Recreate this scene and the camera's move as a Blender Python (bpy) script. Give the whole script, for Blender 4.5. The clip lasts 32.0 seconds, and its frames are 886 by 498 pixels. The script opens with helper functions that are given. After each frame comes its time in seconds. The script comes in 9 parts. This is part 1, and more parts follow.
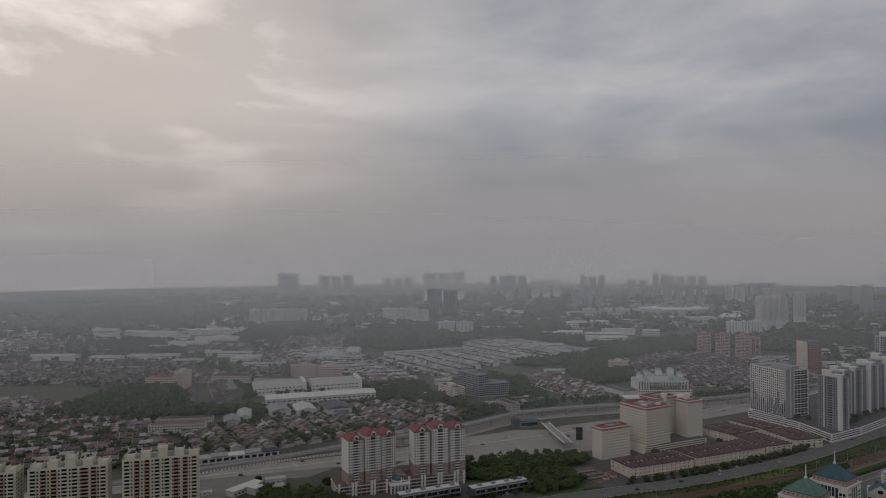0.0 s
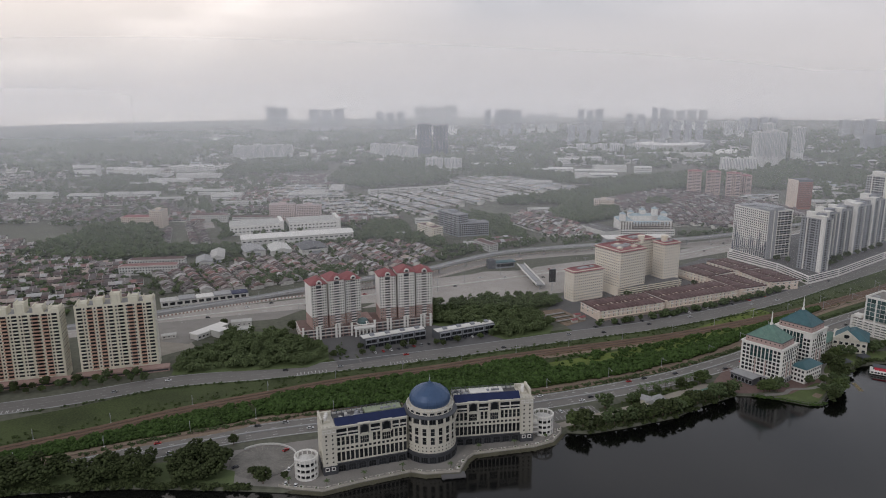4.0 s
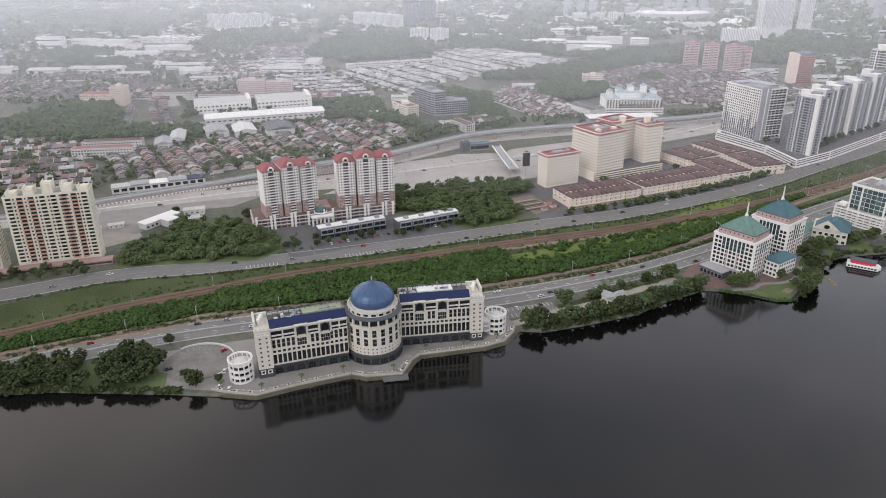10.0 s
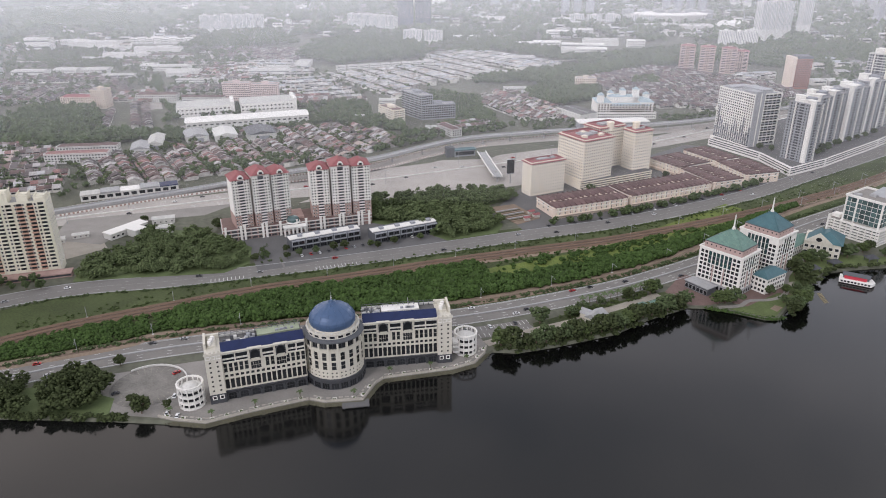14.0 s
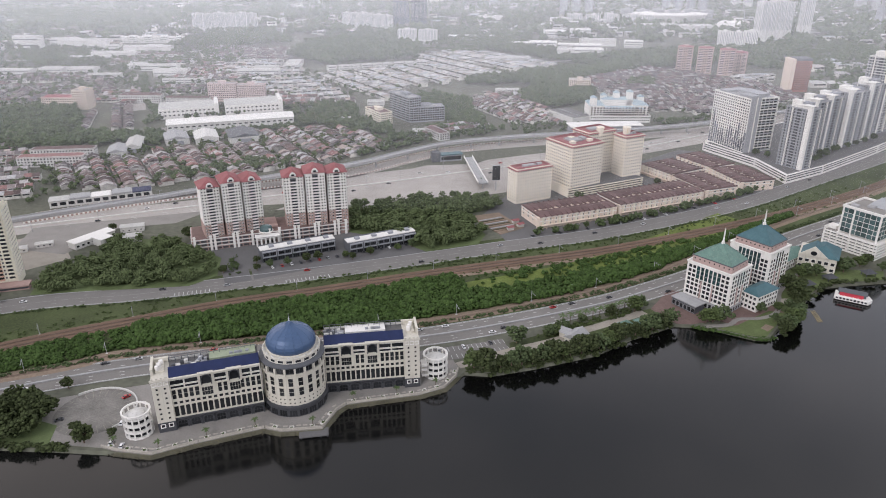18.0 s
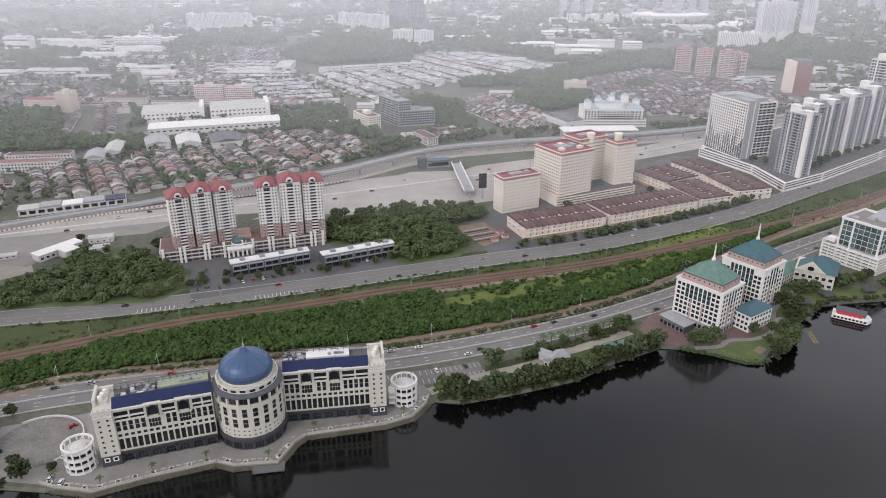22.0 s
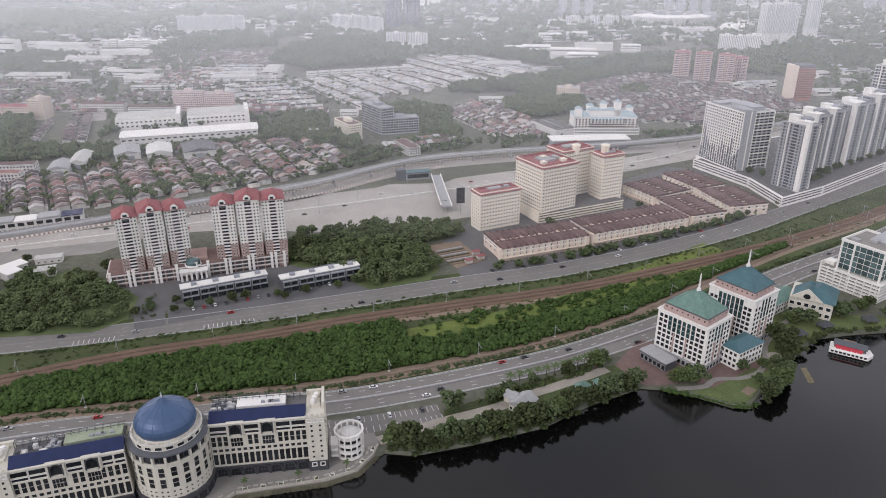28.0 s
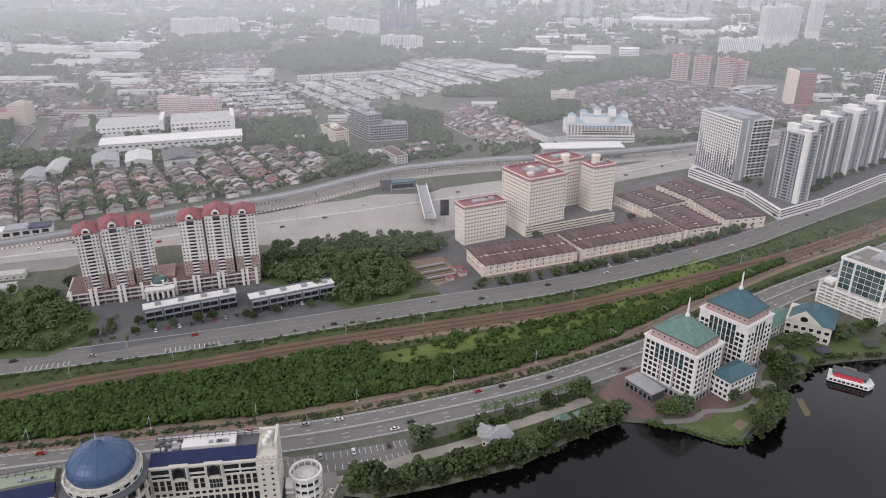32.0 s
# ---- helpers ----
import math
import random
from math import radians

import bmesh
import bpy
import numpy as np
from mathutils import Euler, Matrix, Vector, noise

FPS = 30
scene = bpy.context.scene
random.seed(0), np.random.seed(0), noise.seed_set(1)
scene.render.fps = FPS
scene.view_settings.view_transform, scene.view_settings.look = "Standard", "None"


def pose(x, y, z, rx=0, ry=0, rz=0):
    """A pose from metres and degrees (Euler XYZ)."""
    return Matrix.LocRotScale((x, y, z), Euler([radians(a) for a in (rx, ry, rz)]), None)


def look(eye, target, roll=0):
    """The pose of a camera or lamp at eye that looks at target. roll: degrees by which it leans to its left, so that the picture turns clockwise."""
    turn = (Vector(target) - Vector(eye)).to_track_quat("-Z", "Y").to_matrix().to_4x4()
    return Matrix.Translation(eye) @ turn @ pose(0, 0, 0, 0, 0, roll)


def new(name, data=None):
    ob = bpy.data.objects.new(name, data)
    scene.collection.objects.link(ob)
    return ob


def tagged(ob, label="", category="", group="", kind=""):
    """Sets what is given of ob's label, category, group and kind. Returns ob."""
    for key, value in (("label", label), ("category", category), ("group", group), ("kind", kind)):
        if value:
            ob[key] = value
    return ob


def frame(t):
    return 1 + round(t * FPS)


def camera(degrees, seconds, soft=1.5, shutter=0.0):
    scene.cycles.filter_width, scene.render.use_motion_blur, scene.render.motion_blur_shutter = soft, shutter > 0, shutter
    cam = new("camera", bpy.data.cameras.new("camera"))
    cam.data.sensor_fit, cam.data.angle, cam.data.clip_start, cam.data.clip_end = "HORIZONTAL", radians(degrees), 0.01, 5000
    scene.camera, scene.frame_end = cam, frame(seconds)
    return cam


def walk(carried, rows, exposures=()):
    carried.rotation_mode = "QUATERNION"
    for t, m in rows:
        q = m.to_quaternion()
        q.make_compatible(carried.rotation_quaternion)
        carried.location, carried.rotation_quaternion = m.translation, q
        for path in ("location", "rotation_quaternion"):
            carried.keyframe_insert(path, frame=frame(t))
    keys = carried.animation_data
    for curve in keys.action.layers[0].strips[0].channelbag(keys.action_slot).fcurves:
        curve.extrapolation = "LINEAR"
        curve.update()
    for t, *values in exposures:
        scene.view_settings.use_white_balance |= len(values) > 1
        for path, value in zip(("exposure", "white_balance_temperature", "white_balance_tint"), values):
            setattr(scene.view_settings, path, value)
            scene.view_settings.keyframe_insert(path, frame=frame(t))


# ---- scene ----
cam = camera(64.5, 32.0, soft=1.0)
PATH = [
    (0, (-40.0, -52.0, 216.0), (-40.079, -50.002, 216.008), -0.3),
    (0.7, (-27.2, -36.4, 218.7), (-27.281, -34.416, 218.455), -0.1),
    (1, (-24.815, -32.224, 218.903), (-24.895, -30.242, 218.647), -0.1),
    (2, (-20.774, -25.406, 218.938), (-20.854, -23.434, 218.612), -0.1),
    (3, (-15.979, -19.391, 218.783), (-16.058, -17.432, 218.389), -0.2),
    (3.5, (-13.366, -16.239, 218.789), (-13.445, -14.287, 218.363), -0.3),
    (5.5, (-3.007, -3.655, 218.704), (-3.084, -1.735, 218.148), -0.3),
    (6, (-0.558, -0.422, 218.693), (-0.633, 1.488, 218.105), -0.3),
    (7, (4.187, 5.629, 218.621), (4.113, 7.519, 217.972), -0.3),
    (8, (9.143, 11.889, 218.557), (9.07, 13.76, 217.855), -0.3),
    (9, (14.091, 18.372, 218.324), (14.019, 20.224, 217.573), -0.3),
    (9.5, (16.664, 21.565, 218.199), (16.592, 23.407, 217.425), -0.3),
    (10, (19.005, 24.608, 218.022), (18.933, 26.442, 217.227), -0.3),
    (10.5, (21.422, 27.868, 217.858), (21.35, 29.701, 217.064), -0.3),
    (11, (23.842, 31.044, 217.759), (23.769, 32.878, 216.965), -0.3),
    (12, (28.679, 37.312, 217.545), (28.605, 39.146, 216.752), -0.2),
    (13, (33.408, 43.709, 217.402), (33.332, 45.543, 216.608), -0.2),
    (14, (37.783, 49.96, 217.137), (37.707, 51.794, 216.344), -0.2),
    (14.5, (39.782, 53.244, 217.065), (39.706, 55.079, 216.271), -0.1),
    (16.5, (48.223, 66.196, 216.861), (48.145, 68.029, 216.066), -0.0),
    (17, (50.25, 69.646, 216.902), (50.171, 71.479, 216.106), -0.0),
    (18, (54.379, 76.282, 216.838), (54.299, 78.115, 216.041), -0.0),
    (19, (58.268, 82.747, 216.992), (58.187, 84.579, 216.194), 0.0),
    (20, (62.273, 89.281, 216.938), (62.189, 91.113, 216.14), 0.0),
    (21, (66.452, 95.867, 216.735), (66.366, 97.699, 215.937), 0.0),
    (22, (70.519, 102.665, 216.594), (70.43, 104.497, 215.796), -0.0),
    (23, (74.578, 109.231, 216.469), (74.487, 111.063, 215.672), -0.0),
    (24, (78.473, 116.091, 216.363), (78.38, 117.922, 215.566), -0.0),
    (25, (82.56, 122.98, 216.232), (82.464, 124.811, 215.435), -0.0),
    (25.5, (84.404, 126.324, 216.257), (84.307, 128.156, 215.46), 0.0),
    (27.5, (91.979, 140.14, 216.339), (91.877, 141.972, 215.542), -0.1),
    (28, (93.994, 143.563, 216.345), (93.891, 145.395, 215.549), -0.1),
    (29, (97.56, 150.32, 216.307), (97.455, 152.153, 215.513), -0.1),
    (30, (101.063, 157.066, 216.206), (100.956, 158.899, 215.412), -0.1),
    (31, (105.005, 163.85, 216.08), (104.896, 165.683, 215.288), -0.1),
    (32, (108.424, 170.67, 216.574), (108.314, 172.503, 215.782), -0.1),
]
EXPOSURES = [(0, -2.0, 6350, 15), (0.6, -1.62, 6350, 15), (1, -1.44, 6350, 15), (2, -1.32, 6350, 15), (3, -1.1, 6350, 15), (6, -0.53, 6300, 16), (9, -0.03, 6300, 17), (20, 0.0, 6300, 18), (32, -0.14, 6300, 19)]
walk(cam, [(t, look(eye, target, roll)) for t, eye, target, roll in PATH], EXPOSURES)

# ---------------------------------------------------------------- world and light
SUN_AZ, SUN_EL = radians(-40), radians(38)   # sun behind cloud, ahead and to the west of the view
world = bpy.data.worlds.new("overcast_sky")
scene.world = world
world.use_nodes = True
wn, wl = world.node_tree.nodes, world.node_tree.links
wn.clear()


def wnode(kind, **kw):
    n = wn.new(kind)
    for k, v in kw.items():
        n.inputs[k].default_value = v
    return n


tc = wn.new("ShaderNodeTexCoord")
sky = wn.new("ShaderNodeTexSky")
sky.sky_type, sky.sun_disc, sky.sun_elevation, sky.sun_rotation = "NISHITA", False, SUN_EL, SUN_AZ
stretch = wn.new("ShaderNodeMapping")
stretch.inputs["Scale"].default_value = (1.0, 1.0, 3.2)
wl.new(tc.outputs["Generated"], stretch.inputs["Vector"])
clouds = wn.new("ShaderNodeTexNoise")
clouds.inputs["Scale"].default_value, clouds.inputs["Detail"].default_value = 2.4, 9.0
clouds.inputs["Roughness"].default_value, clouds.inputs["Distortion"].default_value = 0.56, 0.25
wl.new(stretch.outputs["Vector"], clouds.inputs["Vector"])
cramp = wn.new("ShaderNodeValToRGB")
cramp.color_ramp.elements[0].position, cramp.color_ramp.elements[0].color = 0.36, (0.54, 0.595, 0.65, 1)
cramp.color_ramp.elements[1].position, cramp.color_ramp.elements[1].color = 0.66, (1.0, 1.0, 0.99, 1)
mid_tone = cramp.color_ramp.elements.new(0.5)
mid_tone.color = (0.76, 0.785, 0.81, 1)
wl.new(clouds.outputs["Fac"], cramp.inputs["Fac"])
sep = wn.new("ShaderNodeSeparateXYZ")
wl.new(tc.outputs["Generated"], sep.inputs["Vector"])
low = wn.new("ShaderNodeMapRange")          # pale moist air near the horizon
low.inputs["From Min"].default_value, low.inputs["From Max"].default_value = -0.02, 0.17
low.inputs["To Min"].default_value, low.inputs["To Max"].default_value = 1.0, 0.0
low.interpolation_type = "SMOOTHSTEP"
wl.new(sep.outputs["Z"], low.inputs["Value"])
hazemix = wn.new("ShaderNodeMixRGB")
hazemix.inputs["Color2"].default_value = (0.80, 0.76, 0.725, 1)
wl.new(low.outputs["Result"], hazemix.inputs["Fac"])
wl.new(cramp.outputs["Color"], hazemix.inputs["Color1"])
# warm glow of the sun behind the cloud
sunward = wn.new("ShaderNodeVectorMath")
sunward.operation = "DOT_PRODUCT"
sunward.inputs[1].default_value = (math.sin(radians(-34)) * 0.98, math.cos(radians(-34)) * 0.98, 0.2)
wl.new(tc.outputs["Generated"], sunward.inputs[0])
glow = wn.new("ShaderNodeMapRange")
glow.inputs["From Min"].default_value, glow.inputs["From Max"].default_value = 0.80, 1.0
glow.inputs["To Max"].default_value = 0.75
glow.interpolation_type = "SMOOTHSTEP"
wl.new(sunward.outputs["Value"], glow.inputs["Value"])
warm = wn.new("ShaderNodeMixRGB")
warm.inputs["Color2"].default_value = (1.4, 1.24, 1.05, 1)
wl.new(glow.outputs["Result"], warm.inputs["Fac"])
wl.new(hazemix.outputs["Color"], warm.inputs["Color1"])
bg_sky = wnode("ShaderNodeBackground", Strength=0.06)
wl.new(sky.outputs["Color"], bg_sky.inputs["Color"])
bg_cloud = wnode("ShaderNodeBackground", Strength=1.0)
bright = wn.new("ShaderNodeMapRange")        # thin bright cloud low down, thicker grey cloud overhead
bright.inputs["From Min"].default_value, bright.inputs["From Max"].default_value = 0.25, 0.7
bright.inputs["To Min"].default_value, bright.inputs["To Max"].default_value = 1.38, 0.74
bright.interpolation_type = "SMOOTHSTEP"
wl.new(sep.outputs["Z"], bright.inputs["Value"])
dusk = wn.new("ShaderNodeMapRange")          # moist air dims the sky towards the horizon
dusk.inputs["From Min"].default_value, dusk.inputs["From Max"].default_value = 0.0, 0.2
dusk.inputs["To Min"].default_value, dusk.inputs["To Max"].default_value = 0.78, 1.42
wl.new(sep.outputs["Z"], dusk.inputs["Value"])
# sunlit rims where the cloud breaks towards the sun
rims = wn.new("ShaderNodeMapRange")
rims.inputs["From Min"].default_value, rims.inputs["From Max"].default_value = 0.52, 0.64
wl.new(clouds.outputs["Fac"], rims.inputs["Value"])
near_sun = wn.new("ShaderNodeMapRange")
near_sun.inputs["From Min"].default_value, near_sun.inputs["From Max"].default_value = 0.88, 0.99
near_sun.inputs["To Max"].default_value = 0.55
wl.new(sunward.outputs["Value"], near_sun.inputs["Value"])
lit = wn.new("ShaderNodeMath")
lit.operation = "MULTIPLY_ADD"
lit.inputs[2].default_value = 1.0
wl.new(rims.outputs["Result"], lit.inputs[0])
wl.new(near_sun.outputs["Result"], lit.inputs[1])
level, total = wn.new("ShaderNodeMath"), wn.new("ShaderNodeMath")
level.operation = total.operation = "MULTIPLY"
wl.new(bright.outputs["Result"], level.inputs[0])
wl.new(dusk.outputs["Result"], level.inputs[1])
wl.new(level.outputs[0], total.inputs[0])
wl.new(lit.outputs[0], total.inputs[1])
wl.new(total.outputs[0], bg_cloud.inputs["Strength"])
wl.new(warm.outputs["Color"], bg_cloud.inputs["Color"])
mixbg = wnode("ShaderNodeMixShader", Fac=0.93)
wl.new(bg_sky.outputs[0], mixbg.inputs[1])
wl.new(bg_cloud.outputs[0], mixbg.inputs[2])
wout = wn.new("ShaderNodeOutputWorld")
wl.new(mixbg.outputs[0], wout.inputs["Surface"])

sun = new("sun", bpy.data.lights.new("sun", "SUN"))
sun.data.energy, sun.data.angle, sun.data.color = 1.15, radians(20), (1.0, 0.97, 0.93)
sun.matrix_world = look((-190, -250, 230), (0, 0, 0))


# ---------------------------------------------------------------- materials
def material(name, colour, rough=0.85, vary=0.12, scale=0.3, fine=3.0, bump=0.15, metal=0.0, per="none", spec=0.3, stain=0.0, palette=(), stain_tint=None):
    """A worn surface: two scales of noise, per-object or per-piece tint, fine relief, and streaks of dirt."""
    m = bpy.data.materials.new(name)
    m.use_nodes = True
    nt = m.node_tree
    b = nt.nodes["Principled BSDF"]
    b.inputs["Roughness"].default_value, b.inputs["Metallic"].default_value = rough, metal
    b.inputs["Specular IOR Level"].default_value = spec
    tcn = nt.nodes.new("ShaderNodeTexCoord")
    big, small = nt.nodes.new("ShaderNodeTexNoise"), nt.nodes.new("ShaderNodeTexNoise")
    big.inputs["Scale"].default_value, small.inputs["Scale"].default_value = scale, fine
    big.inputs["Detail"].default_value, small.inputs["Detail"].default_value = 3.0, 2.0
    nt.links.new(tcn.outputs["Object"], big.inputs["Vector"])
    nt.links.new(tcn.outputs["Object"], small.inputs["Vector"])
    add = nt.nodes.new("ShaderNodeMath")
    add.operation = "ADD"
    nt.links.new(big.outputs["Fac"], add.inputs[0])
    nt.links.new(small.outputs["Fac"], add.inputs[1])
    value = add.outputs[0]
    if per != "none":
        rnd = nt.nodes.new("ShaderNodeObjectInfo" if per == "object" else "ShaderNodeNewGeometry")
        more = nt.nodes.new("ShaderNodeMath")
        more.operation = "MULTIPLY_ADD"
        more.inputs[1].default_value, more.inputs[2].default_value = 1.0, -0.5
        nt.links.new(rnd.outputs["Random" if per == "object" else "Random Per Island"], more.inputs[0])
        tot = nt.nodes.new("ShaderNodeMath")
        tot.operation = "ADD"
        nt.links.new(value, tot.inputs[0])
        nt.links.new(more.outputs[0], tot.inputs[1])
        value = tot.outputs[0]
    ramp = nt.nodes.new("ShaderNodeMapRange")
    ramp.inputs["From Min"].default_value, ramp.inputs["From Max"].default_value = 0.6, 1.4
    ramp.inputs["To Min"].default_value, ramp.inputs["To Max"].default_value = 1 - vary, 1 + vary
    ramp.clamp = False
    nt.links.new(value, ramp.inputs["Value"])
    mul = nt.nodes.new("ShaderNodeVectorMath")
    mul.operation = "SCALE"
    mul.inputs[0].default_value = colour[:3]
    nt.links.new(ramp.outputs["Result"], mul.inputs["Scale"])
    out = mul.outputs[0]
    if palette:
        pr = nt.nodes.new("ShaderNodeValToRGB")
        pr.color_ramp.interpolation = "CONSTANT"
        for k, c in enumerate(palette):
            e = pr.color_ramp.elements[k] if k < 2 else pr.color_ramp.elements.new(k / len(palette))
            e.position, e.color = k / len(palette), (*c, 1)
        src = nt.nodes.new("ShaderNodeObjectInfo" if per == "object" else "ShaderNodeNewGeometry")
        nt.links.new(src.outputs["Random" if per == "object" else "Random Per Island"], pr.inputs["Fac"])
        nt.links.new(pr.outputs["Color"], mul.inputs[0])
    if stain:
        st = nt.nodes.new("ShaderNodeTexNoise")
        mp = nt.nodes.new("ShaderNodeMapping")
        mp.inputs["Scale"].default_value = (0.9, 0.9, 0.06)
        nt.links.new(tcn.outputs["Object"], mp.inputs["Vector"])
        nt.links.new(mp.outputs["Vector"], st.inputs["Vector"])
        st.inputs["Scale"].default_value, st.inputs["Detail"].default_value = 1.2, 5.0
        sr = nt.nodes.new("ShaderNodeMapRange")
        sr.inputs["From Min"].default_value, sr.inputs["From Max"].default_value = 0.52, 0.75
        sr.inputs["To Max"].default_value = stain
        nt.links.new(st.outputs["Fac"], sr.inputs["Value"])
        sm = nt.nodes.new("ShaderNodeMixRGB")
        sm.inputs["Color2"].default_value = (*stain_tint, 1) if stain_tint else (colour[0] * 0.45, colour[1] * 0.42, colour[2] * 0.38, 1)
        nt.links.new(sr.outputs["Result"], sm.inputs["Fac"])
        nt.links.new(out, sm.inputs["Color1"])
        out = sm.outputs["Color"]
    nt.links.new(out, b.inputs["Base Color"])
    if bump:
        bp = nt.nodes.new("ShaderNodeBump")
        bp.inputs["Strength"].default_value, bp.inputs["Distance"].default_value = bump, 0.3
        nt.links.new(small.outputs["Fac"], bp.inputs["Height"])
        nt.links.new(bp.outputs["Normal"], b.inputs["Normal"])
    return m


CLAY = ((0.15, 0.105, 0.098), (0.125, 0.10, 0.098), (0.19, 0.125, 0.112), (0.16, 0.14, 0.135), (0.26, 0.215, 0.205), (0.125, 0.085, 0.078), (0.19, 0.17, 0.165), (0.21, 0.115, 0.105), (0.33, 0.31, 0.30))
PALE = ((0.44, 0.43, 0.41), (0.33, 0.325, 0.32), (0.52, 0.51, 0.48), (0.25, 0.245, 0.24), (0.42, 0.39, 0.36), (0.36, 0.38, 0.39), (0.29, 0.24, 0.21), (0.46, 0.45, 0.44))
REDS = ((0.125, 0.083, 0.078), (0.10, 0.08, 0.078), (0.15, 0.095, 0.088), (0.082, 0.076, 0.078), (0.17, 0.14, 0.135), (0.28, 0.265, 0.255), (0.115, 0.092, 0.09))
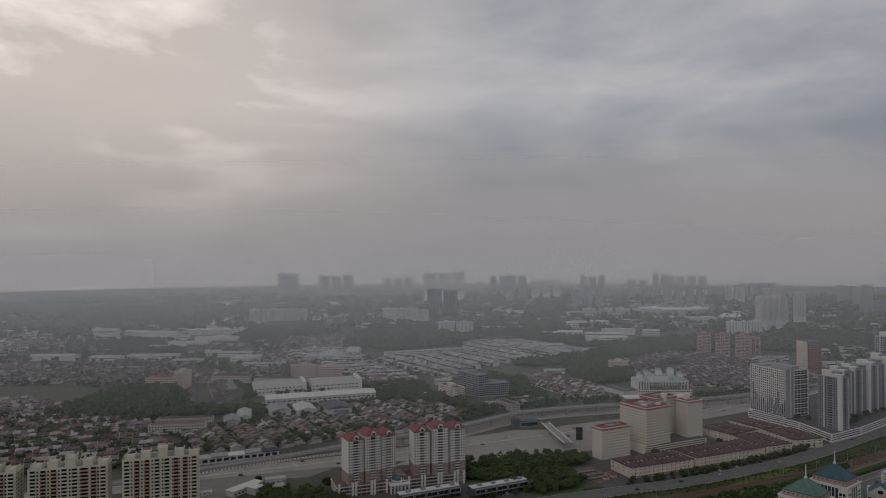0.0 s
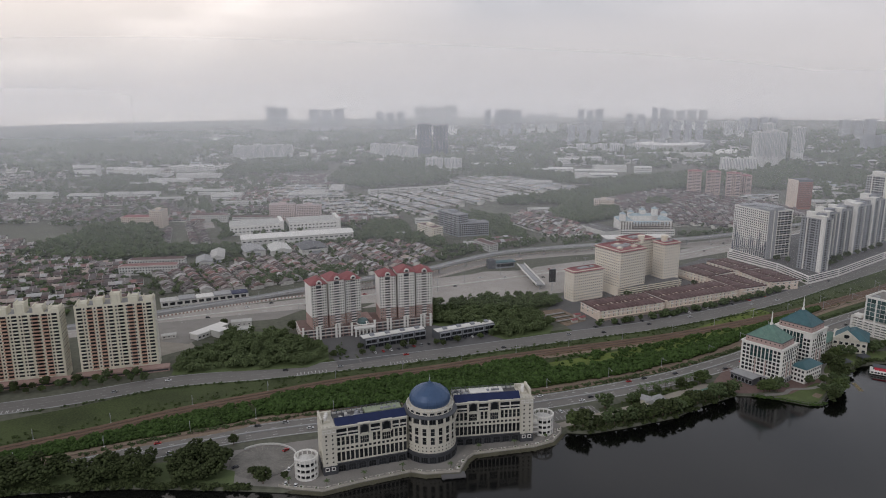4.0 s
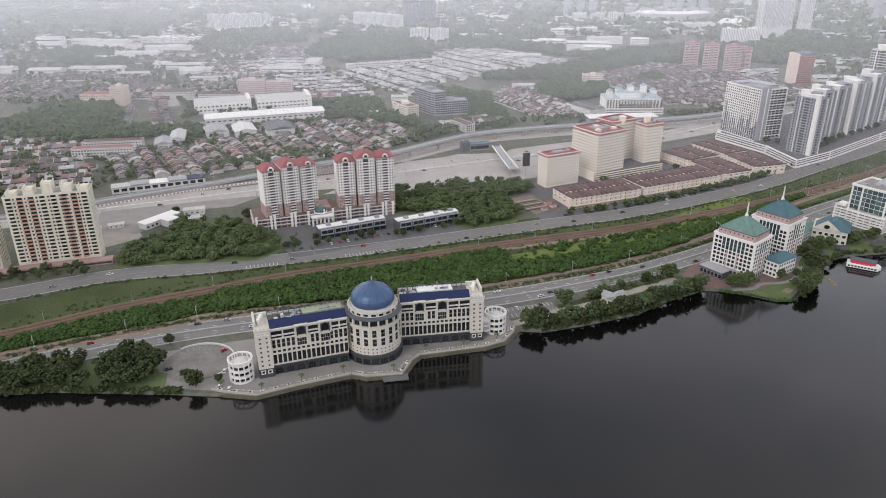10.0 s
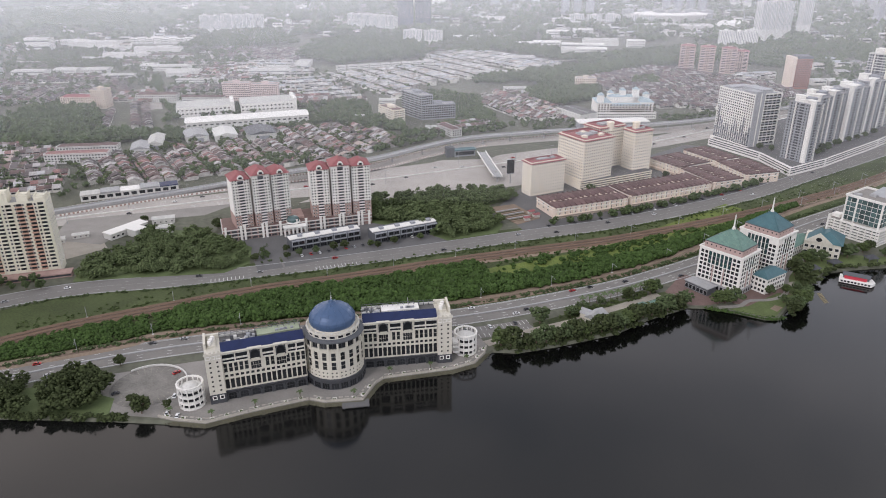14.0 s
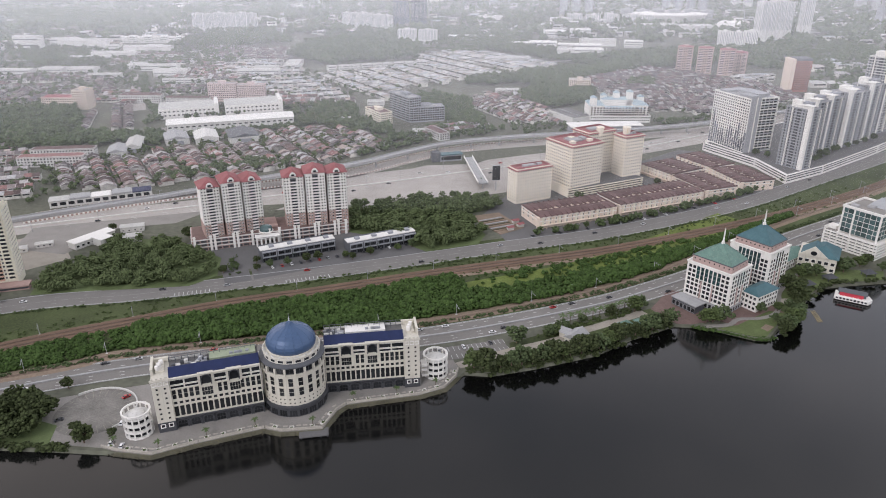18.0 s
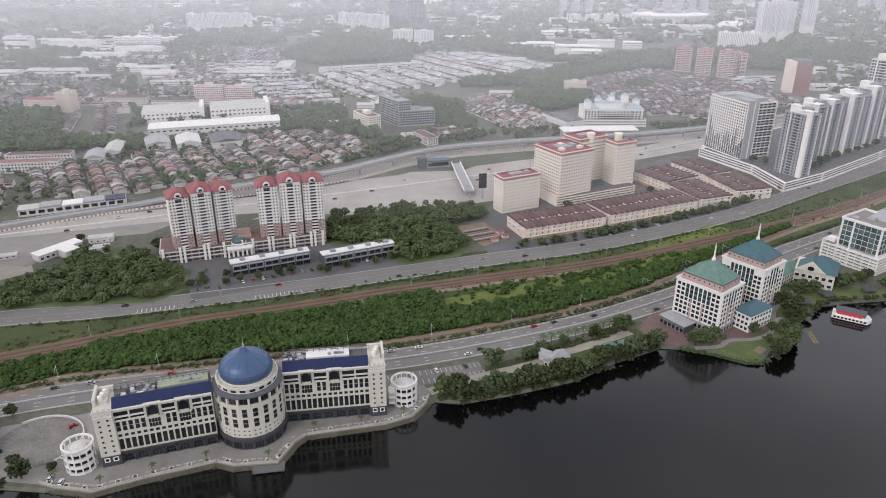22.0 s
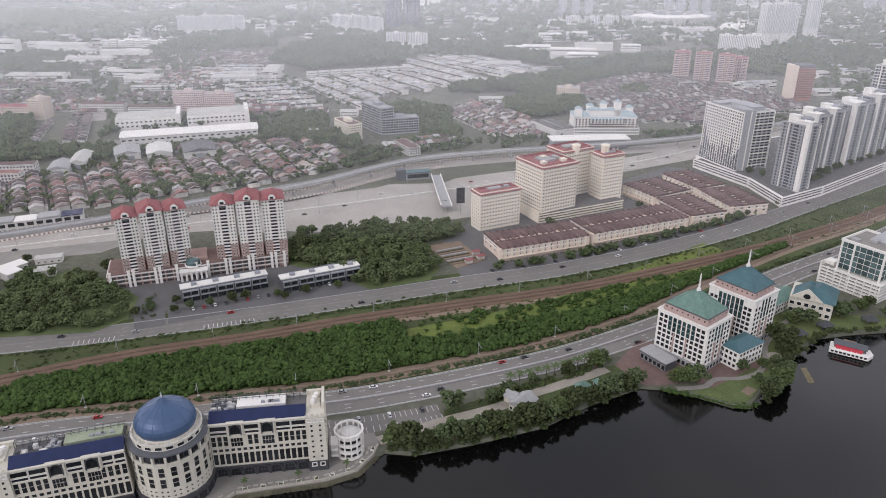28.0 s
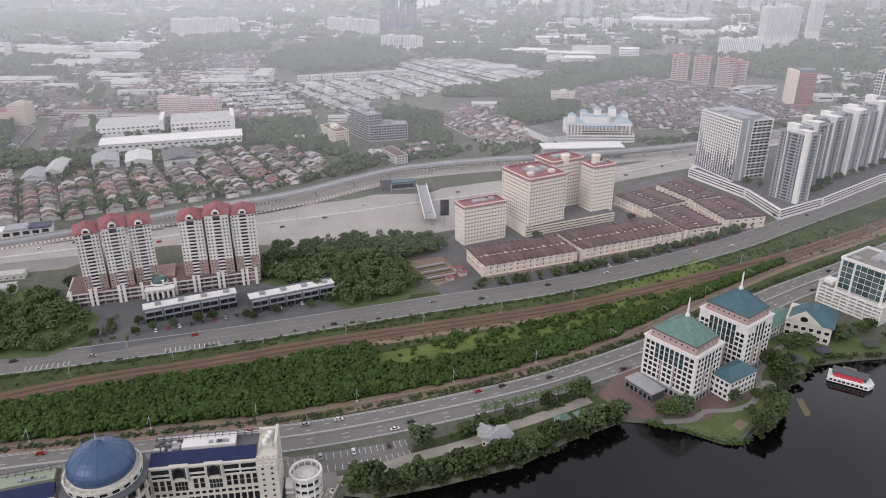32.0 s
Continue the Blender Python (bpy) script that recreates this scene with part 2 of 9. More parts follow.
M = dict(
    cream=material("cream_render", (0.60, 0.57, 0.49), stain=0.35, vary=0.06),
    white=material("white_paint", (0.76, 0.74, 0.70), stain=0.25, vary=0.05),
    offwhite=material("weathered_white_paint", (0.62, 0.61, 0.58), stain=0.4, vary=0.08),
    glass=material("dark_window_glass", (0.024, 0.026, 0.029), rough=0.14, vary=0.3, bump=0.0, spec=0.4, per="object"),
    teal_glass=material("teal_curtain_glass", (0.022, 0.05, 0.052), rough=0.1, vary=0.3, bump=0.0, spec=0.7, per="object"),
    dark=material("dark_granite_and_shade", (0.06, 0.062, 0.068), rough=0.5, vary=0.25),
    dome=material("blue_ribbed_dome_metal", (0.058, 0.105, 0.20), rough=0.4, vary=0.10, scale=0.15, metal=0.15, spec=0.5, stain=0.25),
    blue_roof=material("navy_roof_tile", (0.014, 0.023, 0.075), rough=0.55, vary=0.2, fine=6),
    green_roof=material("green_copper_roof", (0.125, 0.215, 0.18), rough=0.6, vary=0.25, stain=0.5, stain_tint=(0.25, 0.31, 0.26)),
    teal_roof=material("teal_metal_roof", (0.062, 0.132, 0.15), rough=0.55, vary=0.22, stain=0.35, stain_tint=(0.12, 0.19, 0.20)),
    red_roof=material("red_tile_roof", (0.30, 0.12, 0.122), vary=0.18, fine=5, stain=0.2),
    brown_roof=material("brown_tile_roof", (0.15, 0.098, 0.094), vary=0.14, fine=4, per="object", stain=0.3),
    house_roof=material("old_clay_roof", (0.2, 0.15, 0.13), vary=0.3, fine=1.6, per="object", palette=CLAY),
    row_roof=material("terrace_roof_mix", (0.24, 0.18, 0.16), vary=0.3, fine=1.2, per="island", palette=CLAY + PALE[1:2] + PALE[6:7]),
    pale_roof=material("pale_sheet_roof", (0.50, 0.50, 0.49), vary=0.2, fine=0.8, per="island", palette=PALE),
    redrow_roof=material("red_clay_terrace_roof", (0.21, 0.12, 0.10), vary=0.28, fine=1.2, per="island", palette=REDS),
    house_wall=material("terrace_wall", (0.56, 0.54, 0.50), vary=0.35, per="island", stain=0.3),
    fire_wall=material("white_fire_wall", (0.66, 0.64, 0.61), vary=0.25, per="island", stain=0.3),
    pale_grey=material("pale_grey_render", (0.36, 0.365, 0.375), vary=0.08, stain=0.2),
    navy_panel=material("navy_glass_panel", (0.05, 0.06, 0.085), rough=0.25, vary=0.3, spec=0.6, per="object"),
    beige=material("beige_render", (0.76, 0.70, 0.60), stain=0.6, vary=0.08, stain_tint=(0.66, 0.48, 0.20)),
    peach=material("peach_render", (0.68, 0.575, 0.49), stain=0.45, vary=0.09, stain_tint=(0.54, 0.38, 0.19)),
    blush=material("blush_render", (0.62, 0.49, 0.46), stain=0.2, vary=0.08),
    pink=material("dusty_pink_render", (0.44, 0.33, 0.30), stain=0.2, vary=0.08),
    rose_brick=material("rose_brick_cladding", (0.36, 0.25, 0.22), vary=0.2, fine=2),
    orange=material("salmon_balcony_panel", (0.52, 0.34, 0.26), vary=0.15),
    yellow=material("pale_yellow_render", (0.70, 0.665, 0.55), stain=0.3, vary=0.07),
    grey=material("grey_concrete", (0.36, 0.36, 0.36), stain=0.3, vary=0.12),
    mid_grey=material("cool_grey_render", (0.30, 0.31, 0.33), vary=0.1, stain=0.2),
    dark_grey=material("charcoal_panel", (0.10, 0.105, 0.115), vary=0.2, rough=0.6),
    paving=material("pale_promenade_paving", (0.26, 0.245, 0.225), vary=0.2, scale=0.08, fine=1.4),
    yard=material("stained_forecourt_concrete", (0.20, 0.19, 0.172), vary=0.35, scale=0.12, fine=1.2, stain=0.3),
    stone=material("weathered_pale_stone", (0.42, 0.39, 0.34), vary=0.25, fine=2.0, stain=0.4),
    plaza=material("red_brown_paving", (0.17, 0.115, 0.102), vary=0.2, fine=1.2),
    asphalt=material("worn_asphalt", (0.135, 0.132, 0.13), vary=0.16, scale=0.05, fine=0.9, bump=0.05),
    concrete_road=material("pale_concrete_road", (0.38, 0.352, 0.322), vary=0.22, scale=0.03, fine=0.7, bump=0.05),
    highway=material("pale_highway_surface", (0.19, 0.18, 0.166), vary=0.16, scale=0.05, fine=0.9, bump=0.05),
    road=material("grey_road_surface", (0.185, 0.176, 0.164), vary=0.14, scale=0.04, fine=0.9, bump=0.05),
    sand=material("sandy_path", (0.33, 0.30, 0.255), vary=0.2, scale=0.1, fine=1.2),
    bamboo=material("yellow_bamboo", (0.45, 0.36, 0.17), vary=0.2),
    faded_line=material("faded_road_paint", (0.36, 0.355, 0.34), vary=0.25),
    line=material("road_paint", (0.62, 0.62, 0.60), vary=0.15),
    ballast=material("rusty_track_ballast", (0.15, 0.098, 0.068), vary=0.25, scale=0.06, fine=1.5),
    dirt=material("dry_track_soil", (0.23, 0.175, 0.13), vary=0.25, scale=0.06, fine=1.0),
    rail=material("worn_steel_rail", (0.24, 0.19, 0.16), rough=0.45, metal=0.7, vary=0.2),
    steel=material("galvanised_steel", (0.40, 0.41, 0.42), rough=0.5, metal=0.5, vary=0.15),
    black=material("black_sign_panel", (0.02, 0.02, 0.022), rough=0.5, vary=0.2),
    rubber=material("tyre_rubber", (0.02, 0.02, 0.02), vary=0.2),
    trunk=material("bark", (0.13, 0.095, 0.07), vary=0.25, fine=3),
    leaf=material("tree_foliage", (0.068, 0.092, 0.034), vary=0.26, scale=0.5, fine=2.2, bump=0.6, per="island", rough=0.8, spec=0.15),
    leaf_dark=material("dense_foliage", (0.074, 0.100, 0.045), vary=0.24, scale=0.3, fine=1.8, bump=0.6, per="island", rough=0.8, spec=0.15),
    leaf_lush=material("lush_scrub_foliage", (0.050, 0.086, 0.023), vary=0.26, scale=0.04, fine=1.5, bump=0.6, per="island", rough=0.8, spec=0.15),
    leaf_wood=material("wood_foliage", (0.098, 0.126, 0.056), vary=0.24, scale=0.12, fine=1.8, bump=0.6, per="island", rough=0.8, spec=0.15),
    leaf_shore=material("lakeside_foliage", (0.050, 0.064, 0.026), vary=0.28, scale=0.2, fine=2.0, bump=0.6, per="island", rough=0.8, spec=0.15),
    palm=material("palm_frond", (0.075, 0.115, 0.04), vary=0.3, rough=0.7),
    grass=material("rough_grass", (0.060, 0.078, 0.028), vary=0.6, scale=0.03, fine=0.8, bump=0.4),
    fresh_grass=material("fresh_rough_grass", (0.115, 0.15, 0.034), vary=0.5, scale=0.05, fine=0.8, bump=0.4),
    lawn=material("worn_lawn", (0.105, 0.135, 0.05), vary=0.35, scale=0.09, fine=0.9, bump=0.3),
    soil=material("town_ground", (0.115, 0.118, 0.088), vary=0.35, scale=0.02, fine=0.25, bump=0.1),
    bank=material("mossy_stone_bank", (0.085, 0.08, 0.055), vary=0.35, scale=0.12, fine=1.5, bump=0.5, stain=0.5, stain_tint=(0.15, 0.14, 0.06)),
    car_white=material("white_car_paint", (0.75, 0.75, 0.75), rough=0.3, vary=0.05, spec=0.5),
    car_dark=material("dark_car_paint", (0.05, 0.052, 0.06), rough=0.3, vary=0.1, spec=0.5),
    car_red=material("red_car_paint", (0.42, 0.03, 0.03), rough=0.3, vary=0.1, spec=0.5),
    car_grey=material("silver_car_paint", (0.40, 0.41, 0.42), rough=0.3, vary=0.1, spec=0.5, metal=0.3),
    grass_roof=material("mossy_roof_membrane", (0.30, 0.34, 0.24), vary=0.25, scale=0.15),
    boat_red=material("red_boat_panel", (0.48, 0.05, 0.07), vary=0.1),
    brick_red=material("brick_red_cladding", (0.30, 0.12, 0.09), vary=0.12),
    pale_blue=material("pale_blue_sheet_roof", (0.36, 0.44, 0.47), vary=0.12, stain=0.2),
    sea_glass=material("sea_green_curtain_glass", (0.07, 0.115, 0.115), rough=0.1, vary=0.35, bump=0.0, spec=0.7, per="object"),
    hull=material("dark_hull", (0.05, 0.035, 0.035), vary=0.2),
)


# ---------------------------------------------------------------- helpers for building
def box(bm, x0, y0, z0, x1, y1, z1, mi=0):
    vs = [bm.verts.new(p) for p in ((x0, y0, z0), (x1, y0, z0), (x1, y1, z0), (x0, y1, z0), (x0, y0, z1), (x1, y0, z1), (x1, y1, z1), (x0, y1, z1))]
    for q in ((3, 2, 1, 0), (4, 5, 6, 7), (0, 1, 5, 4), (1, 2, 6, 5), (2, 3, 7, 6), (3, 0, 4, 7)):
        bm.faces.new([vs[i] for i in q]).material_index = mi
    return vs


def prism(bm, poly, z0, z1, mi=0):
    lo, hi = [bm.verts.new((x, y, z0)) for x, y in poly], [bm.verts.new((x, y, z1)) for x, y in poly]
    n = len(poly)
    bm.faces.new(hi).material_index = mi
    bm.faces.new(lo[::-1]).material_index = mi
    for i in range(n):
        bm.faces.new((lo[i], lo[(i + 1) % n], hi[(i + 1) % n], hi[i])).material_index = mi


def lathe(bm, profile, n=32, cx=0.0, cy=0.0, mi=0, a0=0.0, a1=2 * math.pi, wave=0.0):
    """Turns a profile of (radius, height) round the z axis."""
    full = abs(a1 - a0 - 2 * math.pi) < 1e-6
    cols = n if full else n + 1
    rings = []
    for r, z in profile:
        rings.append([bm.verts.new((cx + r * (1 + (wave if k % 2 else 0)) * math.cos(a0 + (a1 - a0) * k / n), cy + r * (1 + (wave if k % 2 else 0)) * math.sin(a0 + (a1 - a0) * k / n), z)) for k in range(cols)])
    for a, b in zip(rings, rings[1:]):
        for k in range(cols if full else cols - 1):
            j = (k + 1) % cols
            bm.faces.new((a[k], a[j], b[j], b[k])).material_index = mi


def gable(bm, x0, y0, x1, y1, z0, z1, mi=0, along="x", over=0.0):
    if along == "x":
        ym = (y0 + y1) / 2
        p = [(x0 - over, y0 - over, z0), (x1 + over, y0 - over, z0), (x1 + over, y1 + over, z0), (x0 - over, y1 + over, z0), (x0 - over, ym, z1), (x1 + over, ym, z1)]
        f = ((0, 1, 5, 4), (2, 3, 4, 5), (3, 0, 4), (1, 2, 5), (3, 2, 1, 0))
    else:
        xm = (x0 + x1) / 2
        p = [(x0 - over, y0 - over, z0), (x1 + over, y0 - over, z0), (x1 + over, y1 + over, z0), (x0 - over, y1 + over, z0), (xm, y0 - over, z1), (xm, y1 + over, z1)]
        f = ((1, 2, 5, 4), (3, 0, 4, 5), (0, 1, 4), (2, 3, 5), (3, 2, 1, 0))
    vs = [bm.verts.new(q) for q in p]
    for q in f:
        bm.faces.new([vs[i] for i in q]).material_index = mi


def hip(bm, x0, y0, x1, y1, z0, z1, inset, mi=0):
    """A hipped roof with a ridge along its longer side."""
    lx, ly = x1 - x0, y1 - y0
    if lx >= ly:
        r = [(x0 + inset, (y0 + y1) / 2, z1), (x1 - inset, (y0 + y1) / 2, z1)]
        f = ((0, 1, 5, 4), (1, 2, 5), (2, 3, 4, 5), (3, 0, 4), (3, 2, 1, 0))
    else:
        r = [((x0 + x1) / 2, y0 + inset, z1), ((x0 + x1) / 2, y1 - inset, z1)]
        f = ((0, 1, 4), (1, 2, 5, 4), (2, 3, 5), (3, 0, 4, 5), (3, 2, 1, 0))
    vs = [bm.verts.new(q) for q in ((x0, y0, z0), (x1, y0, z0), (x1, y1, z0), (x0, y1, z0), *r)]
    for q in f:
        bm.faces.new([vs[i] for i in q]).material_index = mi


def mesh_of(bm, *mats):
    me = bpy.data.meshes.new("mesh")
    bm.normal_update()
    bm.to_mesh(me)
    bm.free()
    for m in mats:
        me.materials.append(M[m])
    return me


def part(name, bm, mats, parent, label="", m=None):
    """Links a bmesh, or a mesh made before, as one object under a thing or a part."""
    me = bm if isinstance(bm, bpy.types.Mesh) else mesh_of(bm, *([mats] if isinstance(mats, str) else mats))
    ob = new(name, me)
    ob.parent = parent
    if m is not None:
        ob.matrix_basis = m
    if label:
        ob["label"] = label
    return ob


def thing(name, x, y, rz=0.0, z=0.0, label="", category="", group="", kind=""):
    ob = new(name)
    ob.empty_display_size = 0.5
    ob.matrix_basis = pose(x, y, z, 0, 0, rz)
    return tagged(ob, label, category, group, kind)


def solid(name, bm, mats, label="", category="", group="", kind="", m=None):
    """A thing, or a piece of the setting, that is one mesh."""
    ob = new(name, bm if isinstance(bm, bpy.types.Mesh) else mesh_of(bm, *([mats] if isinstance(mats, str) else mats)))
    if m is not None:
        ob.matrix_basis = m
    return tagged(ob, label, category, group, kind)


WINDOWS = {}


def window_mesh(w, h, frame_mat="white", glass="glass", mullion=0, rail=0, proud=0.16, t=0.14):
    """A framed window that faces -y, its sill's middle at the origin."""
    key = (w, h, frame_mat, glass, mullion, rail, proud, t)
    if key not in WINDOWS:
        bm = bmesh.new()
        xs, zs = [-w / 2 - t, -w / 2], [-t, 0.0]
        for line, n, lo, size in ((xs, mullion, -w / 2, w), (zs, rail, 0.0, h)):
            for k in range(n):
                mid = lo + size * (k + 1) / (n + 1)
                line += [mid - t / 3, mid + t / 3]
        xs += [w / 2, w / 2 + t]
        zs += [h, h + t]
        verts = {}

        def corner(x, y, z):
            return verts.setdefault((x, y, z), None) or verts.update({(x, y, z): bm.verts.new((x, y, z))}) or verts[(x, y, z)]

        def depth(i, j):
            if not (0 <= i < len(xs) - 1 and 0 <= j < len(zs) - 1):
                return 0.02
            return -0.05 if i % 2 and j % 2 else -proud

        # frame bars stand proud of the panes, all in one shell
        for i in range(len(xs) - 1):
            for j in range(len(zs) - 1):
                y = depth(i, j)
                x0, x1, z0, z1 = xs[i], xs[i + 1], zs[j], zs[j + 1]
                bm.faces.new([corner(*q) for q in ((x0, y, z0), (x1, y, z0), (x1, y, z1), (x0, y, z1))]).material_index = 1 if y > -0.06 else 0
                for di, dj, (ax, az), (bx, bz) in ((-1, 0, (x0, z1), (x0, z0)), (1, 0, (x1, z0), (x1, z1)), (0, -1, (x0, z0), (x1, z0)), (0, 1, (x1, z1), (x0, z1))):
                    y2 = depth(i + di, j + dj)
                    if y2 > y:
                        bm.faces.new([corner(*q) for q in ((ax, y, az), (ax, y2, az), (bx, y2, bz), (bx, y, bz))])
        WINDOWS[key] = mesh_of(bm, frame_mat, glass)
    return WINDOWS[key]


def windows(parent, me, xs, zs, y=0.0, rz=0.0, ox=0.0, oy=0.0, name="window"):
    """Windows in a grid on a face whose foot starts at ox, oy and runs at the angle rz; they face to its right-hand side's outside."""
    c, s = math.cos(radians(rz)), math.sin(radians(rz))
    for z in zs:
        for x in xs:
            part(name, me, None, parent, m=pose(ox + x * c, oy + x * s, z, 0, 0, rz))


def spread(n, length, margin=0.0):
    step = (length - 2 * margin) / n
    return [margin + step * (i + 0.5) for i in range(n)]


def np_mesh(name_mats, verts, faces, mat_index=None):
    """A mesh from arrays of vertices and equal-sized faces."""
    me = bpy.data.meshes.new("mesh")
    verts, faces = np.asarray(verts, np.float32), np.asarray(faces, np.int32)
    nf, k = faces.shape
    me.vertices.add(len(verts))
    me.vertices.foreach_set("co", verts.ravel())
    me.loops.add(nf * k)
    me.loops.foreach_set("vertex_index", faces.ravel())
    me.polygons.add(nf)
    me.polygons.foreach_set("loop_start", np.arange(0, nf * k, k, dtype=np.int32))
    for m in name_mats:
        me.materials.append(M[m])
    if mat_index is not None:
        me.polygons.foreach_set("material_index", np.asarray(mat_index, np.int32))
    if name_mats[0].startswith("leaf"):         # soft rounded clumps
        me.polygons.foreach_set("use_smooth", np.ones(nf, bool))
    me.update(calc_edges=True)
    return me


PHI = (1 + 5 ** 0.5) / 2
ICO = np.array([(-1, PHI, 0), (1, PHI, 0), (-1, -PHI, 0), (1, -PHI, 0), (0, -1, PHI), (0, 1, PHI), (0, -1, -PHI), (0, 1, -PHI), (PHI, 0, -1), (PHI, 0, 1), (-PHI, 0, -1), (-PHI, 0, 1)]) / (1 + PHI * PHI) ** 0.5
ICO_F = np.array([(0, 11, 5), (0, 5, 1), (0, 1, 7), (0, 7, 10), (0, 10, 11), (1, 5, 9), (5, 11, 4), (11, 10, 2), (10, 7, 6), (7, 1, 8), (3, 9, 4), (3, 4, 2), (3, 2, 6), (3, 6, 8), (3, 8, 9), (4, 9, 5), (2, 4, 11), (6, 2, 10), (8, 6, 7), (9, 8, 1)])


OCT = np.array([(1, 0, 0), (0, 1, 0), (-1, 0, 0), (0, -1, 0), (0, 0, 1), (0, 0, -1)], float)
OCT_F = np.array([(0, 1, 4), (1, 2, 4), (2, 3, 4), (3, 0, 4), (1, 0, 5), (2, 1, 5), (3, 2, 5), (0, 3, 5)])


def clumps(rng, centres, radii, jitter=0.35, flat=0.8, lite=False):
    """Crumpled clumps of leaves at the centres."""
    n = len(centres)
    form, faces = (OCT * 1.22, OCT_F) if lite else (ICO, ICO_F)
    k = len(form)
    shape = form[None] * (1 + rng.uniform(-jitter, jitter, (n, k, 1)))
    if lite:
        shape = shape + rng.uniform(-0.25, 0.25, (n, k, 3))
    a = rng.uniform(0, 2 * np.pi, n)
    c, s = np.cos(a)[:, None], np.sin(a)[:, None]
    x, y, z = shape[..., 0] * c - shape[..., 1] * s, shape[..., 0] * s + shape[..., 1] * c, shape[..., 2] * flat
    v = np.stack([x, y, z], -1) * np.asarray(radii)[:, None, None] + np.asarray(centres)[:, None]
    f = faces[None] + k * np.arange(n)[:, None, None]
    return v.reshape(-1, 3), f.reshape(-1, 3)


def inside(poly, x, y):
    hit = np.zeros(len(x), bool)
    for (x0, y0), (x1, y1) in zip(poly, poly[1:] + poly[:1]):
        cross = ((y0 > y) != (y1 > y)) & (x < (x1 - x0) * (y - y0) / (y1 - y0 + 1e-9) + x0)
        hit ^= cross
    return hit


def scatter(rng, poly, n):
    """About n places spread over a polygon."""
    xs, ys = [p[0] for p in poly], [p[1] for p in poly]
    got = np.zeros((0, 2))
    while len(got) < n:
        p = rng.uniform((min(xs), min(ys)), (max(xs), max(ys)), (4 * n, 2))
        got = np.concatenate([got, p[inside(poly, p[:, 0], p[:, 1])]])
    return got[:n]


def wood(name, poly, n, size=(4, 7), tall=(7, 12), mat="leaf_dark", label="", seed=1, per_tree=12, ground=0.0, kind="stuff", category="trees", clump=0.42):
    """A stand of trees or scrub that nobody could count: crowns of many clumps, one object."""
    rng = np.random.default_rng(seed)
    p = scatter(rng, poly, n)
    r, h = rng.uniform(*size, n) / 2, rng.uniform(*tall, n)
    k = per_tree
    u = rng.normal(size=(n, k, 3))
    u /= np.linalg.norm(u, axis=-1, keepdims=True)
    u *= rng.uniform(0.45, 1.0, (n, k, 1))
    c = np.stack([p[:, None, 0] + u[..., 0] * r[:, None], p[:, None, 1] + u[..., 1] * r[:, None], ground + h[:, None] * (0.62 + 0.36 * u[..., 2])], -1)
    v, f = clumps(rng, c.reshape(-1, 3), np.repeat(r, k) * rng.uniform(clump * 0.7, clump * 1.35, n * k), lite=True)
    return tagged(new(name, np_mesh([mat], v, f)), label, category, kind=kind)


# tree variants that copies share
def crown_mesh(seed, r, h0, h1, n, mat):
    rng = np.random.default_rng(seed)
    u = rng.normal(size=(n, 3))
    u /= np.linalg.norm(u, axis=1, keepdims=True)
    u *= rng.uniform(0.4, 1.0, (n, 1)) ** 0.6
    lobes = 1 + 0.28 * np.sin(3 * np.arctan2(u[:, 1], u[:, 0]) + seed) + 0.12 * np.sin(5 * np.arctan2(u[:, 1], u[:, 0]))
    c = np.stack([u[:, 0] * r * lobes, u[:, 1] * r * lobes, (h0 + h1) / 2 + u[:, 2] * (h1 - h0) / 2], -1)
    v, f = clumps(rng, c, r * rng.uniform(0.1, 0.23, n), jitter=0.45)
    return np_mesh([mat], v, f)


def trunk_mesh(h, r, seed):
    rnd = random.Random(seed)
    bm = bmesh.new()
    lathe(bm, [(r * 1.4, -0.3), (r, h * 0.3), (r * 0.7, h * 0.75), (r * 0.15, h)], 7)
    for k in range(4):
        a, z = rnd.uniform(0, 6.28) + k * 1.57, h * rnd.uniform(0.45, 0.7)
        d = Vector((math.cos(a), math.sin(a), 0.9)) * h * 0.42
        q = d.to_track_quat("Z", "Y").to_matrix().to_4x4()
        res = bmesh.ops.create_cone(bm, segments=5, radius1=r * 0.45, radius2=r * 0.1, depth=d.length)
        bmesh.ops.transform(bm, matrix=Matrix.Translation(Vector((0, 0, z)) + d / 2) @ q, verts=res["verts"])
    return mesh_of(bm, "trunk")


TREES = [(trunk_mesh(6.5, 0.28, k), crown_mesh(k, 3.6 + 0.4 * (k % 3), 2.4, 8.6 + 0.5 * (k % 4), 170, ("leaf_shore", "leaf_dark", "leaf_shore", "leaf_dark", "leaf")[k])) for k in range(5)]
tree_rng = random.Random(11)


def tree(x, y, size=1.0, label="broad green tree with a dense uneven crown", variant=None, z=0.0, group="", name="tree"):
    k = tree_rng.randrange(5) if variant is None else variant
    t = thing(name, x, y, tree_rng.uniform(0, 360), z, label, "tree", group)
    t.scale = (size, size, size * tree_rng.uniform(0.85, 1.1))
    part("trunk", TREES[k][0], None, t)
    part("crown", TREES[k][1], None, t)
    return t


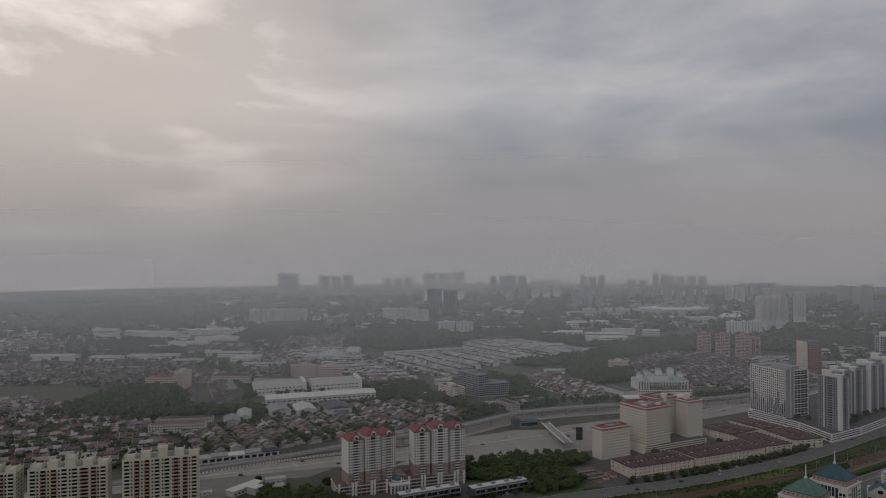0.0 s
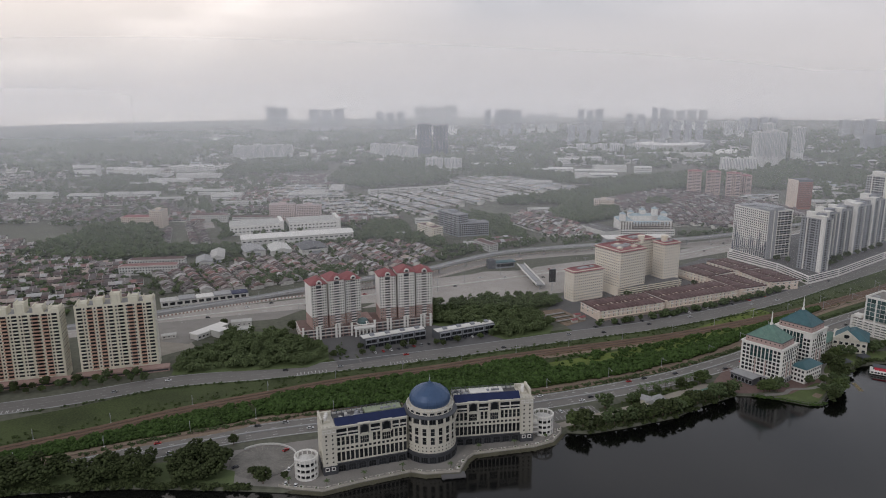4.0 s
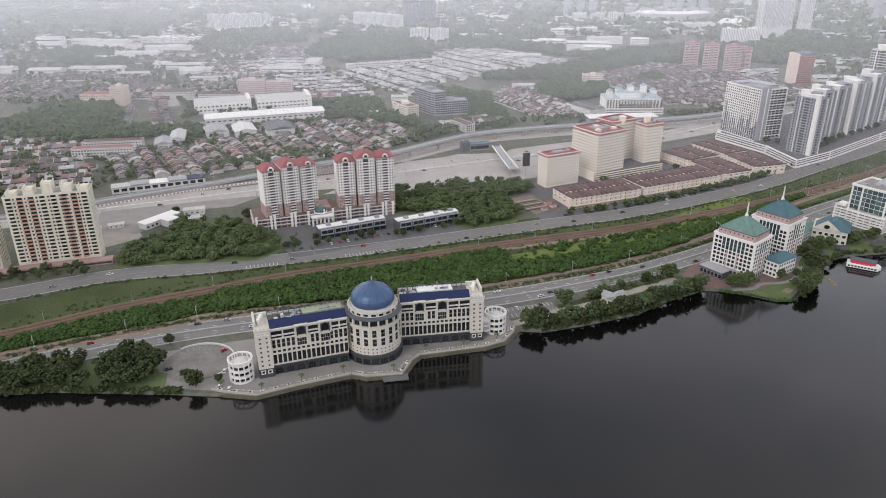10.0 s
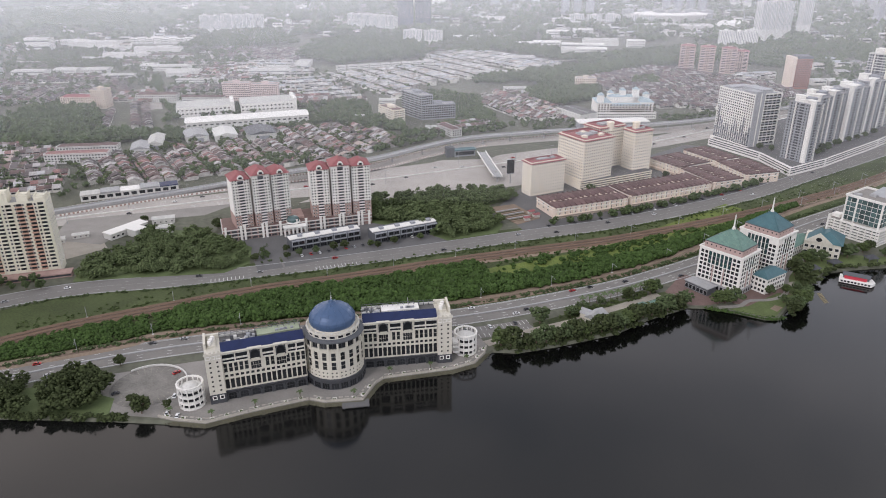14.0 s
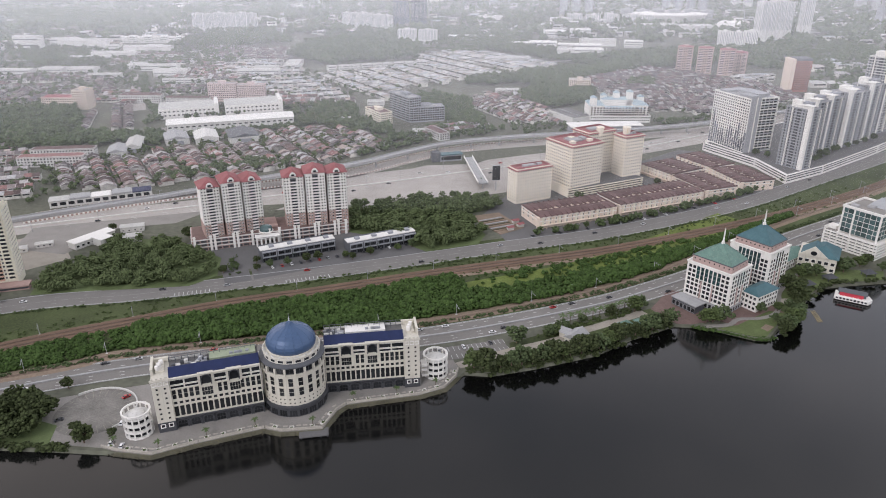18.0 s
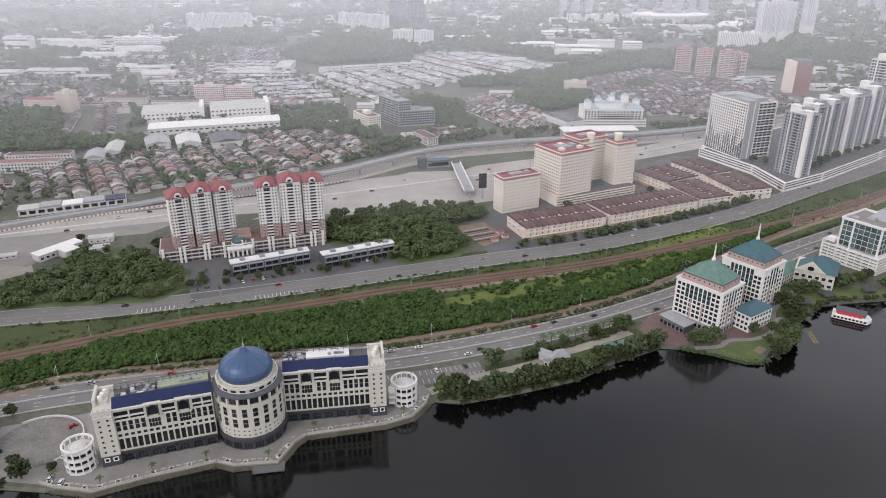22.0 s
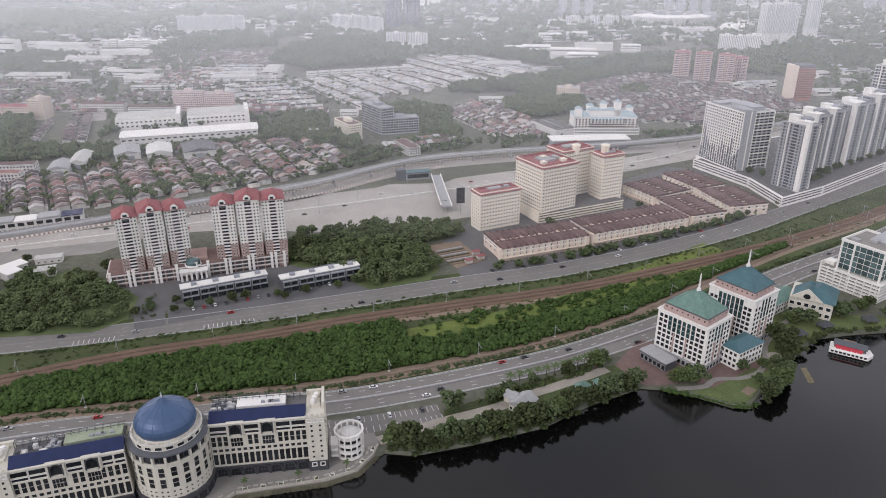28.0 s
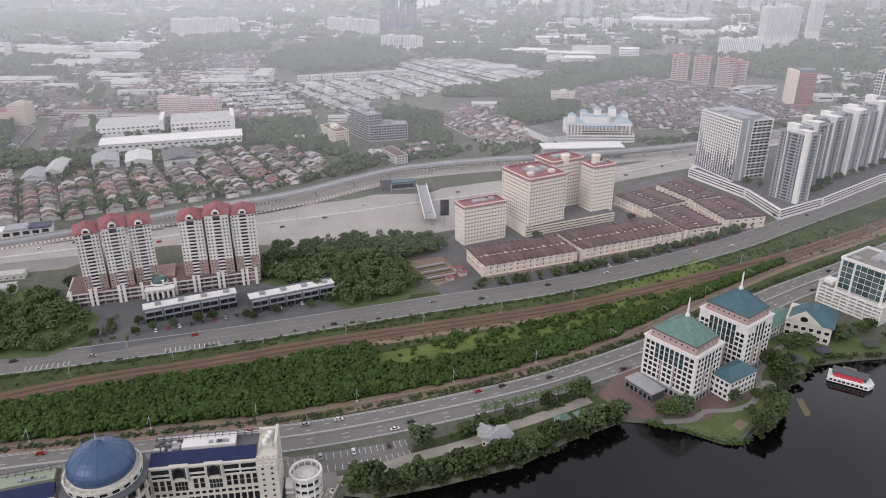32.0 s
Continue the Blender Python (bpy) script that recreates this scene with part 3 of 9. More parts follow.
def palm_crown():
    bm = bmesh.new()
    for k in range(11):
        a = k * 2 * math.pi / 11 + 0.2 * (k % 2)
        lift = 0.5 + 0.35 * (k % 3)
        prev = None
        for s in range(6):
            d = s / 5 * 2.7
            z = lift * d * 0.6 - 0.22 * d * d
            wd = 0.42 * math.sin(math.pi * (0.12 + 0.86 * s / 5)) + 0.03
            cx, cy = math.cos(a), math.sin(a)
            row = [bm.verts.new((cx * d - cy * wd, cy * d + cx * wd, z - 0.14)), bm.verts.new((cx * d, cy * d, z)), bm.verts.new((cx * d + cy * wd, cy * d - cx * wd, z - 0.14))]
            if prev:
                bm.faces.new((prev[0], prev[1], row[1], row[0]))
                bm.faces.new((prev[1], prev[2], row[2], row[1]))
            prev = row
    return mesh_of(bm, "palm")


def palm_trunk():
    bm = bmesh.new()
    lathe(bm, [(0.26, -0.2), (0.18, 1.0), (0.15, 3.5), (0.13, 5.2)], 7)
    return mesh_of(bm, "trunk")


PALM = (palm_trunk(), palm_crown())


def palm_tree(x, y, size=1.0, group="palms along the promenade", z=0.0):
    t = thing("palm_tree", x, y, tree_rng.uniform(0, 360), z, "slender palm with drooping green fronds", "palm tree", group)
    t.scale = (size, size, size)
    part("trunk", PALM[0], None, t)
    part("fronds", PALM[1], None, t, m=pose(0, 0, 5.1))
    return t


def smooth_line(points, step=8.0):
    """A smooth plan line through the given points, as evenly spaced points."""
    pts = [Vector((*p, 0)) for p in points]
    pts = [2 * pts[0] - pts[1]] + pts + [2 * pts[-1] - pts[-2]]
    out = []
    for i in range(1, len(pts) - 2):
        a, b, c, d = pts[i - 1:i + 3]
        n = max(2, int((c - b).length / step))
        for k in range(n):
            t = k / n
            out.append(0.5 * (2 * b + (c - a) * t + (2 * a - 5 * b + 4 * c - d) * t * t + (3 * b - a - 3 * c + d) * t ** 3))
    return out + [pts[-2]]


def offset_line(line, d):
    """The line shifted d metres to its left."""
    out = []
    for i, p in enumerate(line):
        t = (line[min(i + 1, len(line) - 1)] - line[max(i - 1, 0)]).normalized()
        out.append(p + Vector((-t.y, t.x, 0)) * d)
    return out


def ribbon(bm, line, d0, d1, z0, z1=None, mi=0, thick=0.0):
    """A strip along a plan line from d0 to d1 metres to its left, with a real thickness where one is given."""
    a, b = offset_line(line, d0), offset_line(line, d1)
    z1 = z0 if z1 is None else z1
    va, vb = [bm.verts.new((p.x, p.y, z0)) for p in a], [bm.verts.new((p.x, p.y, z1)) for p in b]
    for i in range(len(a) - 1):
        bm.faces.new((va[i], va[i + 1], vb[i + 1], vb[i]) if d1 > d0 else (vb[i], vb[i + 1], va[i + 1], va[i])).material_index = mi
    if thick:
        la, lb = [bm.verts.new((p.x, p.y, z0 - thick)) for p in a], [bm.verts.new((p.x, p.y, z1 - thick)) for p in b]
        for i in range(len(a) - 1):
            bm.faces.new((la[i], la[i + 1], va[i + 1], va[i])).material_index = mi
            bm.faces.new((vb[i], vb[i + 1], lb[i + 1], lb[i])).material_index = mi
            bm.faces.new((lb[i], lb[i + 1], la[i + 1], la[i])).material_index = mi


def dashes(bm, line, d, z, long=4.0, gap=8.0, w=0.22):
    """Painted dashes along a plan line."""
    line, run = offset_line(line, d), 0.0
    for a, b in zip(line, line[1:]):
        run += (b - a).length
        if run > long + gap:
            run = 0.0
            t = (b - a).normalized()
            n, e = Vector((-t.y, t.x, 0)) * w, a + t * long
            bm.faces.new([bm.verts.new((p.x, p.y, z)) for p in (a - n, e - n, e + n, a + n)])


# ---------------------------------------------------------------- ground, lake, roads, railway
SHORE = [(-1500, 150), (-700, 230), (-420, 290), (-300, 320), (-204.6, 332.6), (-170, 332.8), (-132.5, 332.4), (-108.9, 331.5), (-91.8, 329.8), (-72.9, 339.4), (-44.8, 351.3), (-36, 349.1),
         (-16.4, 352.3), (-11.8, 367.2), (-8, 372.3), (28.8, 382.4), (41.7, 389.3), (47.8, 400.3), (52, 405), (66, 404.0), (92, 412.8), (127.6, 427.9), (152.2, 447), (181, 463.9),
         (192.3, 463.4), (208.8, 457.7), (225.1, 449.2), (233.8, 449.2), (240.4, 457.3), (256, 478), (267, 489), (279, 503), (297, 521), (318, 527), (345, 532), (390, 534), (480, 520), (700, 500), (1500, 420)]
LAKE = SHORE + [(1500, -900), (-1500, -900)]
bm = bmesh.new()
outer = [bm.verts.new((4700 * math.cos(a), 4700 * math.sin(a), 0)) for a in (2 * math.pi * k / 72 for k in range(72))]
inner = [bm.verts.new((x, y, 0)) for x, y in LAKE]
edges = [bm.edges.new((r[i], r[(i + 1) % len(r)])) for r in (outer, inner) for i in range(len(r))]
bmesh.ops.triangle_fill(bm, edges=edges, use_beauty=True, normal=(0, 0, 1))
foot = [bm.verts.new((x, y - 1.6, -2.4)) for x, y in LAKE]
for i in range(len(LAKE)):
    j = (i + 1) % len(LAKE)
    bm.faces.new((inner[i], inner[j], foot[j], foot[i]))
ground = solid("ground", bm, "soil", "town ground of worn grass, soil and paving", "ground", kind="structure")

water_mat = bpy.data.materials.new("dark_lake_water")
water_mat.use_nodes = True
nt = water_mat.node_tree
wb = nt.nodes["Principled BSDF"]
wb.inputs["Base Color"].default_value, wb.inputs["Roughness"].default_value = (0.013, 0.013, 0.013, 1), 0.06
wb.inputs["IOR"].default_value = 1.40
wtc, wns, wbp = nt.nodes.new("ShaderNodeTexCoord"), nt.nodes.new("ShaderNodeTexNoise"), nt.nodes.new("ShaderNodeBump")
wns.inputs["Scale"].default_value, wns.inputs["Detail"].default_value = 0.55, 3.0
wbp.inputs["Strength"].default_value, wbp.inputs["Distance"].default_value = 0.08, 0.12
nt.links.new(wtc.outputs["Object"], wns.inputs["Vector"])
nt.links.new(wns.outputs["Fac"], wbp.inputs["Height"])
nt.links.new(wbp.outputs["Normal"], wb.inputs["Normal"])
wns2, wrr = nt.nodes.new("ShaderNodeTexNoise"), nt.nodes.new("ShaderNodeMapRange")
wns2.inputs["Scale"].default_value = 0.012
wrr.inputs["To Min"].default_value, wrr.inputs["To Max"].default_value = 0.04, 0.16
nt.links.new(wtc.outputs["Object"], wns2.inputs["Vector"])
nt.links.new(wns2.outputs["Fac"], wrr.inputs["Value"])
nt.links.new(wrr.outputs["Result"], wb.inputs["Roughness"])
# paler base colour away from the shore imitates sky reflected in the open water
wsp, wgr, wsn, wsm, wcr = (nt.nodes.new(k) for k in ("ShaderNodeSeparateXYZ", "ShaderNodeMapRange", "ShaderNodeTexNoise", "ShaderNodeMath", "ShaderNodeMixRGB"))
nt.links.new(wtc.outputs["Object"], wsp.inputs[0])
nt.links.new(wsp.outputs["Y"], wgr.inputs["Value"])
wgr.inputs["From Min"].default_value, wgr.inputs["From Max"].default_value = 420, 270
wgr.interpolation_type = "SMOOTHSTEP"
wsn.inputs["Scale"].default_value, wsn.inputs["Detail"].default_value = 0.007, 4.0
nt.links.new(wtc.outputs["Object"], wsn.inputs["Vector"])
wsm.operation = "MULTIPLY"
nt.links.new(wgr.outputs["Result"], wsm.inputs[0])
nt.links.new(wsn.outputs["Fac"], wsm.inputs[1])
wcr.inputs["Color1"].default_value, wcr.inputs["Color2"].default_value = (0.003, 0.003, 0.003, 1), (0.014, 0.0145, 0.0135, 1)
nt.links.new(wsm.outputs[0], wcr.inputs["Fac"])
nt.links.new(wcr.outputs["Color"], wb.inputs["Base Color"])
M["water"] = water_mat
bm = bmesh.new()
bm.faces.new([bm.verts.new(p) for p in ((-1600, -950, -1.5), (1600, -950, -1.5), (1600, 560, -1.5), (-1600, 560, -1.5))])
solid("water", bm, "water", "still dark lake water", "lake", kind="structure")

HIGHWAY = smooth_line([(-700, 120), (-420, 255), (-249, 347), (-190.5, 378.5), (-131, 402.6), (-50, 424), (34.5, 444.5), (124.3, 481), (178, 511), (240, 553), (318, 612), (414, 680), (560, 800), (800, 1010)])
RAIL_S = smooth_line([(-700, 150), (-420, 275), (-257, 361), (-173, 399), (-142, 415), (-50, 438), (32, 460.6), (125.4, 500), (181, 532), (209, 555), (269, 604), (335, 656), (443, 732), (600, 865), (800, 1040)])
RAIL_N = smooth_line([(-700, 195), (-420, 305), (-279, 380), (-211, 424), (-156, 453), (-103, 479.5), (-45, 501), (15, 526), (83, 551), (158, 578), (241, 618), (341, 674), (456, 752), (620, 888), (800, 1055)])
ROAD_N = smooth_line([(-700, 290), (-450, 383), (-314, 434), (-239, 472), (-172, 489), (-114.5, 507), (-54, 528), (8, 552), (78, 580.5), (156, 610), (243, 655), (310, 697), (371, 744), (503, 846), (640, 960), (800, 1100)])

bm = bmesh.new()
ribbon(bm, HIGHWAY, -10, 10, 0.05)
road = solid("road_lakeside", bm, "highway", "pale concrete dual carriageway along the lake", "road", kind="structure")
bm = bmesh.new()
for d in (-6.5, -3.3, 3.3, 6.5):
    dashes(bm, HIGHWAY, d, 0.075, 3.0, 9.0, 0.14)
for d in (-9.5, 9.5):
    ribbon(bm, HIGHWAY, d - 0.12, d + 0.12, 0.07)
tagged(part("lane_marking", bm, "line", road, "white lane paint"), kind="stuff")
bm = bmesh.new()
ribbon(bm, HIGHWAY, -0.6, 0.6, 0.75, thick=0.8)
for d in (-10.6, 10.0):
    ribbon(bm, HIGHWAY, d, d + 0.6, 0.22, thick=0.3)
part("kerb", bm, "grey", road, "pale concrete kerbs and median wall")

bm = bmesh.new()
ribbon(bm, ROAD_N, -10, 10, 0.05)
road2 = solid("road_town", bm, "road", "grey asphalt town road beside the railway", "road", kind="structure")
bm = bmesh.new()
for d in (-4.6, 4.8):
    dashes(bm, ROAD_N, d, 0.075, 3.0, 9.0, 0.15)
ribbon(bm, ROAD_N, -0.1, 0.1, 0.075)
ribbon(bm, ROAD_N, -9.4, -9.1, 0.07)
tagged(part("lane_marking", bm, "faded_line", road2, "white lane paint"), kind="stuff")
bm = bmesh.new()
ribbon(bm, ROAD_N, 10, 10.6, 0.22, thick=0.3)
ribbon(bm, ROAD_N, -10.6, -10, 0.22, thick=0.3)
part("kerb", bm, "grey", road2, "grey concrete kerb")


def railway(name, line, half, tracks, label, mat="ballast"):
    bm = bmesh.new()
    ribbon(bm, line, -half - 1.6, -half, 0.05, 0.5)
    ribbon(bm, line, -half, half, 0.5)
    ribbon(bm, line, half, half + 1.6, 0.5, 0.05)
    bed = solid(name, bm, mat, label, "railway", kind="structure")
    for d in tracks:
        for e in (-0.53, 0.53):
            bm = bmesh.new()
            ribbon(bm, line, d + e - 0.06, d + e + 0.06, 0.75, thick=0.3)
            part("rail", bm, "rail", bed, "rust-brown steel rail")
    return bed


railway("railway_north", RAIL_N, 5.4, (-3.0, 1.8), "double railway track on rusty brown ballast")
railway("railway_south", RAIL_S, 2.6, (0.0,), "single railway track on dry brown ballast", "dirt")

bm = bmesh.new()
ribbon(bm, RAIL_N, -11.5, -7.0, 0.06)
ribbon(bm, RAIL_S, 4.2, 6.0, 0.06)
solid("track_path", bm, "dirt", "bare dry soil path beside the tracks", "soil", kind="structure")

# grass verges between the tracks and the roads
bm = bmesh.new()
ribbon(bm, RAIL_N, -30, 46, 0.03)
ribbon(bm, RAIL_S, -8, 60, 0.02)
solid("grass_verge", bm, "grass", "uneven green grass along the railway", "grass", kind="structure")


# ---------------------------------------------------------------- tall blocks
def slab(name, x, y, rz, w, d, h, wall, cols, floors, side_cols=3, label="", category="apartment block", group="", z0=4.0, ww=1.6, wh=1.5, glass="glass",
         frame_mat="white", parapet=1.1, bays=(), roof="grey", roof_h=0.0, plant=True, back=False, band=None, faces="flr", joined=False):
    """An upright block: its front's left foot at x, y, its front running at the angle rz. bays: stretches of the front that stand proud as balcony stacks."""
    b = thing(name, x, y, rz, 0, label, category, group)
    bm = bmesh.new()
    box(bm, 0, 0, -0.3, w, d, h)
    if band:
        for k in range(1, floors):
            box(bm, -0.12, -0.12, z0 + k * (h - z0) / floors - 0.5, w + 0.12, d + 0.12, z0 + k * (h - z0) / floors - 0.25)
    part("wall", bm, wall, b)
    bm = bmesh.new()
    for x0, y0, x1, y1 in ((-0.15, -0.15, w + 0.15, 0.2), (-0.15, d - 0.2, w + 0.15, d + 0.15), (-0.15, 0.2, 0.2, d - 0.2), (w - 0.2, 0.2, w + 0.15, d - 0.2)):
        box(bm, x0, y0, h, x1, y1, h + parapet)
    part("parapet", bm, wall, b)
    if roof_h:
        bm = bmesh.new()
        hip(bm, -0.6, -0.6, w + 0.6, d + 0.6, h + 0.3, h + roof_h, min(w, d) / 2)
        top = part("roof", bm, roof, b)
    else:
        bm = bmesh.new()
        box(bm, 0.2, 0.2, h - 0.05, w - 0.2, d - 0.2, h + 0.12)
        top = part("roof", bm, roof, b)
    if plant:
        bm = bmesh.new()
        box(bm, w * 0.38, d * 0.3, h, w * 0.62, d * 0.75, h + 3.6)
        box(bm, w * 0.36, d * 0.28, h + 3.6, w * 0.64, d * 0.77, h + 4.0)
        part("lift_house", bm, wall, top)
    fl = [z0 + (h - z0) * (k + 0.28) / floors for k in range(floors)]
    me = window_mesh(ww, wh, frame_mat, glass)
    if joined:
        bm = bmesh.new()
        for e, y0, mi in ((0.14, -0.16, 0), (0.0, -0.2, 1))[0 if band else 1:]:
            pane = bm.faces.new([bm.verts.new(q) for q in ((-ww / 2 - e, y0, -e), (ww / 2 + e, y0, -e), (ww / 2 + e, y0, wh + e), (-ww / 2 - e, y0, wh + e))])
            pane.material_index = mi
        me = mesh_of(bm, frame_mat, glass)
    grid = []
    blocked = lambda u: any(a <= u <= c for a, c, *_ in bays)
    if "f" in faces:
        grid += [(u, 0, z, 0) for z in fl for u in spread(cols, w, 0.6) if not blocked(u)]
    if "r" in faces:
        grid += [(w, u, z, 90) for z in fl for u in spread(side_cols, d, 0.6)]
    if "l" in faces:
        grid += [(0, d - u, z, -90) for z in fl for u in spread(side_cols, d, 0.6)]
    if "b" in faces:
        grid += [(w - u, d, z, 180) for z in fl for u in spread(cols, w, 0.6)]
    keep = len(grid) if not joined else 0
    for u, v, z, r in grid[:min(keep, 300)]:
        part("window", me, None, b, m=pose(u, v, z, 0, 0, r))
    rest = grid[min(keep, 300):]
    if rest:
        src = np.array([v.co for v in me.vertices])
        quads = np.array([list(p.vertices) for p in me.polygons])
        mi = np.array([p.material_index for p in me.polygons])
        vs, fs = [], []
        for k, (u, v, z, r) in enumerate(rest):
            c, s = math.cos(radians(r)), math.sin(radians(r))
            vs.append(np.stack([src[:, 0] * c - src[:, 1] * s + u, src[:, 0] * s + src[:, 1] * c + v, src[:, 2] + z], -1))
            fs.append(quads + k * len(src))
        ob = new("glazing", np_mesh([frame_mat, glass], np.concatenate(vs), np.concatenate(fs), np.tile(mi, len(rest))))
        ob.parent = b
        tagged(ob, kind="stuff")
    for a, c, mat, *deep in bays:
        dp = deep[0] if deep else 1.3
        bm = bmesh.new()
        for k in range(floors):
            z = z0 + k * (h - z0) / floors
            box(bm, a, -dp, z - 0.15, c, 0, z + 0.1)
            box(bm, a, -dp, z + 0.1, c, -dp + 0.12, z + 1.05)
            box(bm, a, -dp + 0.12, z + 0.1, a + 0.12, 0, z + 1.05)
            box(bm, c - 0.12, -dp + 0.12, z + 0.1, c, 0, z + 1.05)
        part("balcony_column", bm, mat, b)
        bm = bmesh.new()
        for k in range(floors):
            z = z0 + k * (h - z0) / floors
            box(bm, a + 0.3, -0.06, z + 0.15, c - 0.3, 0.02, z + 2.3)
        part("balcony_glazing", bm, glass, b)
    return b


# two pale yellow apartment blocks with orange balcony stacks
def yellow_block(x, y, rz, w, floors, h, seed, joined=False):
    bays = [(w * f - 2.1, w * f + 2.1, "orange" if k in (1, 2, 5, 6) else "yellow", 1.5) for k, f in enumerate((0.06, 0.19, 0.32, 0.45, 0.58, 0.70, 0.82, 0.94))]
    b = slab("apartment_block", x, y, rz, w, 17, h, "yellow", 22, floors, 5, "tall pale yellow apartment block with salmon balcony columns", group="yellow apartment blocks", bays=bays, ww=1.2, wh=1.3, plant=False, z0=5, joined=joined)
    for f, up in ((0.1, 2.5), (0.3, 4.5), (0.52, 7.5), (0.74, 4.5), (0.93, 2.5)):
        bm = bmesh.new()
        box(bm, w * f - 3.4, 1.5, h - 0.1, w * f + 3.4, 12, h + up)
        for e in (-3.6, 3.2):
            box(bm, w * f + e, 1.3, h + up, w * f + e + 0.4, 12.2, h + up + 1.4)
        box(bm, w * f - 3.6, 1.3, h + up + 0.9, w * f + 3.6, 1.7, h + up + 1.4)
        part("roof_house", bm, "yellow", b)
    bm = bmesh.new()
    box(bm, -4, -9, -0.2, w + 8, 0.0, 0.6)
    box(bm, -4, -9, 2.2, w + 8, 0.0, 3.2)
    part("car_park_deck", bm, "rose_brick", b, "low rose-brown car park deck")
    # solid dark box imitates the shade between the deck slabs
    bm = bmesh.new()
    box(bm, -3, -8.4, 0.6, w + 7, 0.0, 2.2)
    part("deck_shade", bm, "dark", b, "dark box painted as the shaded car park level")
    return b


yellow_block(-310.5, 481.5, 19, 56, 18, 55, 1)
yellow_block(-371.0, 459.0, 17, 55, 18, 54, 2, True)
yellow_block(-430.0, 440.0, 15, 55, 18, 54, 3, True)


bm = bmesh.new()
box(bm, -2.4, -1.2, -0.9, 2.4, 0, -0.65)
box(bm, -2.4, -1.2, -0.65, 2.4, -1.08, 0.2)
box(bm, -1.9, -0.2, -0.3, -0.3, -0.06, 1.15, 1)
box(bm, 0.3, -0.2, -0.3, 1.9, -0.06, 1.15, 1)
BALCONY = mesh_of(bm, "white", "glass")


# twin cream towers with red roofs on a rose podium
def red_tower(x, y, rz, w, h, floors, n):
    b = thing("apartment_tower", x, y, rz, 0, "cream apartment tower with red tiled roofs and rose-brick lower floors", "apartment tower", "twin red-roofed towers")
    d, seg, gap = 19.0, w / n, 1.6
    low = 9 + (h - 9) * 0.26
    me, fl = window_mesh(0.95, 1.05), [9 + (h - 9) * (k + 0.25) / floors for k in range(floors)]
    for k in range(n):
        x0, x1, y0 = k * seg + gap / 2, (k + 1) * seg - gap / 2, (0.0, -1.8, 0.0, -1.0)[k]
        top = h + (0, 2.5, 0.8, 0)[k]
        bm = bmesh.new()
        box(bm, x0, y0, low, x1, d, top)
        part("wall", bm, "white", b)
        bm = bmesh.new()
        box(bm, x0 - 0.15, y0 - 0.15, -0.3, x1 + 0.15, d, low)
        part("lower_wall", bm, "rose_brick", b, "rose-brick lower storeys")
        bm = bmesh.new()
        hip(bm, x0 - 1.1, y0 - 1.1, x1 + 1.1, d + 1.1, top - 0.6, top + 4.2, seg * 0.42)
        gable(bm, (x0 + x1) / 2 - 3.4, y0 - 1.6, (x0 + x1) / 2 + 3.4, d * 0.5, top + 0.3, top + 3.8, along="y")
        top_roof = part("roof", bm, "red_roof", b)
        # dark slab on the wall front imitates the shade of a balcony recess
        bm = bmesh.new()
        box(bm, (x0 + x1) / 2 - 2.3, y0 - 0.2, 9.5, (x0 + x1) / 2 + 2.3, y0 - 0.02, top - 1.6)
        part("balcony_recess", bm, "dark_grey", b, "dark panel painted as a shaded balcony recess")
        for u in (x0 + 0.3, x1 - 0.3):
            bm = bmesh.new()
            box(bm, u - 0.3, y0 - 0.35, low, u + 0.3, y0 + 0.1, top - 0.6)
            part("pilaster", bm, "offwhite", b)
        bm = bmesh.new()
        vs = [bm.verts.new(((x0 + x1) / 2 + 2.6 * math.cos(math.pi * q / 10), y0 - 1.75, top + 0.2 + 3.4 * math.sin(math.pi * q / 10))) for q in range(11)]
        bm.faces.new(vs)
        ex = bmesh.ops.extrude_face_region(bm, geom=bm.faces[:])
        bmesh.ops.translate(bm, vec=(0, 0.5, 0), verts=[v for v in ex["geom"] if isinstance(v, bmesh.types.BMVert)])
        part("gable_panel", bm, "white", top_roof, "white round-headed gable panel")
        bm = bmesh.new()
        box(bm, (x0 + x1) / 2 - 1.3, y0 - 1.85, top + 0.5, (x0 + x1) / 2 + 1.3, y0 - 1.74, top + 2.0)
        part("gable_window", bm, "glass", top_roof)
        for z in fl:
            if z < top - 2:
                part("balcony", BALCONY, None, b, m=pose((x0 + x1) / 2, y0, z))
        side = [u for u in (x0 + 1.3, x1 - 1.3, x0 + 3.4, x1 - 3.4) if abs(u - (x0 + x1) / 2) > 2.9]
        for z in fl:
            for u in side:
                part("window", me, None, b, m=pose(u, y0 - (0.17 if z < low else 0), z, 0, 0, 0))
    for z in fl:
        for u in spread(4, d):
            part("window", me, None, b, m=pose(w - gap / 2 + (0.17 if z < low else 0), u, z, 0, 0, 90))
    return b


red_tower(-150.0, 566.5, 29, 47, 49.5, 17, 3)
red_tower(-94.0, 593.5, 18, 51, 50.5, 17, 3)
# paved ground round the twin towers
bm = bmesh.new()
prism(bm, [(-172, 560), (-108, 532), (-40, 560), (10, 588), (-2, 604), (-44, 622), (-100, 606), (-168, 584)], -0.3, 0.03)
solid("forecourt_pavement", bm, "asphalt", "worn asphalt round the twin towers and shop strips", "pavement", kind="structure")
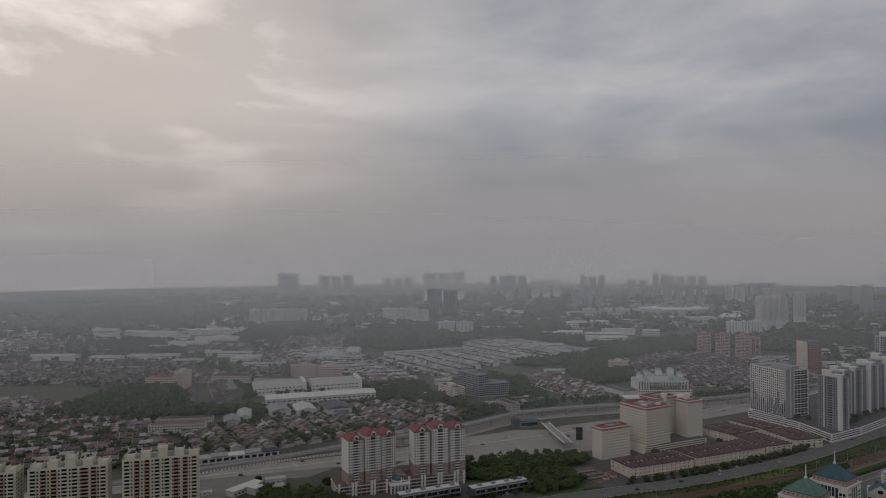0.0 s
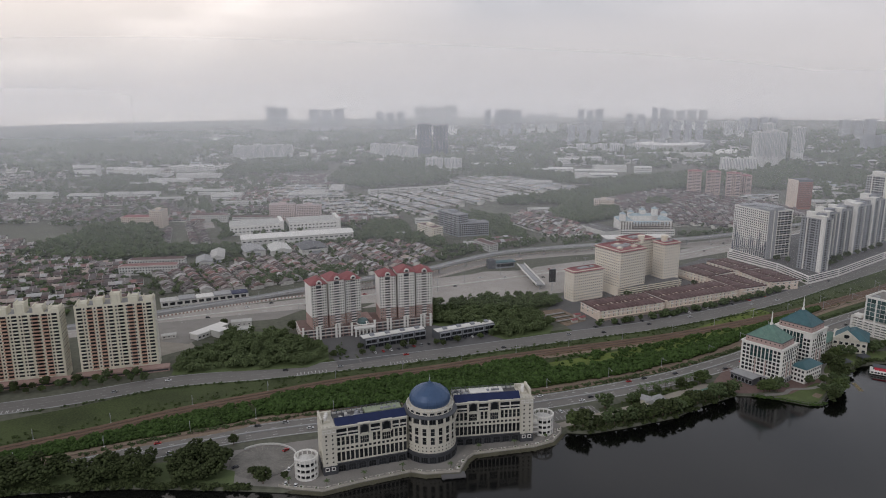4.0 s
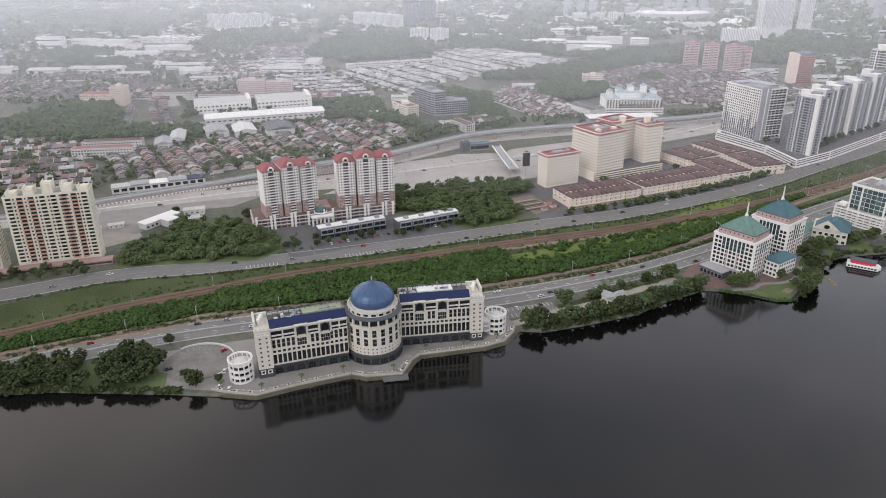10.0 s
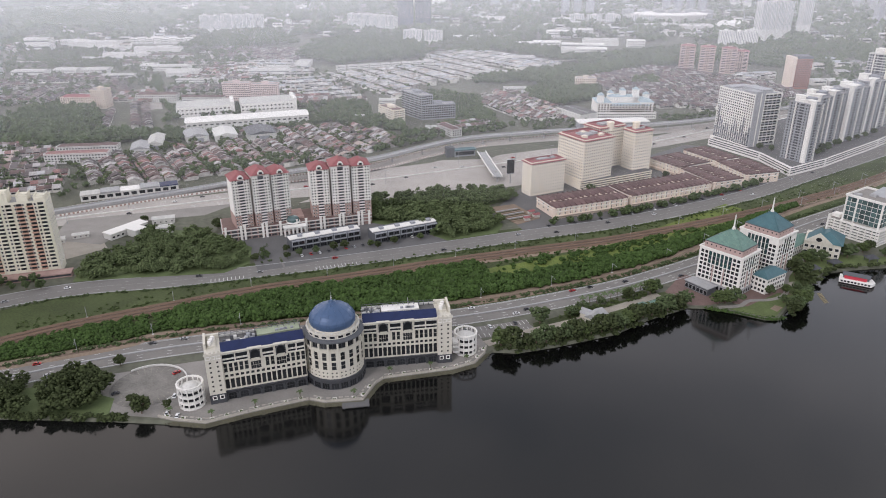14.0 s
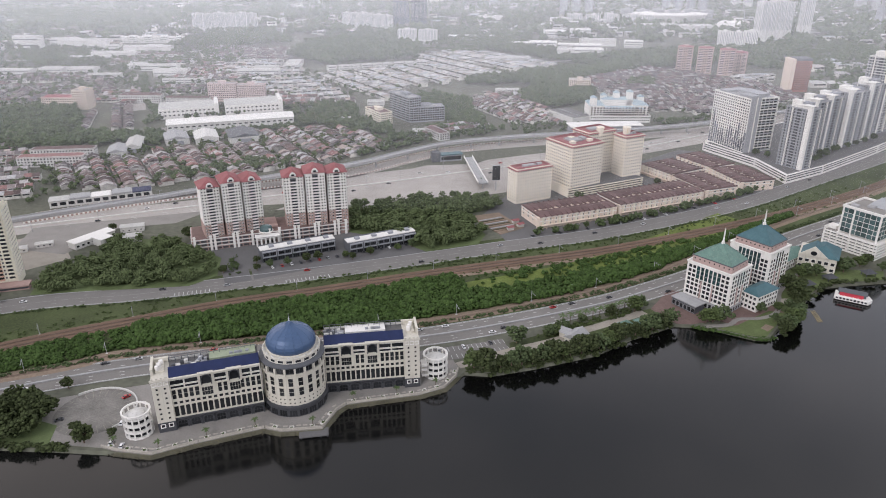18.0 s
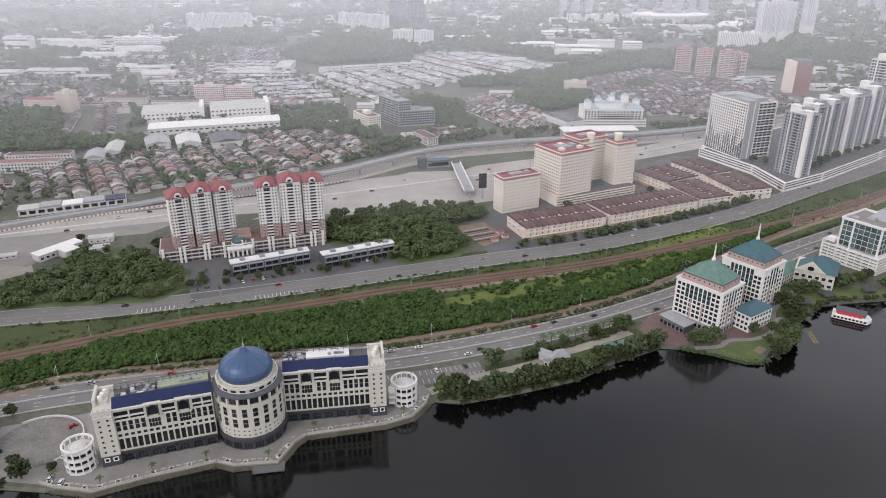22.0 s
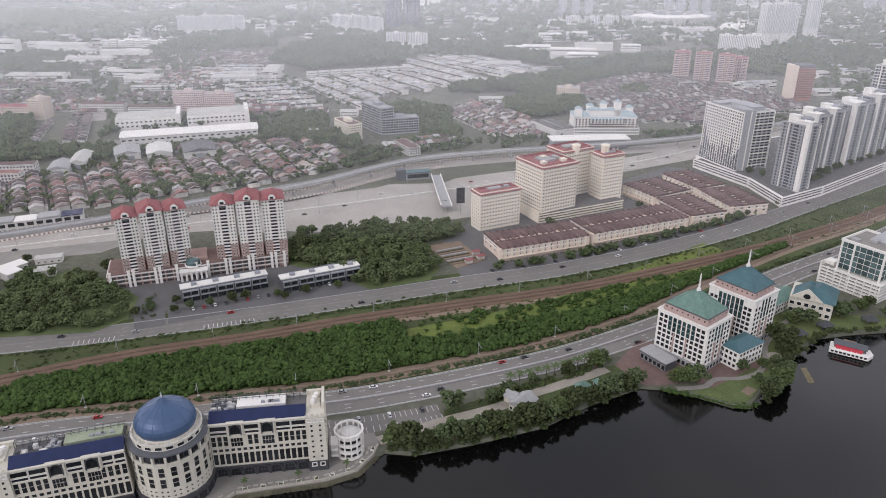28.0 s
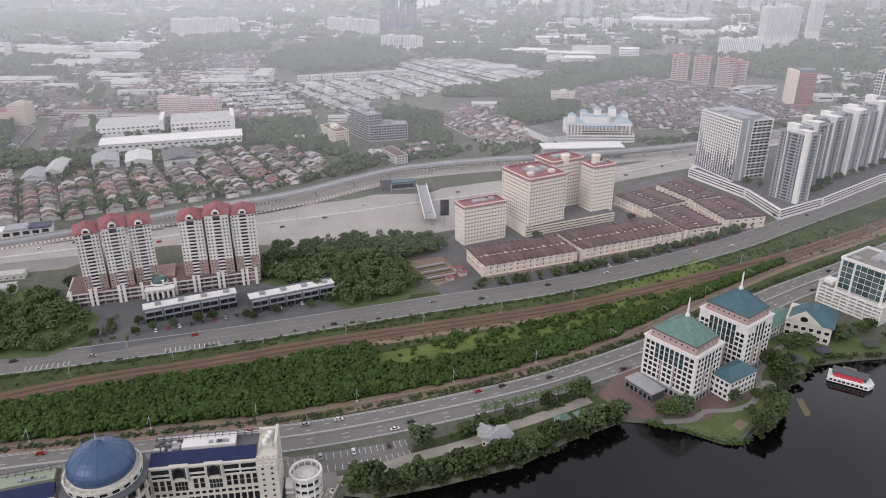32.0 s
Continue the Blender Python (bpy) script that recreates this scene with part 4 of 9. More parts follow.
# the podium that both towers stand in
pod = thing("tower_podium", -158.5, 560.5, 21.8, 0, "rose and white stepped car park podium with paired white pillars", "podium", "")
bm = bmesh.new()
box(bm, 0, 0, -0.3, 121, 30, 9.2)
box(bm, 50, 8, 9.2, 66, 28, 11)
part("wall", bm, "rose_brick", pod)
bm = bmesh.new()
box(bm, 0.6, 0.6, 9.2, 120.4, 29.4, 9.35)
part("deck", bm, "plaza", pod, "brown paved podium deck")
bm = bmesh.new()
for z in (2.8, 5.6, 8.6):
    box(bm, -0.4, -0.5, z, 121.4, 0.1, z + 0.7)
    box(bm, 121.0, 0.1, z, 121.5, 30, z + 0.7)
    box(bm, -0.5, 0.1, z, 0.0, 30, z + 0.7)
part("ledge", bm, "offwhite", pod, "white ledges")
# dark panes on the solid wall imitate the shade inside open decks
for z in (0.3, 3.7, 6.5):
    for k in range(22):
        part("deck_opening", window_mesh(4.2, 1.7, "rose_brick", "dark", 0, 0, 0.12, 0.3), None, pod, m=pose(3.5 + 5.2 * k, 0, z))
for u in (2, 14, 17, 31, 34, 45, 58, 66, 78, 81, 94, 97, 110, 113, 119):
    bm = bmesh.new()
    box(bm, u - 0.9, -1.5, -0.3, u + 0.9, -0.6, 11.5)
    box(bm, u - 1.1, -1.6, 11.5, u + 1.1, -0.4, 12.2)
    part("pillar", bm, "white", pod, "white pillar")
bm = bmesh.new()
lathe(bm, [(5.0, 9.2), (5.0, 11.5), (4.6, 12.6), (3.4, 13.6), (1.6, 14.2), (0.01, 14.4)], 24, 56, 3)
part("glass_dome", bm, "sea_glass", pod, "shallow pale teal glass dome")
bm = bmesh.new()
lathe(bm, [(5.0, 8.9), (5.7, 8.9), (5.7, 9.9), (5.0, 9.9)], 24, 56, 3)
part("dome_ring", bm, "white", pod, "white ring round the dome")
bm = bmesh.new()
box(bm, 47, -6.5, 6.4, 65, -0.5, 7.6)
box(bm, 46.6, -6.9, 7.6, 65.4, -0.5, 8.0)
for u in (47, 50.3, 53.6, 56.9, 60.2, 63.5):
    box(bm, u, -6.3, -0.3, u + 1.4, -5.2, 6.4)
part("porch", bm, "white", pod, "white columned entrance porch")


# dark two-storey shop strips with white flat roofs
def shop_strip(x, y, rz, w):
    b = thing("shop_strip", x, y, rz, 0, "dark glazed shop strip with a white flat roof", "shop building", "dark shop strips")
    bm = bmesh.new()
    box(bm, 0, 0, -0.3, w, 15, 8.4)
    part("wall", bm, "dark_grey", b)
    bm = bmesh.new()
    for k in range(5):
        u = w * k / 5
        box(bm, u + 0.3, -1.2, 4.0, u + w / 5 - 0.6, 0, 4.5)
        box(bm, u + 0.3, -1.2, 7.9, u + w / 5 - 0.6, 0, 8.7)
        box(bm, u + 0.3, -1.2, 4.5, u + 0.8, -0.5, 7.9)
        box(bm, u + w / 5 - 1.1, -1.2, 4.5, u + w / 5 - 0.6, -0.5, 7.9)
    part("frame", bm, "mid_grey", b, "grey projecting bay frames")
    for k in range(10):
        part("window", window_mesh(w / 10 - 1.2, 2.6, "dark_grey", "glass", 2), None, b, m=pose(w * (k + 0.5) / 10, 0, 5.0))
        part("window", window_mesh(w / 10 - 1.0, 2.8, "dark_grey", "glass", 2), None, b, m=pose(w * (k + 0.5) / 10, 0, 0.6))
    bm = bmesh.new()
    box(bm, -0.6, 3.2, 8.4, w + 0.6, 11, 9.1)
    part("roof", bm, "white", b, "white flat roof")
    for k in range(4):
        bm = bmesh.new()
        box(bm, w * (k + 0.6) / 4 - 1.8, 5, 9.1, w * (k + 0.6) / 4 + 1.8, 8.5, 10.6)
        part("roof_unit", bm, "mid_grey", b)
    return b


shop_strip(-99.5, 543.0, 27.5, 56)
shop_strip(-37.5, 561.0, 28.0, 55)

# beige apartment complex
west_block = slab("apartment_block", 94.0, 679.5, 29, 38, 15, 31.5, "beige", 14, 10, 4, "beige ten-storey apartment block with a red tiled roof", roof="red_roof", group="beige blocks", ww=1.15, wh=1.1, frame_mat="white", band=True, z0=1.5, plant=False)
low_wingb = slab("apartment_block", 145.0, 702.0, 33, 37, 38, 47.5, "beige", 13, 13, 13, "tall beige apartment block with a red tiled roof", roof="red_roof", group="beige blocks", ww=1.15, wh=1.1, frame_mat="white", band=True, z0=9, plant=False, faces="fl", joined=True)
rear_block = slab("apartment_block", 166.0, 744.0, 33, 34, 24, 49.5, "beige", 12, 13, 8, "tall beige apartment block with a red tiled roof", roof="red_roof", group="beige blocks", ww=1.15, wh=1.1, frame_mat="white", band=True, z0=9, plant=False, faces="fl", joined=True)
tall = slab("apartment_block", 200.5, 741.0, 30, 23, 17, 47.0, "beige", 8, 12, 6, "slim beige apartment tower with a roof turret", roof="red_roof", group="beige blocks", ww=1.15, wh=1.1, frame_mat="white", band=True, z0=9, plant=False)
for ob, w, d, h in ((west_block, 38, 15, 31.5), (low_wingb, 37, 38, 47.5), (rear_block, 34, 24, 49.5), (tall, 23, 17, 47.0)):
    # sloping tiled skirt round the flat roof
    bm = bmesh.new()
    loops = [[bm.verts.new(q) for q in ((e, e, z), (w - e, e, z), (w - e, d - e, z), (e, d - e, z))] for e, z in ((-1.1, h - 0.7), (-1.1, h - 0.45), (2.2, h + 1.9), (2.5, h + 1.9), (2.5, h + 0.1))]
    for lo, hi in zip(loops, loops[1:]):
        for k in range(4):
            bm.faces.new((lo[k], lo[(k + 1) % 4], hi[(k + 1) % 4], hi[k]))
    part("roof_skirt", bm, "red_roof", ob, "red tiled roof skirt")
    bm = bmesh.new()
    box(bm, w * 0.3, d * 0.35, h, w * 0.62, d * 0.7, h + 1.7)
    box(bm, w * 0.68, d * 0.4, h, w * 0.8, d * 0.6, h + 2.3)
    part("roof_slab", bm, "grey", ob, "stained grey flat roof")
# dark strips on the wall imitate shaded open decks
for k in range(4):
    bm = bmesh.new()
    box(bm, 0.8, -0.2, 0.7 + 2.1 * k, 36.2, -0.02, 1.7 + 2.1 * k)
    box(bm, -0.2, 0.8, 0.7 + 2.1 * k, -0.02, 37.2, 1.7 + 2.1 * k)
    part("deck_opening", bm, "dark", low_wingb, "dark panel painted as a shaded open deck")
for px, py in ((9, 10), (-14, 22)):
    bm = bmesh.new()
    lathe(bm, [(3.6, 46), (3.6, 53), (4.1, 53.2), (4.1, 54.4), (3.0, 54.5), (0.01, 55.4)], 12, px, py)
    part("tank_turret", bm, "beige", tall, "round beige water tank turret")
for ob, w, d, h in ((low_wingb, 37, 38, 47.5),):
    for u, v in ((8, 10), (18, 24), (28, 9)):
        bm = bmesh.new()
        box(bm, u - 2.2, v - 2.2, h, u + 2.2, v + 2.2, h + 2.2)
        box(bm, u - 2.5, v - 2.5, h + 2.2, u + 2.5, v + 2.5, h + 2.5)
        part("stair_house", bm, "beige", ob)
deck = thing("car_park", 144.0, 699.5, 28.5, 0, "beige four-deck car park under the apartment blocks", "car park")
for k in range(4):
    bm = bmesh.new()
    box(bm, 0, 0, k * 2.3 - 0.3, 88, 40, k * 2.3 + 0.75)
    part("deck", bm, "beige", deck)
bm = bmesh.new()
box(bm, 1.2, 1.4, 0, 86.8, 39, 7.5)
part("core", bm, "dark", deck)
bm = bmesh.new()
box(bm, 0.6, 0.6, 7.6, 87.4, 39.4, 7.78)
part("deck_top", bm, "asphalt", deck)
bm = bmesh.new()
box(bm, -0.6, 0.5, -0.3, -0.05, 37, 9.4)
part("end_wall", bm, "beige", deck)


bm = bmesh.new()
prism(bm, [(64, 652), (108, 612), (230, 668), (352, 738), (322, 862), (290, 872), (225, 812), (150, 772), (92, 716)], -0.3, 0.03)
solid("estate_pavement", bm, "asphalt", "worn grey asphalt round the apartment blocks and shops", "pavement", kind="structure")


# brown-roofed shop-house rows
def shop_row(quad, h, units, seed):
    """A row of shop houses on a four-sided plan: front left, front right, back right, back left."""
    (ax, ay), (bx, by), (cx, cy), (dx, dy) = quad
    rz = math.degrees(math.atan2(by - ay, bx - ax))
    w, d = math.hypot(bx - ax, by - ay), math.hypot(dx - ax, dy - ay)
    b = thing("shop_row", ax, ay, rz, 0, "long three-storey shop row with brown tiled roofs", "shop building", "brown-roofed shop rows")
    bm = bmesh.new()
    box(bm, 0, 0, -0.3, w, d, h)
    part("wall", bm, "peach", b)
    for k in range(units):
        u0, u1 = w * k / units, w * (k + 1) / units
        bm = bmesh.new()
        gable(bm, u0 + 0.1, -0.6, u1 - 0.1, d * 0.47, h, h + 1.7, along="x")
        gable(bm, u0 + 0.1, d * 0.53, u1 - 0.1, d + 0.6, h, h + 1.7, along="x")
        part("roof", bm, "brown_roof", b)
    for k in range(units + 1):
        bm = bmesh.new()
        box(bm, w * k / units - 0.14, -0.8, h - 0.5, w * k / units + 0.14, d + 0.8, h + 1.3)
        part("fire_wall", bm, "brown_roof", b)
    for k in range(units):
        bm = bmesh.new()
        u = w * (k + 0.5) / units
        box(bm, u - 0.55, d * 0.48, h + 0.1, u + 0.55, d * 0.52, h + 0.9)
        part("roof_vent", bm, ("brown_roof", "peach", "brown_roof")[k % 3], b, "small ridge vents")
        bm = bmesh.new()
        box(bm, u - w / units * 0.16, -0.4, 3.3, u + w / units * 0.16, -0.02, h - 0.6)
        box(bm, u - w / units * 0.18, -0.62, h - 0.6, u + w / units * 0.18, 0.0, h + 0.05)
        part("bay", bm, ("peach", "yellow", "beige")[(k + seed) % 3], b, "rendered bay with a small gablet")
    bm = bmesh.new()
    for z in (h - 0.9, 6.4):
        box(bm, -0.3, -0.45, z, w + 0.3, -0.02, z + 0.45)
        box(bm, w + 0.02, -0.02, z, w + 0.4, d, z + 0.45)
        box(bm, -0.4, -0.02, z, -0.02, d, z + 0.45)
    part("cornice", bm, "white", b, "pale cornice bands")
    for z in (3.6, 7.0):
        windows(b, window_mesh(w / units * 0.2, 1.7, "white", "glass", 0, 1), spread(units, w), [z], y=-0.4)
        windows(b, window_mesh(w / units * 0.16, 1.6, "white", "glass"), [w * k / units + e * w / units * 0.14 for k in range(1, units) for e in (-1,)], [z])
    bm = bmesh.new()
    box(bm, 0, -2.0, 2.9, w, 0, 3.2)
    for k in range(units + 1):
        box(bm, min(w * k / units, w - 0.4), -2.0, -0.2, min(w * k / units, w - 0.4) + 0.4, -1.6, 2.9)
    part("arcade", bm, "peach", b)
    for u in (0.0, w):
        bm = bmesh.new()
        lathe(bm, [(2.0, -0.3), (2.0, h - 0.9), (2.3, h - 0.8), (2.3, h - 0.2), (0.01, h + 0.2)], 14, u, 1.6)
        part("corner_turret", bm, "peach", b, "rounded corner bay")
    windows(b, window_mesh(2.2, 1.4, "white", "glass", 1), spread(max(2, int(d / 7)), d), [3.6, 7.0], rz=90, ox=w)
    windows(b, window_mesh(2.2, 1.4, "white", "glass", 1), spread(max(2, int(d / 7)), d), [3.6, 7.0], rz=-90, oy=d)
    return b


for q, n, s in (([(111, 620), (178, 650), (163, 680), (93, 648)], 14, 1), ([(183, 654), (265, 694), (248, 722), (166, 684)], 16, 2), ([(250, 740), (268, 697), (303, 711), (279, 760)], 9, 3),
                ([(228, 778), (249, 744), (290, 764), (262, 804)], 8, 4), ([(294, 766), (308, 722), (345, 737), (326, 786)], 9, 5), ([(272, 812), (294, 770), (328, 782), (300, 828)], 8, 6)):
    shop_row(q, 10, n, s)


# white and grey condominium towers on a long white podium
PODIUM = [(317, 872), (352, 806), (362, 750), (412, 784), (509, 866), (640, 985), (560, 1060), (420, 960)]
bm = bmesh.new()
prism(bm, PODIUM, -0.3, 8.6)
cpod = solid("condo_podium", bm, "white", "long white car park podium with open decks", "podium")
bm = bmesh.new()
cxm, cym = sum(q[0] for q in PODIUM) / len(PODIUM), sum(q[1] for q in PODIUM) / len(PODIUM)
prism(bm, [(x + (cxm - x) * 0.035, y + (cym - y) * 0.035) for x, y in PODIUM], 8.5, 8.75)
part("deck_top", bm, "asphalt", cpod, "grey podium deck")
# flat dark strips on the podium sides, painted as shaded open decks
for z in (2.4, 5.0, 7.4):
    bm = bmesh.new()
    for (x0, y0), (x1, y1) in zip(PODIUM[:5], PODIUM[1:6]):
        v = Vector((x1 - x0, y1 - y0, 0))
        n = Vector((v.y, -v.x, 0)).normalized() * 0.15
        a, c = Vector((x0, y0, z)) + v * 0.02 + n, Vector((x1, y1, z)) - v * 0.02 + n
        bm.faces.new([bm.verts.new(p) for p in (a, c, c + Vector((0, 0, 1.0)), a + Vector((0, 0, 1.0)))])
    part("deck_opening", bm, "dark", cpod, "dark panel painted as a shaded open deck")


def condo(x, y, rz, w, d, h, floors, label, wall="pale_grey", group="condominium towers"):
    """A tower of grey flats: a balcony band on every floor, upright piers, a broad white corner fin and a stepped crown."""
    b = thing("condominium_tower", x, y, rz, 0, label, "apartment tower", group)
    bm = bmesh.new()
    box(bm, 1.5, 1.5, -0.3, w, d, h)
    part("core", bm, "dark", b, "dark glazed core behind the balconies")
    for k in range(floors):
        z = 9 + k * (h - 9) / floors
        bm = bmesh.new()
        box(bm, 0.0, 0.0, z - 0.2, w, 0.2, z + 0.75)
        box(bm, 0.0, 0.2, z - 0.2, 0.2, d, z + 0.75)
        box(bm, 0.2, 0.2, z - 0.2, w, 1.5, z + 0.02)
        box(bm, 0.2, 1.5, z - 0.2, 1.5, d, z + 0.02)
        part("balcony_band", bm, wall if k % 7 else "mid_grey", b)
    for side, L in (("front", w), ("left", d)):
        n = max(3, round(L / 6.5))
        for k in range(1, n + 1):
            u = L * k / n - 0.45
            deep, wide, mat = ((-0.3, 0.5, "white"), (0.35, 0.8, "mid_grey"), (0.2, 0.6, "dark_grey"))[k % 3]
            for off, half, front, m2 in ((0.0, wide, deep, mat), (-L / n * 0.5, L / n * 0.13, 0.9, "mid_grey")):
                bm = bmesh.new()
                a0, a1 = u + off - half, min(L, u + off + half)
                if a0 < 3.4:
                    a0 = 3.4
                if side == "front":
                    box(bm, a0, front, 6, a1, 1.6, h + 0.6)
                else:
                    box(bm, front, a0, 6, 1.6, a1, h + 0.6)
                part("pier", bm, m2, b)
    bm = bmesh.new()
    box(bm, -0.7, -0.7, 4, 2.9, 3.3, h + 4.2)
    part("corner_fin", bm, "white", b, "broad white corner fin")
    bm = bmesh.new()
    for x0, y0, x1, y1 in ((0, 0, w, 0.3), (0, 0.3, 0.3, d), (w - 0.3, 0.3, w, d - 0.3), (0.3, d - 0.3, w, d)):
        box(bm, x0, y0, h, x1, y1, h + 1.3)
    part("parapet", bm, wall, b)
    bm = bmesh.new()
    box(bm, 0.3, 0.3, h - 0.1, w - 0.3, d - 0.3, h + 0.15)
    part("roof", bm, "grey", b)
    j = (x * 0.37) % 1.0
    for x0, x1, y0, y1, up, mat in ((0.08, 0.42, 0.16, 0.6, 3.0 + 1.5 * j, "white"), (0.46, 0.9, 0.25, 0.9, 5.6 - 2 * j, "mid_grey"), (0.3, 0.62, 0.55, 0.92, 7.0 - 2 * j, "white")):
        bm = bmesh.new()
        box(bm, w * x0, d * y0, h, w * x1, d * y1, h + up)
        box(bm, w * x0 - 0.4, d * y0 - 0.4, h + up, w * x1 + 0.4, d * y1 + 0.4, h + up + 0.5)
        part("crown", bm, mat, b)
    bm = bmesh.new()
    box(bm, -1.0, -1.0, h + 4.2, w * 0.4, d * 0.35, h + 4.8)
    part("crown_canopy", bm, "white", b, "flat white crown canopy")
    return b


b1 = slab("condominium_tower", 325.5, 884, -67.5, 57, 36, 66, "white", 17, 19, 4, "white condominium slab with a grey flank and dark lower windows", "apartment tower", "condominium towers", z0=10, ww=1.95, wh=1.7, frame_mat="white", faces="f", plant=False, roof="grey")
crnd = random.Random(8)
for k in range(17):
    bm = bmesh.new()
    box(bm, 57 * k / 17 + 0.35, -0.07, 9, 57 * (k + 1) / 17 - 0.35, 0.02, 10 + 2.95 * (3 + int(abs(crnd.gauss(0, 3.2)) + 2.5 * math.sin(k * 0.9) ** 2)))
    part("dark_cladding", bm, "navy_panel", b1, "dark navy cladding panel")
bm = bmesh.new()
box(bm, -1.5, -2.2, 6, 57.5, -0.1, 9.2)
part("base_canopy", bm, "white", b1)
bm = bmesh.new()
box(bm, 57.02, -0.2, 3, 57.9, 12.5, 68.5)
part("flank", bm, "pale_grey", b1, "blank cool-grey flank wall")
bm = bmesh.new()
box(bm, 57.9, 6.6, 4, 58.5, 7.6, 68)
part("flank_rib", bm, "white", b1)
for k in range(19):
    bm = bmesh.new()
    box(bm, 57, 13.2, 9.9 + 2.95 * k, 58.3, 35.4, 10.9 + 2.95 * k)
    gallery = part("side_gallery", bm, "white" if k % 2 else "pale_grey", b1)
    bm = bmesh.new()
    for j in range(4):
        box(bm, 57, 13.7 + 5.6 * j, 10.9 + 2.95 * k, 57.1, 18.2 + 5.6 * j, 12.4 + 2.95 * k)
    part("gallery_glazing", bm, "glass", gallery)
bm = bmesh.new()
box(bm, 57, 12.6, 5, 58.4, 13.1, 67)
box(bm, 57, 35.4, 5, 58.4, 36, 67)
part("side_fin", bm, "white", b1)
for x0, y0, x1, y1, up in ((38, 1, 56, 12, 2.8), (20, 14, 50, 30, 3.4), (4, 3, 16, 30, 1.8)):
    bm = bmesh.new()
    box(bm, x0, y0, 66, x1, y1, 66 + up)
    box(bm, x0 - 0.4, y0 - 0.4, 66 + up, x1 + 0.4, y1 + 0.4, 66.5 + up)
    part("penthouse", bm, "pale_grey", b1)
for x, y, rz, w, d, h, floors, wall_mat, lab in ((381.5, 768.5, 33, 17, 27, 68, 21, "pale_grey", "grey condominium tower with a white corner fin and balconies"), (406, 812, 33, 26, 22, 66, 20, "pale_grey", "grey condominium tower with a white corner fin and balconies"),
                                               (434, 840, 30, 24, 22, 65, 20, "pale_grey", "pale condominium tower with balconies on every floor"), (462, 856, 32, 34, 24, 68, 21, "pale_grey", "broad pale condominium tower with balconies on every floor"),
                                               (500, 888, 36, 30, 24, 70, 22, "pale_grey", "grey condominium tower with a white corner fin and balconies"), (532, 920, 38, 34, 26, 96, 28, "offwhite", "tallest pale condominium tower with balconies on every floor")):
    condo(x, y, rz, w, d, h, floors, lab, wall_mat)
bm = bmesh.new()
prism(bm, [(402, 800), (420, 812), (412, 826), (396, 815)], 8.8, 9.3)
part("pool", bm, "teal_glass", cpod, "teal podium pool")
tree_spots = [(352, 838), (357, 822), (398, 798), (410, 800), (424, 820), (446, 838), (470, 856), (500, 880), (388, 792), (392, 806), (402, 818), (416, 806), (430, 820), (436, 832), (378, 806), (366, 812), (452, 842), (484, 866), (516, 892), (344, 846)]


# ---------------------------------------------------------------- domed lakeside building
hotel = thing("domed_building", -35.0, 376.8, 0, 0, "long cream lakeside building with a blue ribbed dome and navy roofs", "building")


def arch_bm(w, h, spring, t, depth, mi=0, seg=10):
    """A frame round an arched opening: w wide inside, h high to the crown, t the frame's width."""
    bm = bmesh.new()
    r = w / 2
    rise = h - spring
    inner = [(-r, 0)] + [(-r * math.cos(math.pi * k / seg), spring + rise * math.sin(math.pi * k / seg)) for k in range(seg + 1)] + [(r, 0)]
    outer_ = [(-r - t, 0)] + [(-(r + t) * math.cos(math.pi * k / seg), spring + (rise + t) * math.sin(math.pi * k / seg)) for k in range(seg + 1)] + [(r + t, 0)]
    rows = [[bm.verts.new((x, y, z)) for x, z in loop] for loop, y in ((inner, -depth), (outer_, -depth), (outer_, 0.0), (inner, 0.0))]
    for a, b in zip(rows, rows[1:] + rows[:1]):
        for k in range(len(a) - 1):
            bm.faces.new((a[k], a[k + 1], b[k + 1], b[k])).material_index = mi
    return bm


ARCADE = mesh_of(arch_bm(4.6, 4.6, 2.6, 0.55, 0.7), "dark")
FEATURE = mesh_of(arch_bm(4.2, 5.2, 3.0, 0.5, 0.9), "dark")
bm = bmesh.new()
for z0, z1, r in ((0, 0.5, 0.34), (0.5, 2.0, 0.2), (2.0, 3.6, 0.36), (3.6, 5.4, 0.22)):
    box(bm, -r, -0.4, z0, r, 0.02, z1)
PILASTER = mesh_of(bm, "cream")


